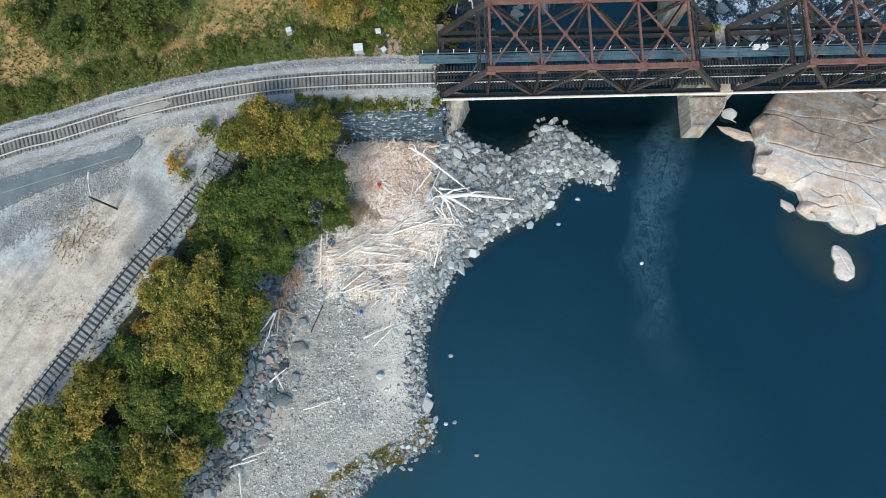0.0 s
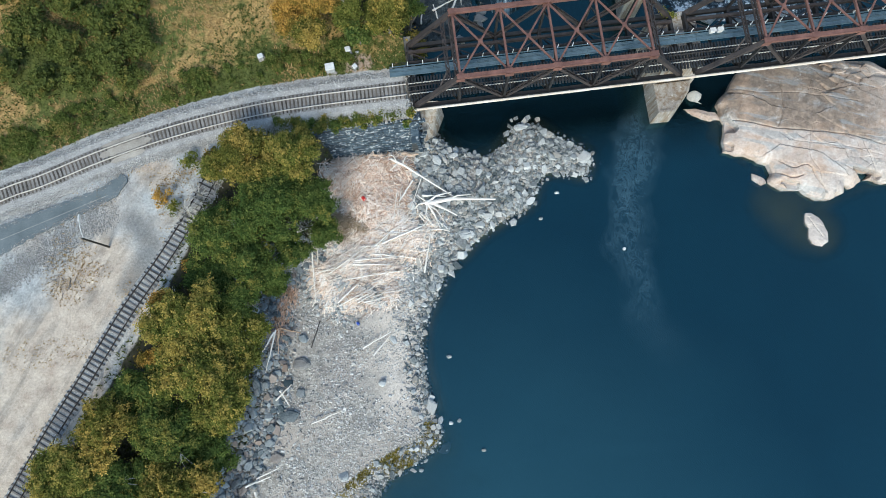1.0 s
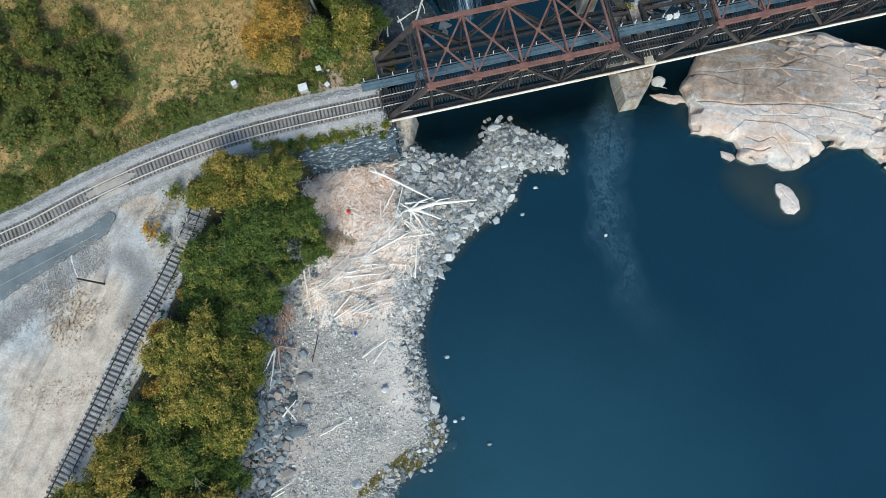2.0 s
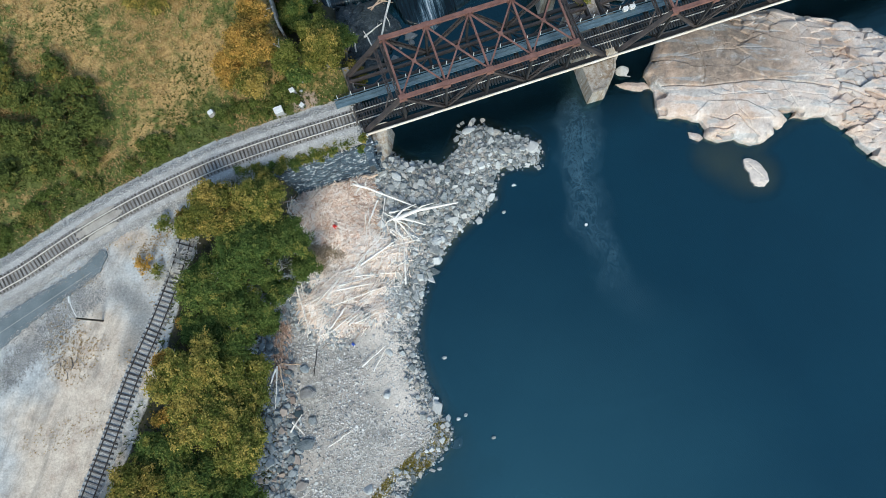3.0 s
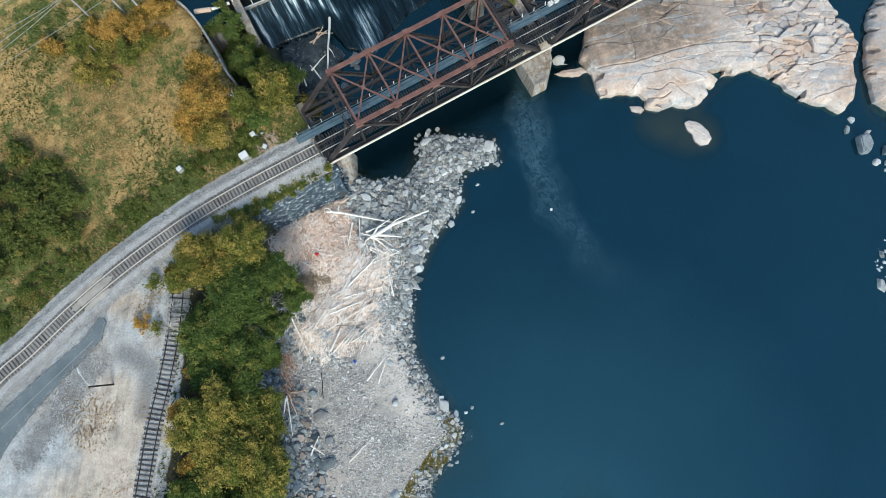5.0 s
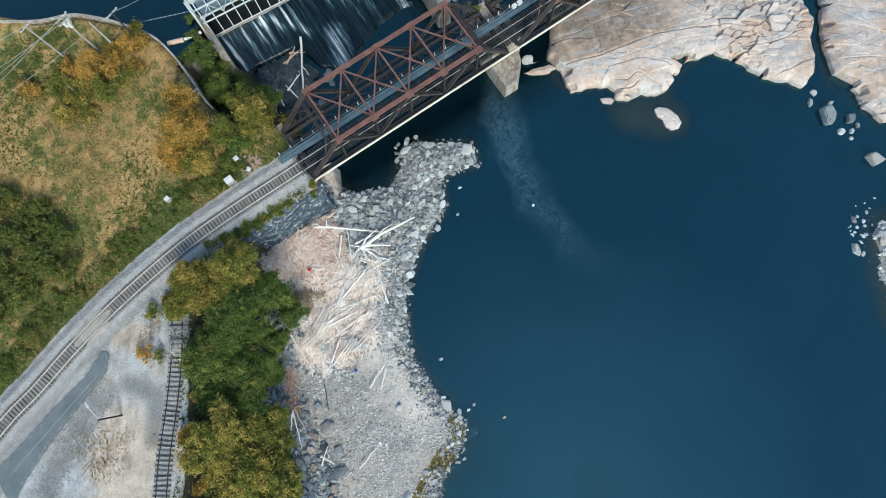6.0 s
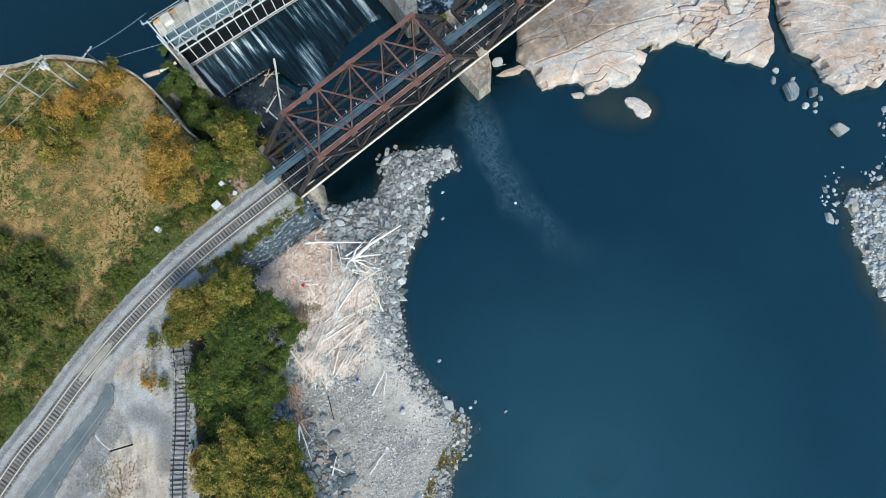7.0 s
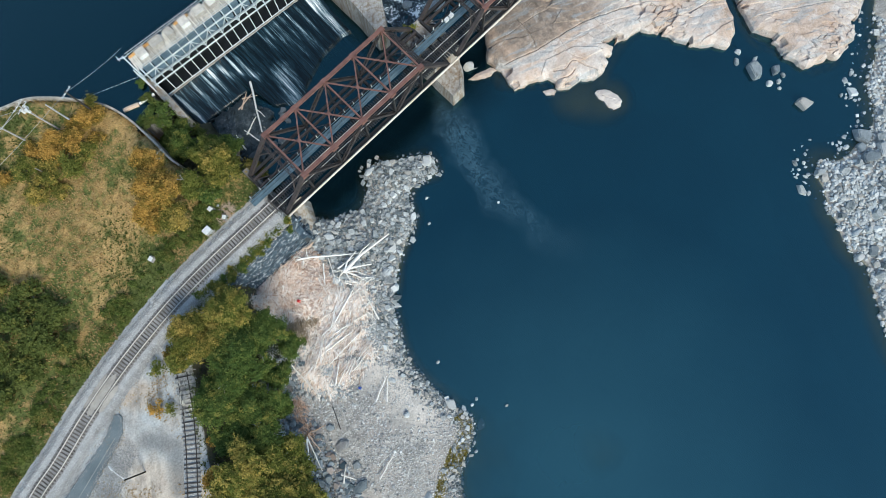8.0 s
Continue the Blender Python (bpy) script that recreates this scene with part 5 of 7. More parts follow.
def crown_mesh(name, radius, tall, leaves, size, material, rng):
    """Boughs over a dome, twigs over each bough, a spray of leaves on each twig; the outline stays ragged, with gaps."""
    boughs = 6 + int(radius * 3.2)
    a = rng.uniform(0, 2 * math.pi, boughs)
    f = np.sqrt(rng.uniform(0.0, 1.0, boughs)) * 0.80
    reach = radius * (0.84 + 0.22 * np.sin(a * 3 + radius * 7) * rng.uniform(0.3, 1.0, boughs))
    h = tall * (0.16 + 0.62 * np.sqrt(1 - f * f) * rng.uniform(0.42, 1.12, boughs))
    centres = np.stack([f * reach * np.cos(a), f * reach * np.sin(a), h], 1)
    radii = radius * rng.uniform(0.17, 0.34, boughs)
    share = radii ** 2 / (radii ** 2).sum()
    twigs = max(24, int(leaves / 20))
    on = rng.choice(boughs, twigs, p=share)
    v = rng.normal(size=(twigs, 3))
    v /= np.linalg.norm(v, axis=1)[:, None]
    v[:, 2] = np.where(v[:, 2] < -0.25, -v[:, 2], v[:, 2])
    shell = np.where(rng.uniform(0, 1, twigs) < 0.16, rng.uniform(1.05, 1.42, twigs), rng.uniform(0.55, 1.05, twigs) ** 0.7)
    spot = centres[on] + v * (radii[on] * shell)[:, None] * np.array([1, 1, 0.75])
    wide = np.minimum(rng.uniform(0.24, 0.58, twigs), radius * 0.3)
    # painted shade: twigs inside a bough get darker leaf colour, outer ones lighter
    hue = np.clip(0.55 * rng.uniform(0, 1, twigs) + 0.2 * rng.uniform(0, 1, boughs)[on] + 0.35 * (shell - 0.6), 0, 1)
    who = rng.choice(twigs, leaves, p=wide ** 2 / (wide ** 2).sum())
    w = rng.normal(size=(leaves, 3)) * np.array([0.5, 0.5, 0.26])
    c = spot[who] + w * wide[who][:, None] + v[who] * (rng.uniform(-0.5, 0.4, leaves) * wide[who])[:, None]
    n = v[who] * 0.7 + rng.normal(size=(leaves, 3)) * 0.5 + np.array([0, 0, 0.75])
    n /= np.linalg.norm(n, axis=1)[:, None]
    a = np.cross(n, rng.normal(size=(leaves, 3)))
    a /= np.linalg.norm(a, axis=1)[:, None]
    b = np.cross(n, a)
    s = (size * rng.uniform(0.6, 1.35, leaves))[:, None]
    pts = np.stack([c - a * s * 0.62, c - b * s * 0.38 + n * s * 0.10, c + a * s * 0.62, c + b * s * 0.38 + n * s * 0.06], 1).reshape(-1, 3)
    me = mesh_np(name, pts, np.arange(leaves * 4).reshape(-1, 4), material)
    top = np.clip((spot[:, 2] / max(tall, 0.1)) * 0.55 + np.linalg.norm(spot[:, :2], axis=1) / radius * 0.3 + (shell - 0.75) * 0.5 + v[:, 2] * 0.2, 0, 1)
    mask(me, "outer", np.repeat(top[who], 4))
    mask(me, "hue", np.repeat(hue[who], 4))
    return me, centres


def tree(x, y, radius, tall, leaf, seed, label, dense=1.0, trunk=0.35, base=None, size=0.215):
    """Trunk, limbs that reach into the clumps, and a crown of many leaves."""
    rng = np.random.RandomState(seed)
    z = float(height(np.array([x]), np.array([y]))[0]) if base is None else base
    t = thing("tree", label, "tree", "trees", at=(x, y, z - 0.1), turn=float(rng.uniform(0, 360)))
    stem = tall * trunk
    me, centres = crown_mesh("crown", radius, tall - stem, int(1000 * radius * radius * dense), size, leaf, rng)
    crown = new("crown", me)
    crown.parent = t
    crown.matrix_local = Matrix.Translation((0, 0, stem))
    bm = bmesh.new()
    r = 0.035 * tall
    lean = rng.uniform(-0.4, 0.4, 2)
    tube(bm, [(0, 0, -0.4), (lean[0] * 0.3, lean[1] * 0.3, stem * 0.5), (lean[0], lean[1], stem), (lean[0] * 0.6, lean[1] * 0.6, stem + (tall - stem) * 0.55)], r, 8, r * 0.35)
    part("trunk", bm, BARK, t)
    for c in centres[:9]:
        bm = bmesh.new()
        a = Vector((lean[0], lean[1], stem * rng.uniform(0.8, 1.2)))
        b = Vector((c[0], c[1], c[2] + stem))
        m = a.lerp(b, 0.5) + Vector((rng.uniform(-0.3, 0.3), rng.uniform(-0.3, 0.3), 0.25))
        e = b + (b - a) * rng.uniform(0.0, 0.22)
        tube(bm, [a, m, b, e], r * 0.42, 6, 0.03)
        part("limb", bm, BARK, t)
    for _ in range(rng.randint(0, 2)):   # dead pale branches standing out of the leaves
        bm = bmesh.new()
        c = centres[rng.randint(len(centres))]
        a = Vector((c[0], c[1], c[2] + stem))
        d = Vector((c[0], c[1], 0)).normalized() if radius > 0 else Vector((1, 0, 0))
        top = a + d * rng.uniform(0.3, 0.8) + Vector((0, 0, rng.uniform(0.6, 1.1)))
        for k in range(6):
            turn = math.atan2(d.y, d.x) + rng.uniform(-0.75, 0.75)
            long = rng.uniform(0.8, 2.0)
            s = a.lerp(top, rng.uniform(0.5, 1.0))
            e = s + Vector((long * math.cos(turn), long * math.sin(turn), rng.uniform(0.0, 0.4)))
            tube(bm, [a, a.lerp(s, 0.6), s, s.lerp(e, 0.5) + Vector((rng.uniform(-0.15, 0.15), rng.uniform(-0.15, 0.15), 0.08)), e], 0.032, 4, 0.01)
        part("dead_branch", bm, DEAD_WOOD, t, "bare grey-white dead branch")
    return t


def shrub(x, y, radius, tall, leaf, seed, label, dense=1.0, size=0.28, base=None):
    rng = np.random.RandomState(seed)
    z = float(height(np.array([x]), np.array([y]))[0]) if base is None else base
    s = thing("shrub", label, "shrub", "shrubs", at=(x, y, z - 0.05), turn=float(rng.uniform(0, 360)))
    me, centres = crown_mesh("foliage", radius, tall, int(620 * radius * radius * dense), size, leaf, rng)
    f = new("foliage", me)
    f.parent = s
    for c in centres[:5]:
        bm = bmesh.new()
        tube(bm, [(0, 0, -0.2), (c[0] * 0.5, c[1] * 0.5, c[2] * 0.6), (c[0], c[1], c[2])], 0.06, 5, 0.02)
        part("stem", bm, BARK, s)
    return s


GREEN_LABEL = "leafy green deciduous tree on the river bank"
TURN_LABEL = "green deciduous tree turning yellow on the river bank"
ORANGE_LABEL = "deciduous tree in orange autumn leaf"
# the belt of trees down the bank: place, crown radius, height of the top above the river, leaf
BELT = [
    (-22.4, -5.6, 4.7, 14.0, "t"), (-28.8, -5.4, 4.6, 13.6, "y"), (-33.4, -6.4, 2.2, 11.0, "t"), (-26.8, -12.2, 5.4, 13.4, "g"), (-21.6, -11.6, 4.2, 12.0, "g"), (-19.9, -15.8, 2.5, 8.5, "g"), (-32.6, -14.8, 4.8, 13.0, "g"), (-24.6, -17.0, 3.2, 10.0, "g"), (-29.4, -19.4, 4.4, 12.2, "g"), (-34.4, -20.0, 3.4, 11.4, "g"), (-31.0, -23.6, 3.6, 12.0, "g"), (-27.4, -21.0, 2.4, 8.5, "g"), (-25.4, -8.0, 3.6, 12.6, "t"),
    (-37.2, -25.4, 5.7, 15.0, "t"), (-32.0, -28.0, 4.8, 13.2, "t"), (-37.2, -31.2, 5.4, 14.6, "t"), (-32.6, -34.8, 5.0, 13.8, "t"), (-40.4, -22.8, 1.9, 11.0, "o"), (-42.6, -29.2, 1.7, 11.0, "o"),
    (-43.4, -33.0, 4.0, 11.6, "g"), (-47.4, -37.0, 4.5, 13.4, "y"), (-40.6, -38.4, 4.7, 12.0, "g"), (-35.6, -41.0, 4.2, 10.5, "g"), (-52.8, -41.6, 4.8, 13.0, "t"), (-48.6, -43.4, 4.4, 12.0, "g"), (-39.2, -45.6, 5.0, 13.0, "y"), (-44.4, -44.6, 4.2, 11.0, "g"), (-49.4, -47.6, 4.6, 12.6, "t"), (-55.6, -46.4, 4.2, 12.4, "y"),
    (-44.8, -50.4, 5.0, 12.6, "t"), (-39.6, -52.4, 4.2, 11.6, "g"), (-52.8, -53.0, 5.0, 12.6, "g"), (-58.4, -52.6, 4.4, 12.4, "t"), (-47.2, -57.0, 5.0, 12.6, "t"),
]
LEAVES = {"g": (GREEN_LEAF, GREEN_LABEL), "t": (TURNING_LEAF, TURN_LABEL), "y": (YELLOW_LEAF, "deciduous tree mostly turned golden yellow"), "o": (ORANGE_LEAF, ORANGE_LABEL)}
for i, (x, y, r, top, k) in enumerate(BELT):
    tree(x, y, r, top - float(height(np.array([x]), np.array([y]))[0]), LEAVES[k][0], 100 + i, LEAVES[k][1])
# round the field and by the abutment
FIELD = [(-17.4, 15.4, 4.2, 7.2, "o"), (-15.8, 20.0, 3.0, 6.0, "o"), (-21.2, 13.6, 2.8, 5.0, "o"), (-18.6, 10.6, 2.8, 5.2, "y"), (-13.2, 12.4, 2.6, 5.0, "t"), (-8.2, 11.0, 3.4, 7.4, "y"), (-8.4, 16.4, 3.4, 8.0, "t"), (-12.4, 9.8, 2.2, 4.0, "g"), (-10.4, 20.6, 2.6, 4.5, "g"), (-5.4, 15.6, 2.6, 9.0, "g"), (-5.6, 10.4, 2.6, 9.0, "y"), (-9.4, 24.0, 2.2, 3.2, "g")]
for i, (x, y, r, h, k) in enumerate(FIELD):
    tree(x, y, r, h, LEAVES[k][0], 200 + i, ORANGE_LABEL if k == "o" else "deciduous tree with yellowing leaves beside the bridge", trunk=0.22)
SCRUB = [(-46.5, 11.5, 3.6, 2.6), (-50.5, 9.4, 3.0, 2.2), (-42.8, 13.6, 3.2, 2.4), (-47.5, 16.5, 3.6, 2.8), (-52.5, 14.0, 3.2, 2.6), (-43.6, 8.6, 2.4, 1.8), (-55.6, 9.0, 2.8, 2.0), (-43.0, 18.4, 2.8, 2.2), (-51.0, 20.0, 3.6, 2.6), (-57.0, 17.0, 3.6, 2.6), (-60.5, 12.0, 3.0, 2.4), (-45.8, 23.0, 2.6, 2.0),
         (-59, 24, 4.0, 3.0), (-66, 18, 4.0, 3.0), (-53, 26, 3.2, 2.4)]
for i, (x, y, r, h) in enumerate(SCRUB):
    shrub(x, y, r, h, SCRUB_LEAF, 300 + i, "green scrub thicket in the dry field", dense=0.6)
AUTUMN_SCRUB = [(-25.6, 34.0, 3.0, 2.6), (-28.6, 31.4, 2.8, 2.4), (-22.8, 33.0, 2.6, 2.2), (-25.0, 30.0, 2.6, 2.2), (-17.8, 33.4, 2.8, 2.4), (-16.2, 35.4, 1.9, 1.6), (-20.4, 35.2, 1.7, 1.4), (-31.0, 34.6, 2.6, 2.0), (-28.0, 36.6, 1.9, 1.5), (-32.2, 30.4, 2.4, 1.8), (-34.8, 37.2, 2.4, 1.8), (-22.2, 30.2, 2.0, 1.6), (-19.6, 31.0, 1.6, 1.2), (-29.4, 28.2, 1.8, 1.4)]
for i, (x, y, r, h) in enumerate(AUTUMN_SCRUB):
    shrub(x, y, r, h, (ORANGE_LEAF, YELLOW_LEAF, ORANGE_LEAF, TURNING_LEAF)[i % 4], 330 + i, "orange-brown scrub bush on the dry field", dense=1.0, size=0.22)
# green strip along the ballast, growth on the wall and the channel side
for i, (x, y, r, h) in enumerate(((-12.1, 26.2, 1.8, 3.0), (-11.7, 27.4, 1.6, 2.6), (-12.3, 24.0, 1.8, 3.0), (-11.0, 25.2, 1.7, 2.4), (-12.2, 21.8, 1.7, 2.8))):
    shrub(x, y, r, h, (WEED_LEAF, GREEN_LEAF)[i % 2], 395 + i, "green bush growing up the foot of the pond wall", dense=1.1, size=0.22)
rng = np.random.RandomState(77)
for i in range(150):
    t = rng.uniform(0.30, 0.985)
    k = int(t * (len(TRACK) - 1))
    q = offset(TRACK, rng.uniform(4.3, 8.2))[k]
    if q[0] > -14 or (-44 < q[0] < -39.5):
        continue
    shrub(float(q[0]), float(q[1]), rng.uniform(0.5, 1.5), rng.uniform(0.3, 0.8), WEED_LEAF, 600 + i, "low green weeds along the ballast edge", dense=1.0, size=0.2)
for i, (x, y, r, h, leaf) in enumerate([(-22.5, -0.2, 1.3, 1.2, TURNING_LEAF), (-20.2, -0.7, 1.1, 0.9, GREEN_LEAF), (-18.0, -0.5, 1.2, 1.0, TURNING_LEAF), (-16.0, -0.8, 1.0, 0.8, TURNING_LEAF), (-14.2, -0.5, 1.0, 0.8, GREEN_LEAF), (-12.2, -0.6, 1.1, 0.9, TURNING_LEAF), (-10.4, -0.2, 0.9, 0.8, TURNING_LEAF),
                                         (-8.4, -0.3, 0.8, 0.7, TURNING_LEAF), (-6.8, -1.2, 0.9, 1.1, TURNING_LEAF), (-7.4, -2.4, 0.7, 0.6, GREEN_LEAF), (-24.6, 0.0, 1.2, 1.0, GREEN_LEAF), (-21.4, -1.4, 1.3, 1.1, TURNING_LEAF), (-19.2, -1.6, 1.2, 1.0, TURNING_LEAF), (-17.0, -1.5, 1.1, 0.9, GREEN_LEAF), (-15.1, -1.5, 1.0, 0.9, TURNING_LEAF), (-13.2, -1.4, 1.1, 0.9, TURNING_LEAF), (-11.3, -1.3, 1.0, 0.8, GREEN_LEAF), (-9.4, -1.2, 0.9, 0.8, TURNING_LEAF)]):
    shrub(x, y, r, h, leaf, 410 + i, "low yellow-green growth along the wall top", dense=1.1, size=0.2, base=8.0)
for i, (x, y, r, h, leaf) in enumerate([(-40.0, -8.8, 1.5, 1.6, ORANGE_LEAF), (-38.6, -10.6, 1.3, 1.4, TURNING_LEAF), (-36.2, -4.2, 1.6, 1.4, TURNING_LEAF), (-33.6, -3.6, 1.2, 1.0, ORANGE_LEAF), (-37.9, -17.8, 1.0, 1.0, ORANGE_LEAF), (-9.8, 26.4, 1.6, 1.2, GREEN_LEAF), (-9.0, 29.6, 1.2, 1.0, GREEN_LEAF), (-11.6, 24.6, 1.6, 1.2, SCRUB_LEAF),
                                         (-12.6, 21.4, 1.6, 1.3, GREEN_LEAF), (-8.6, 27.2, 1.5, 2.2, GREEN_LEAF), (-8.2, 24.6, 1.6, 2.4, GREEN_LEAF), (-7.4, 22.6, 1.6, 2.2, SCRUB_LEAF), (-10.6, 26.0, 1.6, 1.8, GREEN_LEAF), (-6.6, 20.6, 1.5, 2.0, GREEN_LEAF), (-12.4, 28.8, 1.2, 1.4, GREEN_LEAF), (-8.4, 34.2, 1.0, 0.8, GREEN_LEAF), (-10.0, 16.6, 1.6, 1.2, GREEN_LEAF), (30.4, 9.4, 1.3, 1.2, TURNING_LEAF), (-10.4, 28.2, 1.6, 1.6, GREEN_LEAF), (-11.8, 27.6, 1.4, 1.3, SCRUB_LEAF), (-9.4, 25.0, 1.5, 1.4, GREEN_LEAF), (-11.0, 22.8, 1.6, 1.4, GREEN_LEAF), (-12.4, 25.8, 1.3, 1.2, GREEN_LEAF), (-9.2, 31.4, 1.2, 1.0, SCRUB_LEAF), (-10.6, 20.6, 1.6, 1.4, SCRUB_LEAF)]):
    shrub(x, y, r, h, leaf, 430 + i, "straggling bush with thin yellowing leaves", dense=0.6 if x > -30 else 0.3, size=0.24, base=7.4 if x > 30 else (7.0 if y > 26 and x > -13 else None))


def dead_bush(x, y, radius, tall, seed):
    rng = random.Random(seed)
    b = thing("dead_bush", "bare grey-white bush of tangled dead branches", "bush", "dead bushes", at=(x, y, float(height(np.array([x]), np.array([y]))[0]) - 0.05))
    for _ in range(16):
        bm = bmesh.new()
        a, r, h = rng.uniform(0, 2 * math.pi), radius * rng.uniform(0.5, 1.0), tall * rng.uniform(0.5, 1.0)
        e = Vector((r * math.cos(a), r * math.sin(a), h))
        m = Vector((e.x * 0.4, e.y * 0.4, h * 0.75))
        tube(bm, [(0, 0, -0.1), m, e], 0.05, 5, 0.02)
        for _ in range(3):
            q = m.lerp(e, rng.uniform(0.1, 0.9))
            t = a + rng.uniform(-1.2, 1.2)
            tube(bm, [q, q + Vector((math.cos(t) * 0.35, math.sin(t) * 0.35, 0.12)), q + Vector((math.cos(t) * 0.75, math.sin(t) * 0.75, 0.15))], 0.03, 4, 0.012)
        part("branch", bm, DEAD_WOOD, b)
    return b


for i, (x, y, r, h) in enumerate(((-37.2, -11.4, 2.2, 2.0), (-35.4, -9.2, 1.9, 1.8), (-33.2, -6.6, 1.6, 1.4), (-22.8, -16.4, 2.2, 2.4), (-23.8, -13.6, 1.8, 1.5))):
    dead_bush(x, y, r, h, 470 + i)


# ---- grass and weeds ----
def tuft_shape(seed, blades=7):
    rng = random.Random(seed)
    vs, fs = [], []
    for _ in range(blades):
        a, l, s = rng.uniform(0, 6.28), rng.uniform(0.6, 1.0), rng.uniform(0.25, 0.65)
        d = (math.cos(a), math.sin(a))
        n = len(vs)
        vs += [(-d[1] * 0.09, d[0] * 0.09, 0), (d[1] * 0.09, -d[0] * 0.09, 0), (d[0] * s, d[1] * s, l)]
        fs.append((n, n + 1, n + 2))
    return np.array(vs), np.array(fs)


def tuft_material(name, stops):
    g = Graph(name)
    c = g.ramp(g.math("ADD", g.math("MULTIPLY", g.island(), 0.7), g.math("MULTIPLY", g.noise(g.position(), 0.5, 3), 0.4)), stops)
    return g.done(c, 0.9, 0, 0.1)


STRAW = tuft_material("straw_grass", [(0.1, (0.20, 0.13, 0.05)), (0.55, (0.43, 0.285, 0.125)), (1.0, (0.60, 0.45, 0.23))])
WEEDS = tuft_material("green_weeds", [(0.1, (0.03, 0.05, 0.012)), (0.55, (0.085, 0.115, 0.03)), (1.0, (0.20, 0.20, 0.065))])
TUFTS = [tuft_shape(i) for i in range(6)]


def on_field(x, y):
    c, t = signed(CREST, x, y), away(TRACK, x, y, False)
    return np.where((c > 0.2) & (t > 3.4) & (y > np.interp(x, TRACK[:, 0], TRACK[:, 1])), 1.0, 0)


def grass(name, label, n, keep, box, material, low, high, seed):
    rng = np.random.RandomState(seed)
    p = spread(rng, n, box, keep)
    s = rng.uniform(low, high, (len(p), 1)) * np.array([[1, 1, 0.8]])
    ob = strewn(name, TUFTS, np.column_stack([p, height(p[:, 0], p[:, 1]) - 0.03]), s, rng.uniform(0, 6.28, len(p)), rng.uniform(-0.2, 0.2, (len(p), 2)), material, None, rng)
    return tagged(ob, label, "grass", kind="stuff")


FIELD_BOX = (-75, -8, -6, 46)
grass("dry_grass", "straw-coloured dry grass tufts over the field", 15000, lambda x, y: on_field(x, y) * np.clip(0.35 + 1.3 * vnoise(x, y, 0.16, 8), 0.05, 1), FIELD_BOX, STRAW, 0.25, 0.6, 51)
grass("green_grass", "green weeds growing through the dry field", 12000, lambda x, y: on_field(x, y) * np.clip(0.25 - 1.3 * vnoise(x, y, 0.16, 8) + np.where(away(TRACK, x, y, False) < 7.5, 0.8, 0), 0.02, 1), FIELD_BOX, WEEDS, 0.25, 0.55, 52)
grass("bank_weeds", "weeds and saplings under the bank trees", 5000, lambda x, y: np.where((signed(TOE, x, y) > 0) & (signed(CREST, x, y) < 1.2), 1.0, 0), (-66, -62, -8, 0), WEEDS, 0.3, 0.7, 53)
grass("wall_weeds", "weeds between the track and the wall top", 900, lambda x, y: np.where((signed(CREST, x, y) > 0) & (away(TRACK, x, y, False) > 1.5) & (y < 1) & (x > -27), np.clip(0.5 + vnoise(x, y, 0.5, 3), 0, 1), 0), (-27, -3, -6.5, 2), WEEDS, 0.2, 0.45, 54)
grass("shore_weeds", "yellow-green weeds at the waterline", 1900, lambda x, y: np.where((signed(SHORE, x, y) > 0.0) & (away(np.array([(-9.6, -43.6), (-13.0, -46.2), (-18.6, -48.8), (-23, -51.5)]), x, y, False) < 1.5), np.clip(0.35 + 1.6 * vnoise(x, y, 0.5, 12), 0, 1), 0), (-25, -55, -8, -42), tuft_material("olive_weeds", [(0.1, (0.17, 0.14, 0.035)), (1.0, (0.42, 0.34, 0.10))]), 0.2, 0.5, 55)
grass("lot_weeds", "dead weeds and scraps on the gravel lot", 900, lambda x, y: np.where((signed(CREST, x, y) > 0.5) & (y < np.interp(x, TRACK[:, 0], TRACK[:, 1]) - 3) & (away(SIDING, x, y, False) > 1.2) & (vnoise(x, y, 0.2, 6) > 0.25), 1.0, 0), (-66, -45, -34, -4), STRAW, 0.15, 0.35, 56)
grass("scrap_weeds", "dead weeds round the timber scraps", 900, lambda x, y: np.clip(1.2 - np.hypot(x + 52.6, (y + 17.0) * 0.8) / 3.4, 0, 1) + np.clip(1 - away(np.array([(-39.5, -7.0), (-35.0, -4.6)]), x, y, False) / 1.6, 0, 1), (-58, -23, -32, -2), STRAW, 0.15, 0.4, 57)


# ---- ballast, asphalt and the lot ----
ASPHALT = grainy("worn_asphalt", (0.085, 0.108, 0.118), (0.20, 0.23, 0.24), 0.35, 7, 0.85)
BALLAST = rock_material("ballast_stone", (0.20, 0.196, 0.19), (0.60, 0.585, 0.565), (0.40, 0.36, 0.32), 0.16)


FADED = grainy("faded_line_paint", (0.18, 0.19, 0.19), (0.50, 0.48, 0.43), 0.8, 6, 0.85)


def ribbon(bm, line, half, z_mid, z_edge, crown=0.5):
    """A raised bed along a line, sloping to its sides."""
    rings = []
    for i, d in enumerate((-half, -half * crown, half * crown, half)):
        z = z_edge if i in (0, 3) else z_mid
        rings.append([bm.verts.new((p[0], p[1], z)) for p in offset(line, d)])
    for r0, r1 in zip(rings, rings[1:]):
        for k in range(len(line) - 1):
            bm.faces.new((r0[k], r0[k + 1], r1[k + 1], r1[k]))


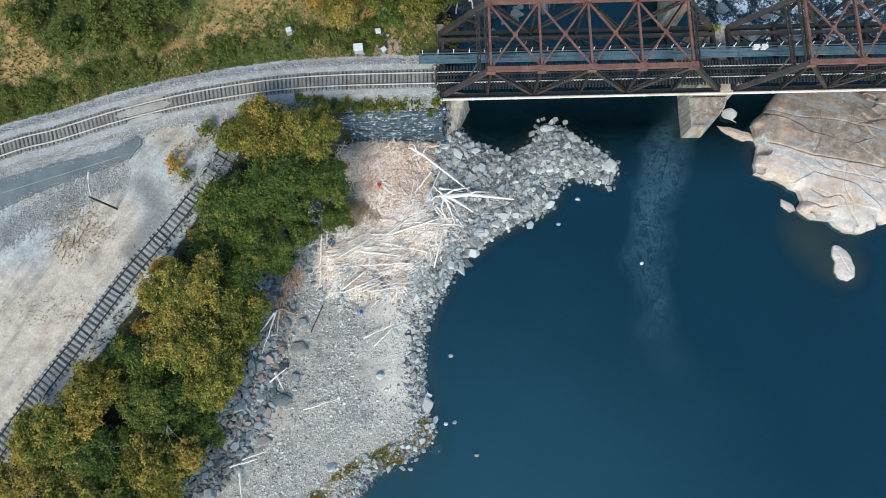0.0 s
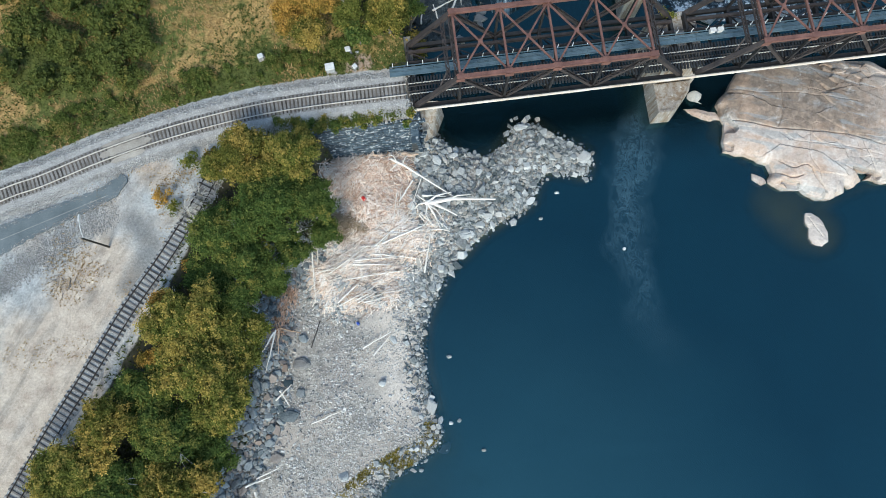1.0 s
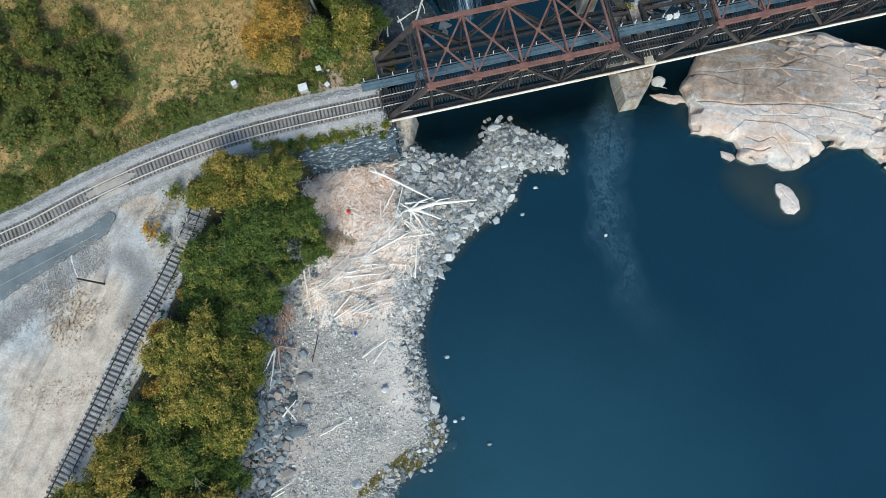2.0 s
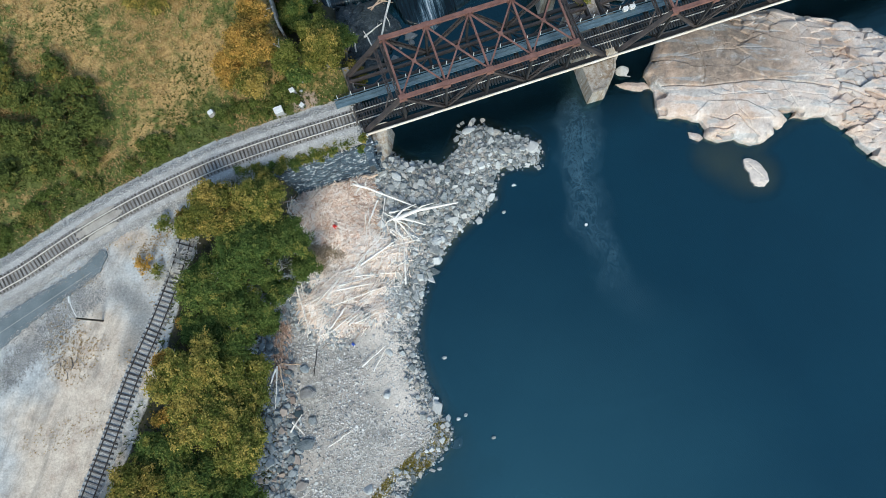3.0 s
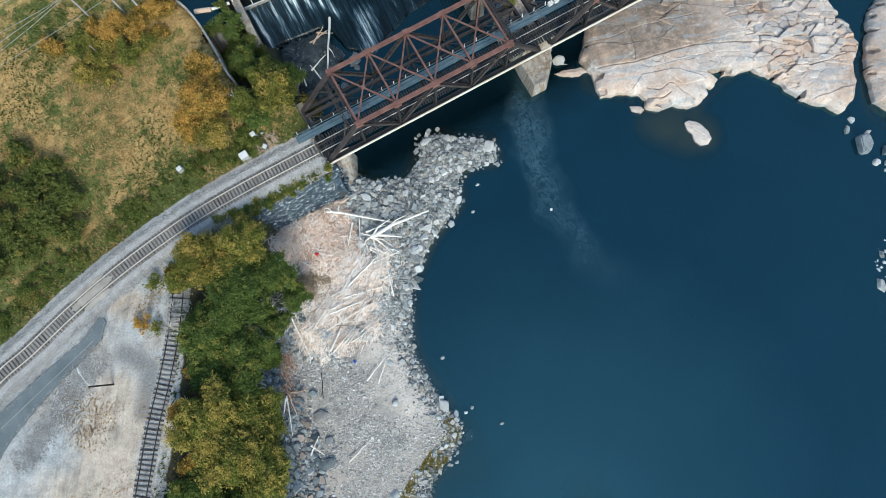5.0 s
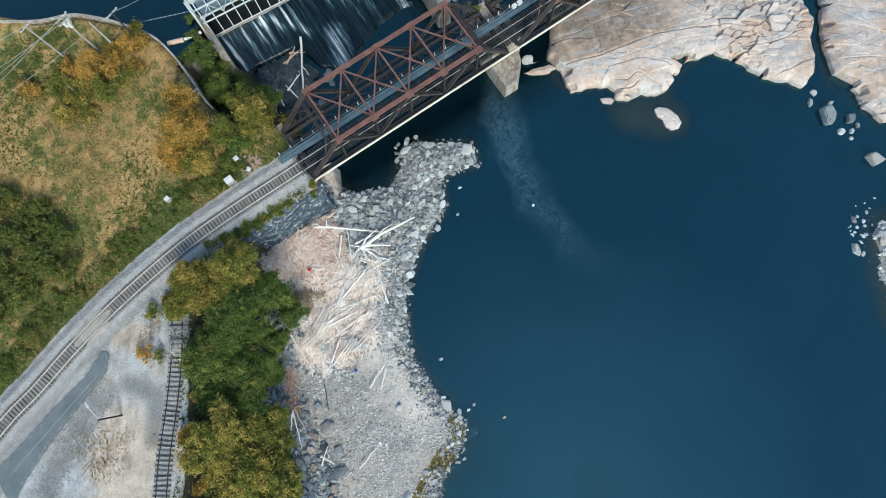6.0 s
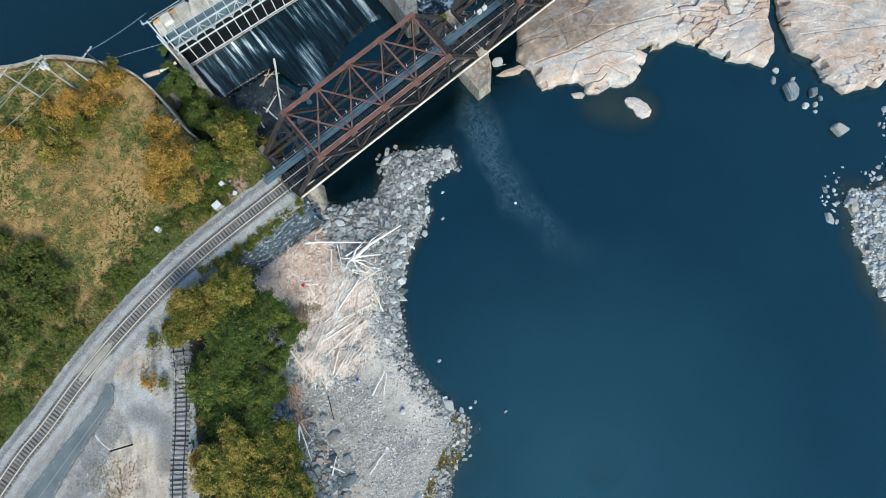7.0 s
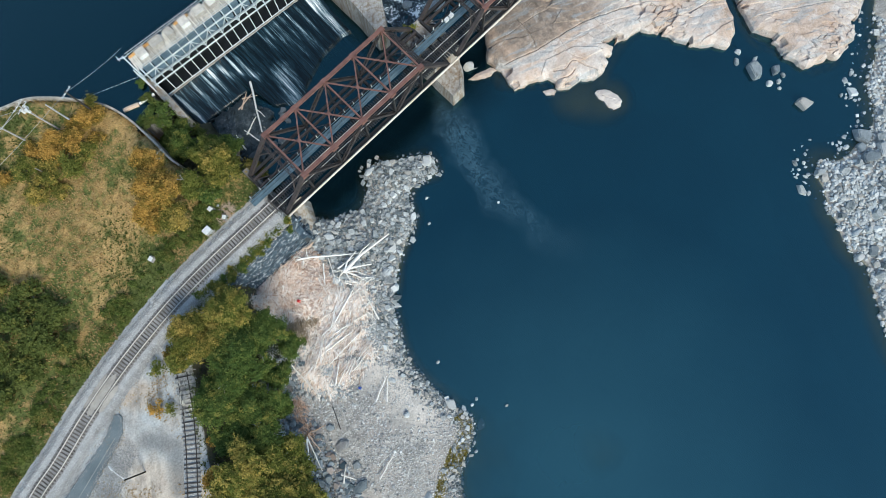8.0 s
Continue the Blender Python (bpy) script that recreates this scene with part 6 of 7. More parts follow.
bm = bmesh.new()
ribbon(bm, TRACK[::3], 3.3, RAIL_Z - 0.24, PLATEAU_Z - 0.15, 0.62)
bed = tagged(part("ballast_bed", bm, BALLAST, None), "bed of pale grey crushed ballast", "ballast", kind="structure")
bm = bmesh.new()
ribbon(bm, TRACK[::3], 1.34, RAIL_Z - 0.215, RAIL_Z - 0.235, 0.8)
part("fouled_ballast", bm, grainy("fouled_ballast", (0.13, 0.12, 0.11), (0.34, 0.325, 0.31), 0.6, 9, 0.95), bed, "dirty grey-brown ballast between the rails")
CROSSING_SAND = grainy("crossing_sand", (0.24, 0.215, 0.185), (0.52, 0.47, 0.41), 0.5, 8, 0.95)
for a, b, x0, x1, z in ((-0.66, 0.66, -48.6, -41.0, -0.16), (-1.75, -0.84, -47.4, -42.2, -0.15), (0.84, 1.5, -48.0, -41.6, -0.15)):   # packed sand between and beside the rails
    line = TRACK[(TRACK[:, 0] > x0) & (TRACK[:, 0] < x1)][::2]
    n = len(line)
    bm = bmesh.new()
    ragged = [math.sin(math.pi * k / (n - 1)) ** 0.25 * (0.86 + 0.14 * math.sin(k * 2.7)) for k in range(n)]
    mid = (a + b) / 2
    lo, hi = offset(line, a), offset(line, b)
    centre = offset(line, mid)
    r0, r1 = [[bm.verts.new((c[0] + (p[0] - c[0]) * q, c[1] + (p[1] - c[1]) * q, RAIL_Z + z)) for p, c, q in zip(side, centre, ragged)] for side in (lo, hi)]
    for k in range(n - 1):
        bm.faces.new((r0[k], r0[k + 1], r1[k + 1], r1[k]))
    part("crossing_fill", bm, CROSSING_SAND, bed, "tan gravel packed over the ties at a crossing")
T2 = TRACK[(TRACK[:, 0] > -70)]


def ballast_stones(name, label, line, n, half, z, seed, size=(0.07, 0.2), bare=0.0):
    rng = np.random.RandomState(seed)
    k = rng.randint(0, len(line), n)
    d = np.where(rng.uniform(0, 1, n) < 0.12, rng.uniform(-half, half, n), rng.choice((-1, 1), n) * rng.uniform(bare, half, n))
    t = np.gradient(line, axis=0)
    t /= np.linalg.norm(t, axis=1)[:, None]
    p = line[k] + np.stack([-t[k, 1], t[k, 0]], 1) * d[:, None] + rng.uniform(-0.3, 0.3, (n, 2))
    zz = np.where(np.abs(d) < half * 0.6, z, z - (np.abs(d) - half * 0.6) * 0.42)
    s = rng.uniform(size[0], size[1], (n, 1)) * rng.uniform(0.7, 1.3, (n, 3))
    return tagged(strewn(name, STONES[:5], np.column_stack([p, zz]), s, rng.uniform(0, 6.28, n), rng.uniform(-0.6, 0.6, (n, 2)), BALLAST, None, rng), label, "ballast", kind="stuff")


ballast_stones("ballast", "loose crushed ballast stones along the main line", T2, 22000, 4.0, RAIL_Z - 0.255, 62, (0.07, 0.21), 1.3)
ballast_stones("siding_ballast", "thin blue-grey ballast under the siding", SIDING[SIDING[:, 1] > -52], 3500, 1.7, PLATEAU_Z + 0.06, 63, (0.08, 0.26))
bm = bmesh.new()
ribbon(bm, SIDING[::3], 1.6, PLATEAU_Z + 0.07, PLATEAU_Z - 0.16, 0.7)
tagged(part("siding_bed", bm, grainy("blue_grey_ballast", (0.16, 0.165, 0.17), (0.50, 0.50, 0.49), 0.7, 6, 0.95), None), "blue-grey gravel bed under the siding", "ballast", kind="structure")
bm = bmesh.new()
ASPHALT_EDGE = curve([(-66, -11.2), (-62.9, -10.2), (-55.8, -8.3), (-48.9, -6.5), (-45.7, -4.9), (-45.0, -5.9), (-46.4, -7.7), (-48.5, -8.7), (-55.6, -11.2), (-62.5, -14.3), (-66, -16.0)], 0.6, True)
slab(bm, [(p[0] + 0.12 * math.sin(p[0] * 5), p[1] + 0.12 * math.cos(p[0] * 4)) for p in ASPHALT_EDGE[::-1]], PLATEAU_Z - 0.1, PLATEAU_Z + 0.14)
bmesh.ops.recalc_face_normals(bm, faces=bm.faces[:])
tagged(part("pavement", bm, ASPHALT, None), "strip of worn dark asphalt pavement on the lot", "pavement", kind="structure")
bm = bmesh.new()
beam(bm, (-64, -12.5, PLATEAU_Z + 0.146), (-47.5, -7.5, PLATEAU_Z + 0.146), 0.07, 0.006)
tagged(part("road_line", bm, FADED, None), "faded white painted line on the asphalt", "road marking", kind="structure")
# a low heap of grey gravel beside the asphalt
gp = spread(np.random.RandomState(64), 8000, (-64, -22, -44, -4), lambda x, y: np.clip(1.2 - away(np.array([(-62.0, -17.5), (-54.5, -13.2), (-48.5, -10.2)]), x, y, False) / 2.2, 0, 1) + 0.25 * np.clip(1 - away(ASPHALT_EDGE, x, y) / 0.7, 0, 1))
rng = np.random.RandomState(65)
gs = rng.uniform(0.06, 0.2, (len(gp), 1)) * rng.uniform(0.7, 1.3, (len(gp), 3))
tagged(strewn("gravel_heap", STONES[:5], np.column_stack([gp, np.maximum(height(gp[:, 0], gp[:, 1]) + 0.02, np.where(inside(ASPHALT_EDGE, gp[:, 0], gp[:, 1]), PLATEAU_Z + 0.15, 0))]), gs, rng.uniform(0, 6.28, len(gp)), rng.uniform(-0.5, 0.5, (len(gp), 2)), BALLAST, None, rng), "pale gravel spread beside the asphalt strip", "gravel", kind="stuff")

# ---- the lamp post on the lot ----
POLE_WOOD = grainy("dark_pole_wood", (0.025, 0.022, 0.02), (0.07, 0.06, 0.05), 2, 20, 0.85)
GREY_WOOD = grainy("grey_pole_wood", (0.25, 0.23, 0.21), (0.46, 0.43, 0.40), 1.5, 20, 0.85)
lamp = thing("street_lamp", "dark wooden lamp post with a white curved arm", "street lamp", at=(-47.6, -14.4, PLATEAU_Z))
bm = bmesh.new()
tube(bm, [(0, 0, -0.3), (0, 0, 3), (0, 0, 5.9)], 0.14, 10, 0.11)
part("post", bm, POLE_WOOD, lamp)
bm = bmesh.new()
tube(bm, [(0, 0, 5.6), (-0.02, 0.7, 6.0), (-0.1, 1.5, 6.2), (-0.16, 2.2, 6.2)], 0.05, 8)
part("arm", bm, WHITE, lamp, "white curved arm")
bm = bmesh.new()
tube(bm, [(-0.16, 2.1, 6.2), (-0.17, 2.4, 6.2), (-0.18, 2.75, 6.17), (-0.19, 2.95, 6.15)], 0.16, 10, 0.10)
part("lamp_head", bm, WHITE, lamp, "white lamp head")

# ---- utility poles by the pond, with wires ----
STEEL_GREY = grainy("galvanised_steel", (0.38, 0.39, 0.40), (0.62, 0.63, 0.64), 2, 20, 0.5, 0.3)


def utility_pole(x, y, tall, arms, label, material=GREY_WOOD, cans=0):
    p = thing("utility_pole", label, "utility pole", "utility poles", at=(x, y, PLATEAU_Z), turn=20)
    bm = bmesh.new()
    tube(bm, [(0, 0, -0.4), (0, 0, tall * 0.5), (0, 0, tall)], 0.17, 10, 0.11)
    part("post", bm, material, p)
    for k in range(arms):
        bm = bmesh.new()
        beam(bm, (-1.15, 0, tall - 0.35 - k * 0.9), (1.15, 0, tall - 0.35 - k * 0.9), 0.10, 0.12)
        arm = part("crossarm", bm, STEEL_GREY, p)
        for s in (-1.0, -0.35, 0.35, 1.0):
            bm = bmesh.new()
            tube(bm, [(s, 0, tall - 0.28 - k * 0.9), (s, 0, tall - 0.08 - k * 0.9)], 0.06, 8, 0.04)
            part("insulator", bm, WHITE, arm)
    for k in range(cans):
        bm = bmesh.new()
        a = k * 2.1 + 0.5
        tube(bm, [(0.42 * math.cos(a), 0.42 * math.sin(a), tall - 2.4), (0.42 * math.cos(a), 0.42 * math.sin(a), tall - 1.5)], 0.24, 12)
        part("transformer", bm, WHITE, p, "white transformer can")
    return p


utility_pole(-22.95, 36.7, 10.0, 2, "grey wooden utility pole with crossarms and transformer cans", cans=3)
utility_pole(-16.9, 34.6, 8.3, 1, "dark slim utility pole beside the pond wall", POLE_WOOD)
utility_pole(-28.1, 39.2, 9.0, 1, "grey wooden utility pole on the dry field")
utility_pole(-20.5, 36.0, 7.0, 0, "pale short service pole beside the pond wall", STEEL_GREY)
stub = thing("fence_post", "pale leaning timber post in the grass", "post", at=(-29.2, 32.2, PLATEAU_Z))
bm = bmesh.new()
tube(bm, [(0, 0, -0.2), (0.1, 0.0, 2.9)], 0.08, 8, 0.06)
part("post", bm, GREY_WOOD, stub)
wires = thing("power_wires", "thin sagging overhead power wires", "wires")
WIRE = grainy("pale_wire", (0.35, 0.36, 0.37), (0.5, 0.5, 0.5), 2, 10, 0.5)
for a, b in (((-22.0, 36.9, 18.0), (-60, 30, 19)), ((-23.9, 36.5, 18.0), (-60, 27, 19)), ((-22.6, 36.9, 17.1), (-60, 35, 18)), ((-28, 39.2, 17.3), (-60, 42, 18)), ((-16.9, 34.6, 16.5), (-6.5, 36.5, 13.6)), ((-16.9, 34.6, 16.5), (-60, 31, 16)), ((-22.9, 36.7, 17.0), (-28.1, 39.2, 17.0))):
    bm = bmesh.new()
    a, b = Vector(a), Vector(b)
    tube(bm, [a.lerp(b, t) - Vector((0, 0, 4 * t * (1 - t) * min(1.2, (b - a).length * 0.03))) for t in (0, 0.25, 0.5, 0.75, 1)], 0.022, 5)
    part("wire", bm, WIRE, wires)

# ---- boxes by the track ----
GREY_PAINT = grainy("grey_painted_metal", (0.30, 0.31, 0.32), (0.48, 0.49, 0.50), 2, 15, 0.55)


def cabinet(x, y, sx, sy, tall, turn, label):
    c = thing("signal_cabinet", label, "cabinet", "trackside cabinets", at=(x, y, PLATEAU_Z), turn=turn)
    bm = bmesh.new()
    beam(bm, (-sx / 2, 0, tall / 2), (sx / 2, 0, tall / 2), sy, tall)
    bmesh.ops.bevel(bm, geom=bm.edges[:], offset=0.03, segments=2, affect="EDGES")
    part("body", bm, GREY_PAINT, c)
    bm = bmesh.new()
    slab(bm, [(-sx / 2 - 0.06, -sy / 2 - 0.06), (sx / 2 + 0.06, -sy / 2 - 0.06), (sx / 2 + 0.06, sy / 2 + 0.06), (-sx / 2 - 0.06, sy / 2 + 0.06)], tall + 0.004, tall + 0.10, 0.05)
    part("lid", bm, WHITE, c, "white metal lid")
    bm = bmesh.new()
    beam(bm, (-sx * 0.4, -sy / 2 - 0.015, tall * 0.5), (sx * 0.4, -sy / 2 - 0.015, tall * 0.5), 0.03, tall * 0.8)
    door = part("door", bm, GREY_PAINT, c)
    bm = bmesh.new()
    tube(bm, [(sx * 0.3, -sy / 2 - 0.06, tall * 0.45), (sx * 0.3, -sy / 2 - 0.06, tall * 0.58)], 0.015, 6)
    part("handle", bm, STEEL_GREY, door)
    bm = bmesh.new()
    slab(bm, [(-sx / 2 - 0.2, -sy / 2 - 0.2), (sx / 2 + 0.2, -sy / 2 - 0.2), (sx / 2 + 0.2, sy / 2 + 0.2), (-sx / 2 - 0.2, sy / 2 + 0.2)], -0.2, 0.06)
    part("plinth", bm, CONCRETE, c)
    return c


cabinet(-16.8, 6.4, 1.15, 0.9, 1.1, 4, "white-topped grey trackside signal cabinet")
cabinet(-26.1, 9.4, 0.6, 0.55, 0.6, 20, "small white cabinet in the grass")
cabinet(-13.5, 6.3, 0.5, 0.5, 0.6, 35, "small white trackside junction box")
cabinet(-14.2, 8.8, 0.6, 0.6, 0.8, 10, "grey metal equipment box beside the path")
for x, y, s in ((-14.0, 8.0, 0.5), (-13.0, 8.6, 0.6), (-40.6, -3.2, 0.5), (-44.0, -2.9, 0.35), (-55.0, -4.6, 0.4)):
    boulder(x, y, s, s * 0.8, s * 0.7, int(abs(x * 9)), "small pale stone lying in the grass")

# ---- pond wall and boom ----
WALL_STONE = grainy("rough_wall_stone", (0.14, 0.125, 0.105), (0.56, 0.51, 0.45), 1.3, 6, 0.9, bumpy=0.6, far=0.1)
pond_wall = thing("pond_wall", "curved pale concrete pond wall", "wall", kind="structure")
WALL_LINE = curve([(-48, 58), (-37, 52.0), (-28.5, 46.5), (-23.6, 44.4), (-19.9, 41.0), (-17.0, 37.3), (-14.8, 33.7), (-13.8, 29.2), (-13.5, 23.6), (-13.4, 19.1), (-12.2, 15.5)], 1.0)
for i in range(0, len(WALL_LINE) - 3, 3):
    bm = bmesh.new()
    seg = WALL_LINE[i:i + 4]
    rings = []
    for d, z in ((0.0, 4.0), (0.0, 8.85), (0.32, 8.85), (0.32, 4.0)):
        rings.append([bm.verts.new((p[0], p[1], z)) for p in offset(seg, d)])
    for r0, r1 in zip(rings, rings[1:] + rings[:1]):
        for k in range(len(seg) - 1):
            bm.faces.new((r0[k], r0[k + 1], r1[k + 1], r1[k]))
    for k in (0, -1):
        bm.faces.new([r[k] for r in rings])
    bmesh.ops.recalc_face_normals(bm, faces=bm.faces[:])
    part("segment", bm, WALL_STONE, pond_wall)
boom = thing("log_boom", "floating timber boom moored to the pond wall", "boom")
BLEACHED = grainy("bleached_wood", (0.72, 0.66, 0.60), (0.95, 0.92, 0.87), 1.0, 12, 0.85, per_piece=0.12)
TAN_WOOD = grainy("tan_wood", (0.40, 0.27, 0.19), (0.76, 0.58, 0.46), 1.0, 12, 0.85, per_piece=0.14)
for a, b, r in (((-13.5, 32.6, 7.1), (-11.0, 31.7, 7.1), 0.40), ((-10.9, 31.7, 7.1), (-8.0, 31.3, 7.1), 0.24)):
    bm = bmesh.new()
    tube(bm, [a, Vector(a).lerp(Vector(b), 0.5) + Vector((0, 0.05, 0)), b], r, 10)
    part("log", bm, TAN_WOOD if r > 0.3 else BLEACHED, boom)

floats = thing("float_line", "string of small pale floats across the pond", "float line")
for k in range(13):
    bm = bmesh.new()
    a = Vector((-16.6, 39.0, POND_Z + 0.05)).lerp(Vector((-7.9, 35.6, POND_Z + 0.05)), k / 12)
    tube(bm, [a - Vector((0.24, -0.09, 0)), a, a + Vector((0.24, -0.09, 0))], 0.032, 8)
    part("float", bm, WHITE, floats)

# ---- the gated dam ----
PALE_STEEL = grainy("pale_blue_steel", (0.48, 0.55, 0.59), (0.76, 0.80, 0.82), 1, 12, 0.5, 0.1)
GATE_BLUE = grainy("blue_grey_gate_plate", (0.10, 0.16, 0.21), (0.19, 0.27, 0.33), 0.7, 8, 0.55, 0.1)
PLANK = grainy("grey_plank", (0.38, 0.34, 0.29), (0.74, 0.68, 0.60), 1.2, 14, 0.85, per_piece=0.16)
ORANGE_STEEL = grainy("orange_painted_steel", (0.45, 0.22, 0.07), (0.66, 0.38, 0.15), 1, 10, 0.6)
# near-black colour stands in for the shade inside the gate openings
OPENING_BLACK = grainy("opening_black", (0.006, 0.008, 0.010), (0.02, 0.024, 0.028), 1, 8, 0.5)
SILL_Z, DECK_Z, BAY = 3.6, 12.9, 1.75
dam = thing("gate_dam", "pale steel gate dam with a plank service deck", "dam", at=(-6.55, 31.75, 0), turn=-4.6)
NB = 18
LEN = NB * BAY
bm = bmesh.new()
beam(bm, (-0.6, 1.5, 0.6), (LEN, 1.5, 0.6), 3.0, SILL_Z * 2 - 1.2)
part("sill", bm, OPENING_BLACK, dam, "wet sill painted near-black like the shaded openings")
bm = bmesh.new()
beam(bm, (-0.6, -0.12, SILL_Z - 0.1), (LEN, -0.12, SILL_Z - 0.1), 0.26, 0.5)
part("sill_beam", bm, CONCRETE, dam, "pale concrete sill beam")
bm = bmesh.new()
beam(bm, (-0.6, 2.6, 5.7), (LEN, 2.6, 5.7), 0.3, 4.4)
part("gate_leaf", bm, OPENING_BLACK, dam, "gate leaf painted near-black like the shaded openings")
for k in range(NB):
    bm = bmesh.new()
    x = k * BAY
    beam(bm, (x + 0.14, 1.75, 9.7), (x + BAY - 0.14, 1.75, 9.7), 0.06, 4.6)
    panel = part("gate_panel", bm, GATE_BLUE, dam, "ribbed blue-grey gate panel")
    for z in (7.8, 8.6, 9.4, 10.2, 11.0, 11.8):
        bm = bmesh.new()
        beam(bm, (x + 0.14, 1.67, z), (x + BAY - 0.14, 1.67, z), 0.10, 0.10)
        part("rib", bm, GATE_BLUE, panel)
    bm = bmesh.new()
    a, b = (x, 0.30, 8.0), (x + BAY, 0.30, 11.0)
    if k % 2:
        a, b = (x, 0.30, 11.0), (x + BAY, 0.30, 8.0)
    beam(bm, a, b, 0.10, 0.10)
    part("brace", bm, PALE_STEEL, dam)
for k in range(NB + 1):
    bm = bmesh.new()
    beam(bm, (k * BAY, 0.12, SILL_Z), (k * BAY, 0.12, DECK_Z), 0.15, 0.22)
    beam(bm, (k * BAY, 0.12, 7.4), (k * BAY, 1.7, 7.4), 0.12, 0.16)
    beam(bm, (k * BAY, 0.12, 11.6), (k * BAY, 1.7, 11.6), 0.12, 0.16)
    part("post", bm, PALE_STEEL, dam)
for z, y in ((7.5, 0.25), (8.1, 0.9), (7.5, 1.5), (11.2, 0.25), (SILL_Z + 0.1, 0.0)):
    bm = bmesh.new()
    beam(bm, (-0.4, y, z), (LEN, y, z), 0.16, 0.24)
    part("girder", bm, PALE_STEEL, dam)
plank_me = tie_mesh("plank", 2.9, 0.27, 0.06, PLANK, 71)
plank_me2 = tie_mesh("plank", 2.7, 0.27, 0.06, PLANK, 72)
for k in range(int(LEN / 0.3)):
    piece("plank", plank_me if (k * 7) % 3 else plank_me2, dam, pose(k * 0.3 - 0.3, 1.7 + 0.08 * math.sin(k * 2.3), DECK_Z + 0.1, 0, 0, 1.2 * math.sin(k * 1.7)))
for k in range(11):
    bm = bmesh.new()
    x, w = 1.0 + k * 2.75, 1.5 + 0.35 * math.sin(k * 2.1)
    beam(bm, (x, 1.9, DECK_Z + 0.66), (x + w, 1.9, DECK_Z + 0.66), 1.35, 1.0)
    bmesh.ops.bevel(bm, geom=bm.edges[:], offset=0.05, segments=1, affect="EDGES")
    box = part("hoist_box", bm, GREY_WOOD if k % 3 else WHITE, dam, "weathered hoist cover box")
    bm = bmesh.new()
    beam(bm, (x - 0.06, 1.9, DECK_Z + 1.2), (x + w + 0.06, 1.9, DECK_Z + 1.2), 1.5, 0.06)
    part("lid", bm, PLANK, box)
for x0, x1 in ((-0.3, 3.5), (8.5, 11.2), (17.0, 20.0)):
    bm = bmesh.new()
    beam(bm, (x0, 2.95, DECK_Z + 0.3), (x1, 2.95, DECK_Z + 0.3), 0.3, 0.3)
    part("hoist_beam", bm, ORANGE_STEEL, dam, "orange painted hoist beam")
for k in range(int(LEN / 0.9)):
    bm = bmesh.new()
    beam(bm, (k * 0.9, 3.25, DECK_Z), (k * 0.9, 3.35, DECK_Z + 1.1), 0.06, 0.06)
    part("rail_post", bm, WHITE, dam)
for z in (0.6, 1.1):
    for y in (3.3, -0.1):
        bm = bmesh.new()
        beam(bm, (-0.4, y, DECK_Z + z), (LEN, y, DECK_Z + z), 0.05, 0.05)
        part("hand_rail", bm, WHITE, dam)
for k in range(NB // 2 + 1):
    bm = bmesh.new()
    beam(bm, (k * 3.5, -0.1, DECK_Z), (k * 3.5, -0.1, DECK_Z + 1.1), 0.05, 0.05)
    part("rail_post", bm, WHITE, dam)
bm = bmesh.new()   # end bent and outrigger
for y in (0.1, 3.2):
    beam(bm, (-0.9, y, 5.0), (-0.9, y, DECK_Z + 1.1), 0.2, 0.2)
beam(bm, (-0.9, 0.1, 6.0), (-0.9, 3.2, DECK_Z), 0.14, 0.14)
beam(bm, (-0.9, 3.2, 6.0), (-0.9, 0.1, DECK_Z), 0.14, 0.14)
beam(bm, (-1.9, 3.6, DECK_Z + 0.6), (-0.4, 3.1, DECK_Z + 0.6), 0.12, 0.12)
beam(bm, (-1.7, 3.2, DECK_Z + 0.6), (-1.7, 4.2, DECK_Z + 0.6), 0.1, 0.1)
part("end_frame", bm, PALE_STEEL, dam)
bm = bmesh.new()
slab(bm, [(-7.7, 25.0), (-6.6, 24.9), (-6.4, 31.6), (-6.6, 35.2), (-7.7, 35.4)], -1.5, 6.2)
tagged(part("training_wall", bm, STAINED, None), "stained concrete training wall at the dam's end", "wall", kind="structure")
bm = bmesh.new()
slab(bm, [(26.3, 13.4), (28.2, 12.3), (31.2, 16.5), (33.0, 33.5), (27.0, 33.5), (26.9, 19.0)], -1.5, 7.0, 0.3)
tagged(part("dam_pier", bm, STAINED, None), "massive pale concrete pier ending the dam", "pier", kind="structure")
bm = bmesh.new()
beam(bm, (29.0, 30.5, 2.2), (110, 25.5, 2.2), 2.5, 7.6)
tagged(part("overflow_weir", bm, CONCRETE, None), "long concrete overflow weir", "weir", kind="structure")


# ---- falling water and rapids ----
def fall_material():
    g = Graph("falling_water")
    p = g.position()
    w = g.attribute("white")
    bend = g.math("MULTIPLY", g.math("SUBTRACT", g.noise(p, 0.25, 3), 0.5), 0.6)
    lines = g.noise(g.scaled(p, (1.7, 0.10, 0.15)), 1.0, 6, 0.75, 0.35)
    fine = g.noise(g.scaled(p, (6, 0.45, 0.6)), 1.0, 5, 0.75)
    s = g.math("ADD", g.math("ADD", g.math("MULTIPLY", lines, 0.72), g.math("MULTIPLY", fine, 0.28)), g.math("MULTIPLY", w, 0.26))
    c = g.ramp(s, [(0.49, (0.0015, 0.007, 0.010)), (0.61, (0.008, 0.026, 0.037)), (0.69, (0.13, 0.20, 0.24)), (0.80, (0.90, 0.93, 0.94))])
    g.bump(s, 0.5, 0.15)
    return g.done(c, 0.22, 0, 0.35)


FALL = fall_material()


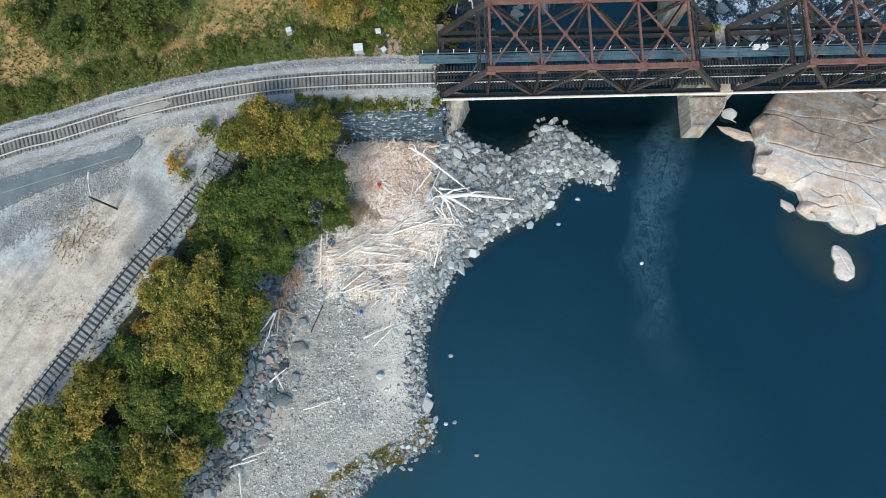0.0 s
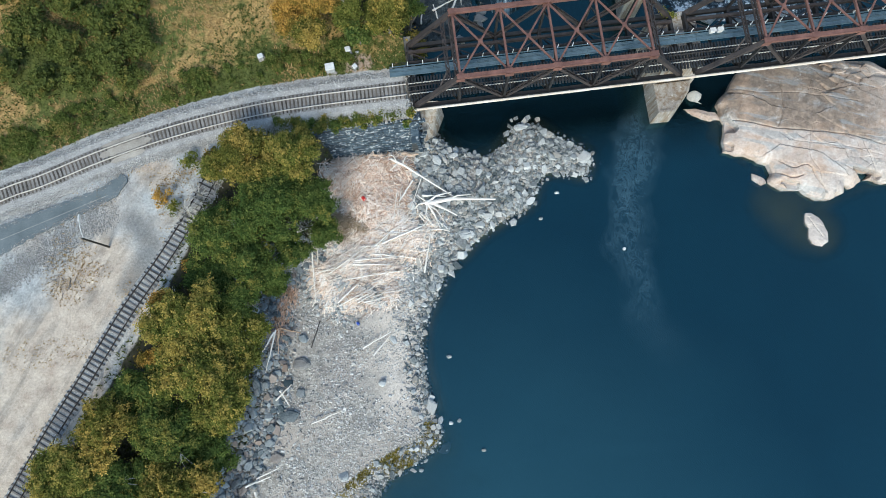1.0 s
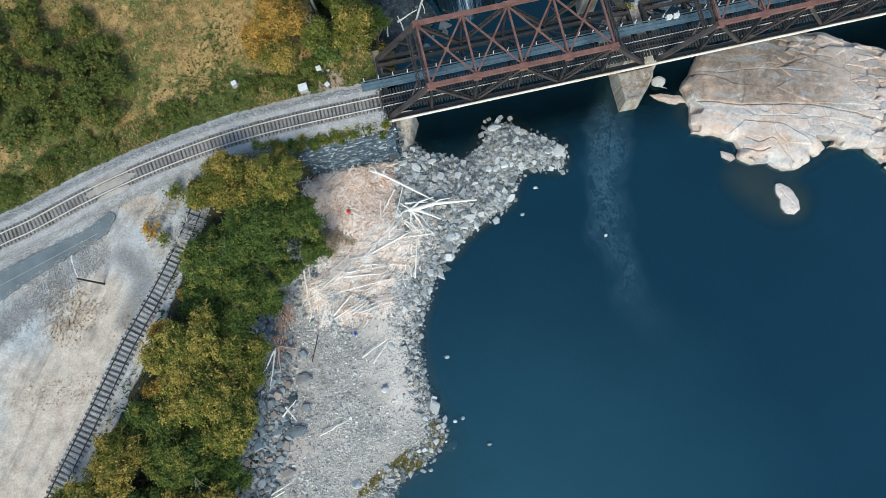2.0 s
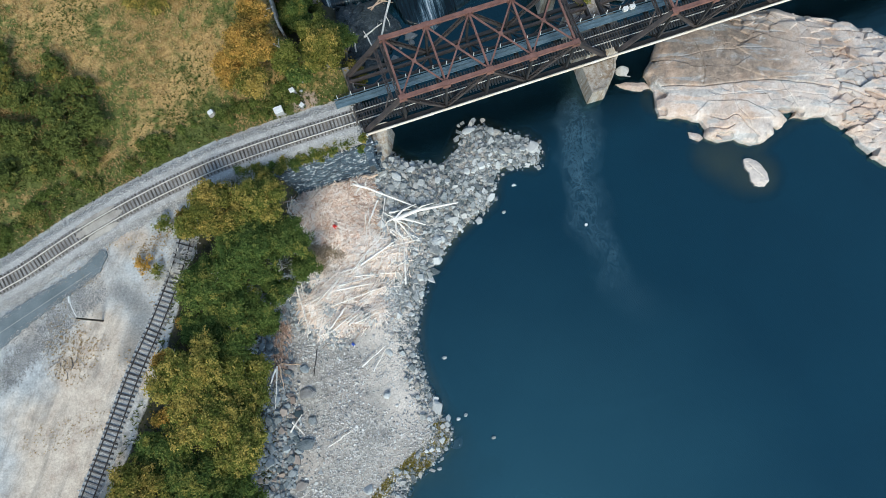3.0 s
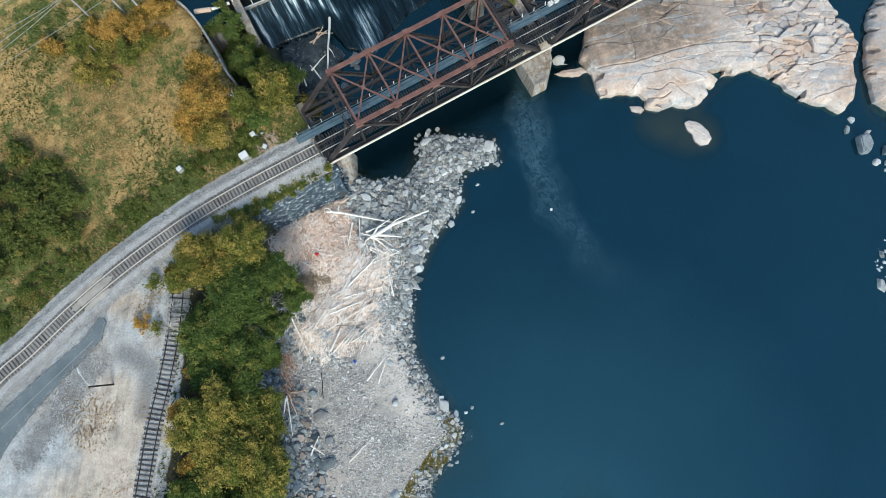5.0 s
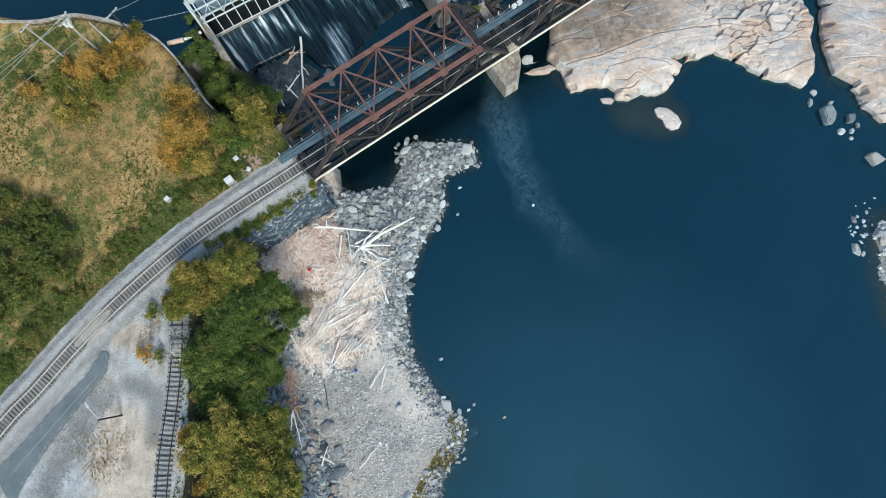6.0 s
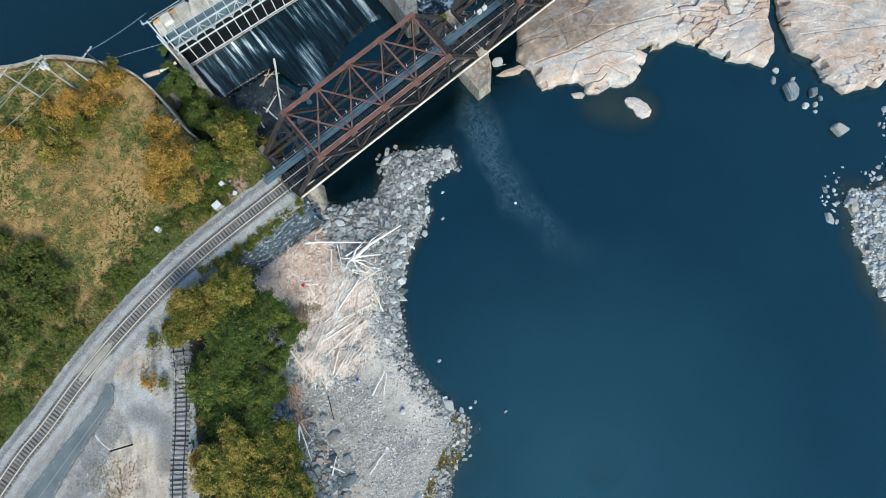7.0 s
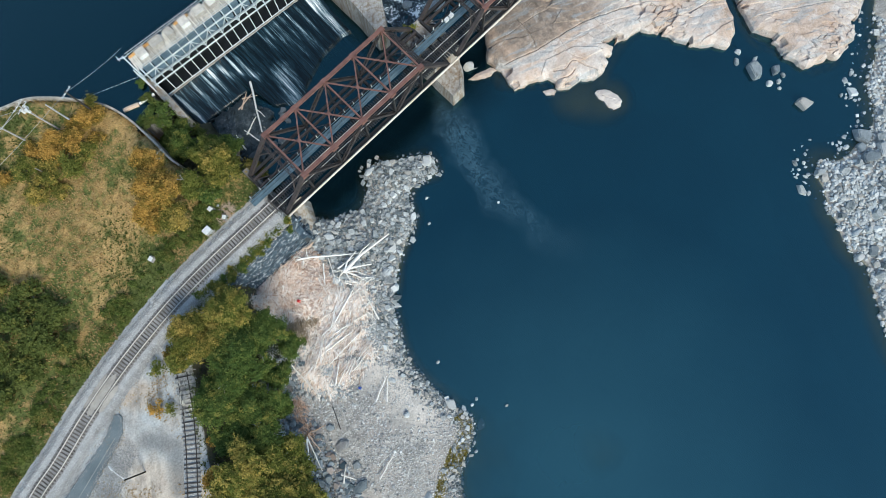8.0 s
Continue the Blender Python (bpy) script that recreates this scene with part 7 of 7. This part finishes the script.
def fall_height(x, y):
    edge = np.interp(x, [-7, 0, 4.0, 5.4, 9.3, 12, 15, 18, 23.5, 26], [25.2, 24.5, 24.1, 18.6, 15.9, 17.3, 18.5, 19.6, 20.0, 19.2])
    crest = 31.6 - (x + 6.5) * 0.0806
    s = np.clip((crest - y) / (crest - edge), 0, 1.15)
    z = 3.45 - 3.0 * s ** 0.85 - np.clip((s - 0.96) / 0.06, 0, 1) * 0.75
    return np.where(s > 1.03, -0.6, z) + 0.07 * vnoise(x * 2.2, y * 0.4, 1.0, 4)


fall_me, fx, fy, fz = grid_mesh("spillway_water", np.arange(-6.4, 25.3, 0.25), np.arange(15.2, 31.7, 0.25), fall_height, FALL)
chute = np.clip(1 - np.abs(fx - 23.6) / 1.2, 0, 1) * 1.1 + np.clip(1 - away(np.array([(11.0, 22.0), (9.2, 17.0)]), fx, fy, False) / 2.4, 0, 1) ** 0.6 * 0.7 + np.clip(1 - away(np.array([(2.0, 30.5), (7.0, 24.5)]), fx, fy, False) / 1.6, 0, 1) * 0.4
lip = np.clip(1 - np.abs(fy - (30.6 - (fx + 6.5) * 0.08)) / 1.0, 0, 1) * np.clip(vnoise(fx, fy * 0, 0.5, 5) + 0.2, 0, 1) * 0.6
jets = np.zeros(len(fx))
jet_rng = random.Random(6)
run = np.clip(31.6 - (fx + 6.5) * 0.0806 - fy, 0, 20)
for k in range(18):
    strong, reach = jet_rng.uniform(0.15, 0.95), jet_rng.uniform(1.5, 5.5)
    at = -6.5 + (k + 0.5 + jet_rng.uniform(-0.3, 0.3)) * 1.75
    jets = np.maximum(jets, strong * np.clip(1 - np.abs(fx - at - 0.05 * run) / (0.3 + 0.10 * run), 0, 1) * np.exp(-((run - 0.55 * reach) / reach) ** 2))
mask(fall_me, "white", 1.35 * jets + chute + lip * 0.5 + 0.25 * np.clip(vnoise(fx, fy * 0.1, 0.35, 9), 0, 1))
tagged(new("spillway_water", fall_me), "thin sheets of white-streaked water sliding down the spillway", "water", kind="structure")


def foam_material():
    g = Graph("white_rapids")
    p = g.position()
    n = g.math("ADD", g.math("MULTIPLY", g.noise(p, 0.45, 5, 0.7, 0.8), 0.6), g.math("MULTIPLY", g.noise(p, 2.5, 4, 0.7), 0.4))
    c = g.ramp(n, [(0.45, (0.006, 0.014, 0.020)), (0.52, (0.10, 0.14, 0.16)), (0.58, (0.94, 0.95, 0.95))])
    g.bump(n, 0.6, 0.2)
    return g.done(c, 0.4, 0, 0.4)


rap_me, rx, ry, rz = grid_mesh("rapids", np.arange(31.2, 62, 0.4), np.arange(9.6, 30, 0.4), lambda x, y: 0.12 + 0.16 * vnoise(x, y, 0.7, 3) + np.clip((y - 24) * 0.5, 0, 3) - np.clip(11.5 - y, 0, 2) * 0.25 * (1 + vnoise(x, y, 0.4, 6)), foam_material())
tagged(new("rapids", rap_me), "white foaming rapids above the bridge", "water", kind="structure")
for i, (x, y, sx, sy, sz) in enumerate(((39.5, 12.2, 4.5, 2.6, 1.6), (45.5, 10.6, 5.0, 2.4, 1.8), (36.0, 16.2, 2.6, 2.0, 1.2), (51.0, 12.0, 4.0, 3.0, 1.6), (42.6, 15.0, 2.0, 1.6, 1.0), (35.2, 9.4, 3.0, 2.0, 1.2))):
    boulder(x, y, sx, sy, sz, 500 + i, "dark wet rock in the rapids", 0.0, RIPRAP)
rng = np.random.RandomState(68)
WET_ROCK = rock_material("dark_wet_rock", (0.03, 0.04, 0.045), (0.24, 0.25, 0.25), (0.40, 0.36, 0.32), 0.2)
for i in range(60):
    x, y = rng.uniform(-4.6, 6.6), rng.uniform(11.5, 24.6)
    if x > 3.6 and y > 19.0:
        continue
    s = 0.5 + 1.7 * rng.beta(1.1, 3.0)
    boulder(float(x), float(y), float(s * rng.uniform(0.9, 1.5)), float(s), float(s * 0.4), 520 + i, "dark grey wet block below the spillway", 0.55 if x < 2.5 and 14 < y < 23.5 else 0.02, WET_ROCK, turn=i * 37, corners=12)

def shelf_material():
    g = Graph("dark_wet_shelf")
    p = g.position()
    m, f = g.noise(p, 0.6, 6, 0.7), g.noise(p, 6, 5, 0.75)
    c = g.ramp(g.math("ADD", g.math("MULTIPLY", m, 0.55), g.math("MULTIPLY", f, 0.45)), [(0.36, (0.008, 0.014, 0.018)), (0.54, (0.045, 0.062, 0.070)), (0.70, (0.30, 0.31, 0.31))])
    g.bump(g.math("ADD", m, f), 0.5, 0.12)
    return g.done(c, 0.55, 0, 0.4)


ledge("rock_shelf", "dark wet broken rock shelf below the spillway", [(-4.6, 13.0), (-1.5, 12.2), (0.6, 13.0), (2.2, 15.2), (3.6, 16.6), (4.4, 19.0), (3.6, 21.5), (3.4, 24.0), (-0.5, 24.6), (-4.6, 25.0), (-5.6, 19.0)], 1.25, 36, lambda x, y: x * 0 + 0.3, grain=40, material=shelf_material())

# ---- driftwood ----
PALE_LOG = "bleached bare driftwood log on the beach"


def log_mesh(seed, length, r0, r1, material, bend=0.06, sides=7):
    rng = random.Random(seed)
    bm = bmesh.new()
    pts = [Vector(((i / 5 - 0.5) * length, rng.uniform(-1, 1) * bend * length * 0.5 * math.sin(math.pi * i / 5), rng.uniform(-0.04, 0.06))) for i in range(6)]
    tube(bm, pts, r0, sides, r1)
    for v in bm.verts:
        v.co += Vector((rng.uniform(-1, 1), rng.uniform(-1, 1), rng.uniform(-1, 1))) * r0 * 0.16
    for _ in range(rng.choice((0, 0, 1, 2))):   # broken side branches
        t = rng.uniform(0.3, 0.9)
        a = Vector(((t - 0.5) * length, 0, 0))
        s = rng.choice((-1, 1))
        tube(bm, [a, a + Vector((length * 0.06, s * length * 0.07, 0.05)), a + Vector((length * 0.14, s * length * 0.12, 0.1))], r1 * 0.8, 5, r1 * 0.3)
    me = bpy.data.meshes.new("driftwood_log")
    bm.to_mesh(me)
    bm.free()
    me.materials.append(material)
    return me


UNIT_LOGS = [log_mesh(i, 6.0, 0.15 + 0.02 * (i % 4), 0.08, BLEACHED, 0.03) for i in range(9)]
TAN_LOGS = [log_mesh(40 + i, 6.0, 0.16, 0.07, TAN_WOOD) for i in range(5)]


def put_log(me, x0, y0, x1, y1, label, lift=0.25, thick=1.0, rng=random.Random(5)):
    L = math.hypot(x1 - x0, y1 - y0)
    za, zb = [float(v) for v in height(np.array([x0, x1]), np.array([y0, y1]))]
    za, zb = max(za, 0) + lift + rng.uniform(0, 0.2), max(zb, 0) + lift + rng.uniform(0, 0.2)
    ob = new("driftwood_log", me)
    ob.matrix_world = Matrix.Translation(((x0 + x1) / 2, (y0 + y1) / 2, (za + zb) / 2)) @ pose(0, 0, 0, 0, -math.degrees(math.atan2(zb - za, L)), math.degrees(math.atan2(y1 - y0, x1 - x0))) @ pose(0, 0, 0, rng.uniform(0, 360)) @ Matrix.Diagonal((L / 6, thick, thick, 1))
    return tagged(ob, label, "log", "driftwood logs")


MAIN_LOGS = [(-22.6, -17.3, -22.8, -24.4), (-21.8, -17.0, -22.0, -19.6), (-17.3, -19.6, -11.7, -20.3), (-16.9, -19.1, -10.4, -19.2), (-14.3, -18.5, -10.7, -19.2), (-10.4, -15.6, -3.3, -16.1), (-19.9, -24.7, -16.9, -22.5), (-19.7, -25.1, -14.0, -22.7), (-16.3, -25.0, -12.4, -24.5), (-18.2, -21.6, -10.5, -21.2),
             (-7.6, -21.9, -6.0, -16.4), (-10.0, -9.9, -11.2, -14.9), (-7.7, -8.6, -10.0, -11.6), (-6.5, -8.6, -9.2, -14.3), (-12.3, -11.4, -15.9, -13.8), (-17.2, -10.6, -15.9, -12.7), (-11.1, -15.3, -14.6, -17.8), (-16.1, -5.6, -14.6, -6.7), (-12.9, -4.4, -11.2, -4.6), (-8.7, -4.6, -6.4, -4.9),
             (-6.6, -11.0, -3.3, -11.5), (-7.2, -13.4, -4.9, -16.0), (-5.6, -13.2, -4.2, -15.7), (-20.6, -20.6, -15.0, -17.2), (-13.0, -17.2, -6.8, -15.2)]
FAR_LOGS = [(-31.3, -18.3, -28.8, -19.7), (-28.5, -27.3, -30.2, -32.9), (-28.7, -27.6, -31.2, -31.1), (-28.0, -27.1, -25.2, -28.2), (-24.9, -40.2, -20.7, -39.1), (-32.5, -46.2, -29.4, -45.2), (-34.0, -47.0, -30.7, -46.2), (-32.8, -47.8, -32.5, -50.8), (-28.1, -27.2, -28.4, -30.6), (-17.2, -31.2, -13.1, -29.4), (-15.9, -32.4, -13.3, -29.9), (-28.6, -35.4, -27.4, -37.6), (-29.2, -36.6, -27.0, -34.8)]
for i, q in enumerate(MAIN_LOGS):
    put_log((TAN_LOGS[i % 5] if i in (17, 18, 19) else UNIT_LOGS[i % 9]), *q, PALE_LOG, 0.75, (0.72, 0.5, 0.8, 0.42)[i % 4] if i not in (17, 19) else 1.5)
for i, q in enumerate(FAR_LOGS):
    put_log((TAN_LOGS if i in (3, 8) else UNIT_LOGS)[i % 5], *q, "thin pale driftwood log among the bank rocks", 0.5, 0.8)


pole = put_log(log_mesh(61, 6.0, 0.09, 0.08, RAIL_RUST, 0.0), -22.5, -26.8, -24.0, -30.3, "dark rusty iron pole lying on the bank rocks", 0.45, 0.9)
pole.name = "iron_pole"
tagged(pole, category="pole", group="poles")
snag = thing("driftwood_snag", "long bent bleached trunk running off the drift pile", "driftwood")
bm = bmesh.new()
sz = float(height(np.array([-6.7]), np.array([-8.0]))[0]) + 1.0
tube(bm, [(-10.4, -5.2, sz + 0.2), (-8.6, -6.4, sz + 0.3), (-6.7, -8.0, sz + 0.2), (-4.4, -9.9, sz), (-1.9, -11.8, sz - 0.5)], 0.21, 9, 0.06)
part("trunk", bm, BLEACHED, snag)
for q in ([(-9.6, -5.8, sz + 0.3), (-9.9, -5.0, sz + 0.6), (-10.6, -4.6, sz + 0.5)], [(-9.4, -5.9, sz + 0.3), (-10.0, -6.4, sz + 0.5), (-10.5, -6.9, sz + 0.4)], [(-8.8, -6.3, sz + 0.3), (-8.5, -5.6, sz + 0.5), (-8.0, -5.0, sz + 0.5)]):
    bm = bmesh.new()
    tube(bm, q, 0.13, 7, 0.04)
    part("root", bm, BLEACHED, snag)


def pile(x, y):
    """Where the drift lies: thick by the wall, thinning down the beach."""
    d = away(np.array([(-14.5, -7.0), (-13.0, -12.0), (-10.5, -16.0)]), x, y, False)
    low = away(np.array([(-21.0, -20.0), (-15.0, -19.6), (-8.0, -16.4)]), x, y, False)
    foot = away(np.array([(-19.5, -23.8), (-13.5, -23.6)]), x, y, False)
    torn = np.clip(0.72 + 0.8 * vnoise(x, y, 0.42, 27) + 0.4 * vnoise(x, y, 1.1, 28), 0.12, 1)
    dense = np.maximum(np.maximum(np.clip(1.25 - d / 4.6, 0, 1), np.clip(1.2 - low / 4.2, 0, 1)), 0.6 * np.clip(1.2 - foot / 2.6, 0, 1))
    return dense * torn * np.where((y < -4.7) & (signed(SHORE, x, y) > 1), 1, 0)


rng = np.random.RandomState(81)
r2 = random.Random(82)
lp = spread(rng, 190, (-24, -28, -4, -4.6), lambda x, y: pile(x, y) ** 1.5)
for i, (x, y) in enumerate(lp):
    a = rng.normal(radians(26), 0.45) if y < -15.5 else rng.uniform(0, math.pi)
    L = 0.8 + 3.6 * rng.beta(1.2, 2.6)
    tan = rng.uniform() < (0.6 if y > -13 and x < -9 else 0.22)
    put_log((TAN_LOGS[i % 5] if tan else UNIT_LOGS[i % 9]), x - L / 2 * math.cos(a), y - L / 2 * math.sin(a), x + L / 2 * math.cos(a), y + L / 2 * math.sin(a),
            "tan weathered driftwood log in the drift pile" if tan else "bleached driftwood log in the drift pile", rng.uniform(0.35, 0.9), rng.uniform(0.2, 0.45), r2)


def stick_shape(seed):
    rng = random.Random(seed)
    vs = [(s * 0.5, math.cos(k * 2.094) * w, math.sin(k * 2.094) * w) for s, w in ((-1, 1), (1, 0.5)) for k in range(3)]
    return np.array(vs), np.array([(0, 1, 4), (0, 4, 3), (1, 2, 5), (1, 5, 4), (2, 0, 3), (2, 3, 5), (0, 2, 1), (3, 4, 5)])


def drift_material(name, stops):
    g = Graph(name)
    c = g.ramp(g.math("ADD", g.math("MULTIPLY", g.island(), 0.75), g.math("MULTIPLY", g.noise(g.position(), 0.35, 3), 0.35)), stops)
    return g.done(c, 0.9, 0, 0.15)


def sticks(name, label, n, keep, box, lift, lengths, thick, mean, spread_a, material, seed):
    rng = np.random.RandomState(seed)
    p = spread(rng, n, box, keep)
    L = rng.uniform(lengths[0], lengths[1], len(p))
    s = np.stack([L, rng.uniform(thick[0], thick[1], len(p)), rng.uniform(thick[0], thick[1], len(p))], 1)
    z = height(p[:, 0], p[:, 1]) + rng.uniform(0.02, 1, len(p)) * lift * keep(p[:, 0], p[:, 1])
    ob = strewn(name, [stick_shape(1)], np.column_stack([p, z]), s, rng.normal(mean, spread_a, len(p)), rng.normal(0, 0.12, (len(p), 2)), material, None, rng)
    return tagged(ob, label, "driftwood", kind="stuff")


BOX = (-24, -28, -3, -4.4)
sticks("drift_litter", "mat of tan and orange driftwood sticks against the wall", 9500, lambda x, y: np.clip(1.3 - away(np.array([(-16.0, -6.6), (-12.0, -6.8), (-13.5, -11.5)]), x, y, False) / 3.8, 0, 1) * np.where(y < -4.7, 1, 0), BOX, 1.1, (0.5, 2.6), (0.022, 0.085), 0.4, 1.2,
       drift_material("tan_sticks", [(0.09, (0.12, 0.075, 0.052)), (0.23, (0.54, 0.34, 0.235)), (0.42, (0.91, 0.70, 0.56)), (0.70, (0.97, 0.90, 0.84))]), 91)
sticks("drift_sticks", "bleached driftwood sticks scattered over the upper beach", 15000, lambda x, y: pile(x, y) * np.where(y < -12, 1, 0.35), BOX, 0.8, (0.4, 2.8), (0.025, 0.095), 0.45, 0.6,
       drift_material("bleached_sticks", [(0.10, (0.12, 0.09, 0.075)), (0.22, (0.55, 0.41, 0.32)), (0.34, (0.93, 0.77, 0.65)), (0.75, (0.97, 0.92, 0.87))]), 92)
sticks("dead_brush", "grey-brown dead brush tangled over the drift", 2600, lambda x, y: np.clip(1.15 - away(np.array([(-19.5, -14.0), (-15.0, -14.6)]), x, y, False) / 2.0, 0, 1) * np.clip(0.6 + vnoise(x, y, 0.8, 36), 0, 1), (-23, -18, -11, -11), 1.0, (0.5, 2.0), (0.02, 0.045), 0.5, 0.9,
       drift_material("brush_sticks", [(0.05, (0.14, 0.105, 0.065)), (0.5, (0.38, 0.29, 0.20)), (1.0, (0.70, 0.58, 0.46))]), 95)
dc = spread(np.random.RandomState(96), 1500, (-25, -28, -4, -15), lambda x, y: np.clip(1.1 - away(np.array([(-22.5, -21.0), (-18.0, -25.0), (-10.0, -22.0)]), x, y, False) / 3.6, 0, 1) * np.clip(0.55 + vnoise(x, y, 0.5, 41), 0, 1))
rng = np.random.RandomState(97)
ds = (0.15 + 0.75 * rng.beta(1.1, 3, (len(dc), 1))) * rng.uniform(0.75, 1.25, (len(dc), 3))
tagged(strewn("drift_cobbles", STONES, np.column_stack([dc, height(dc[:, 0], dc[:, 1]) + ds[:, 2] * 0.2]), ds, rng.uniform(0, 6.28, len(dc)), rng.uniform(-0.4, 0.4, (len(dc), 2)), STONE, None, rng), "pale grey angular stones showing between the driftwood", "stones", kind="stuff")
sticks("brown_litter", "orange-brown driftwood splinters among the bank rocks", 620, lambda x, y: np.clip(1.2 - away(np.array([(-26.4, -22.4), (-27.6, -24.5), (-28.0, -27.4)]), x, y, False) / 1.3, 0, 1), (-32, -33, -24, -20), 0.5, (0.5, 2.2), (0.02, 0.06), 1.4, 0.55,
       drift_material("brown_sticks", [(0.05, (0.30, 0.17, 0.11)), (0.5, (0.68, 0.45, 0.33)), (1.0, (0.90, 0.74, 0.62))]), 93)
sticks("lot_scraps", "grey timber scraps lying on the lot", 22, lambda x, y: np.where((x + 53.4) ** 2 + (y + 17.4) ** 2 < 6, 1.0, 0), (-57, -21, -50, -14), 0.2, (0.5, 1.8), (0.03, 0.06), 1.0, 1.0, drift_material("grey_scraps", [(0.0, (0.06, 0.06, 0.06)), (1.0, (0.45, 0.42, 0.40))]), 94)

# the uprooted tree with its pale root plate
root = thing("driftwood_tree", "large bleached uprooted tree lying on the rocks", "driftwood")
z0 = float(height(np.array([-5.5]), np.array([-12.3]))[0]) + 0.9
for i, (pts, r) in enumerate((([(-5.9, -12.2, 0), (-2.6, -12.0, 0.25), (0.6, -12.4, 0.15), (3.7, -12.7, -0.3)], 0.34), ([(-5.2, -12.3, 0), (-3.8, -13.2, 0.1), (-2.0, -14.4, -0.2)], 0.24), ([(-5.9, -12.0, 0), (-4.6, -11.3, 0.3), (-2.4, -11.0, 0.1)], 0.2),
                              ([(-5.9, -12.4, 0), (-5.2, -13.8, 0.1), (-4.6, -16.0, 0)], 0.17), ([(-6.0, -12.3, 0), (-6.4, -13.8, 0.1), (-5.6, -15.6, 0)], 0.15), ([(-6.0, -12.0, 0), (-7.2, -12.2, 0.2), (-7.9, -12.8, 0.1)], 0.14),
                              ([(-6.0, -12.0, 0), (-6.9, -11.3, 0.3), (-7.4, -10.7, 0.4)], 0.12), ([(-3.0, -12.0, 0.2), (-1.6, -11.7, 0.5), (0.2, -11.8, 0.5)], 0.15), ([(-5.8, -12.5, 0.1), (-4.8, -13.4, 0.4), (-3.9, -15.2, 0.3)], 0.14))):
    bm = bmesh.new()
    tube(bm, [(x, y, z0 + z) for x, y, z in pts], r, 9, r * 0.3)
    part("trunk" if i == 0 else "root", bm, BLEACHED, root)
bm = bmesh.new()
vs, fs = rough_stone(888, 24, 0.8)
bv = [bm.verts.new((-5.7 + v[0] * 1.5, -12.2 + v[1] * 1.3, z0 + v[2])) for v in vs]
for f in fs:
    bm.faces.new([bv[i] for i in f])
part("root_plate", bm, BLEACHED, root)
# timber stranded below the spillway
for i, q in enumerate(((5.4, 24.7, 0.6, 16.3), (0.4, 22.6, 4.4, 23.2), (0.8, 22.2, 3.6, 24.0), (-1.6, 18.0, 1.8, 19.4), (-0.8, 15.6, -1.4, 19.0), (-3.6, 16.0, -3.0, 19.4), (2.2, 23.6, 4.6, 22.2))):
    put_log((TAN_LOGS if i in (1, 2, 6) else UNIT_LOGS)[i % 5], *q, "long pale drift log stranded below the spillway", 1.5 if i == 0 else 0.9, 1.5 if i == 0 else 0.9)

# ---- small oddments ----
RED = grainy("red_plastic", (0.55, 0.03, 0.03), (0.75, 0.06, 0.05), 3, 20, 0.45)
BLUE = grainy("blue_plastic", (0.03, 0.08, 0.40), (0.06, 0.14, 0.55), 3, 20, 0.45)


def barrel(name, x, y, r, tall, material, label, lift=0.6, tip=70):
    b = thing(name, label, name.replace("_", " "), at=(x, y, max(0, float(height(np.array([x]), np.array([y]))[0])) + lift), turn=30)
    bm = bmesh.new()
    tube(bm, [(0, 0, 0), (0, 0, tall * 0.1), (0, 0, tall * 0.5), (0, 0, tall * 0.9), (0, 0, tall)], r, 14)
    for v in bm.verts:
        v.co = Matrix.Rotation(radians(tip), 3, "X") @ v.co
    part("body", bm, material, b)
    bm = bmesh.new()
    tube(bm, [(0, 0, tall), (0, 0, tall + r * 0.3)], r * 0.35, 10)
    for v in bm.verts:
        v.co = Matrix.Rotation(radians(tip), 3, "X") @ v.co
    part("cap", bm, WHITE, b)
    return b


barrel("plastic_drum", -14.9, -10.4, 0.24, 0.5, RED, "red plastic drum caught in the drift pile", 1.1)
barrel("plastic_jug", -17.6, -27.6, 0.2, 0.4, BLUE, "blue plastic jug on the shingle", 0.15)
barrel("mooring_buoy", 21.2, -21.8, 0.22, 0.4, WHITE, "small white mooring buoy on the water", -0.1, 0)


def junction_box(x, y, z, label):
    b = thing("junction_box", label, "junction box", "walkway boxes", at=(x, y, z))
    bm = bmesh.new()
    beam(bm, (-0.36, 0, 0.3), (0.36, 0, 0.3), 0.5, 0.6)
    bmesh.ops.bevel(bm, geom=bm.edges[:], offset=0.03, segments=2, affect="EDGES")
    part("body", bm, WHITE, b)
    bm = bmesh.new()
    slab(bm, [(-0.4, -0.29), (0.4, -0.29), (0.4, 0.29), (-0.4, 0.29)], 0.604, 0.64)
    part("lid", bm, WHITE, b)
    return b


junction_box(35.3, 5.12, 9.17, "white metal junction box on the bridge walkway")
junction_box(36.35, 5.12, 9.17, "white metal junction box on the bridge walkway")
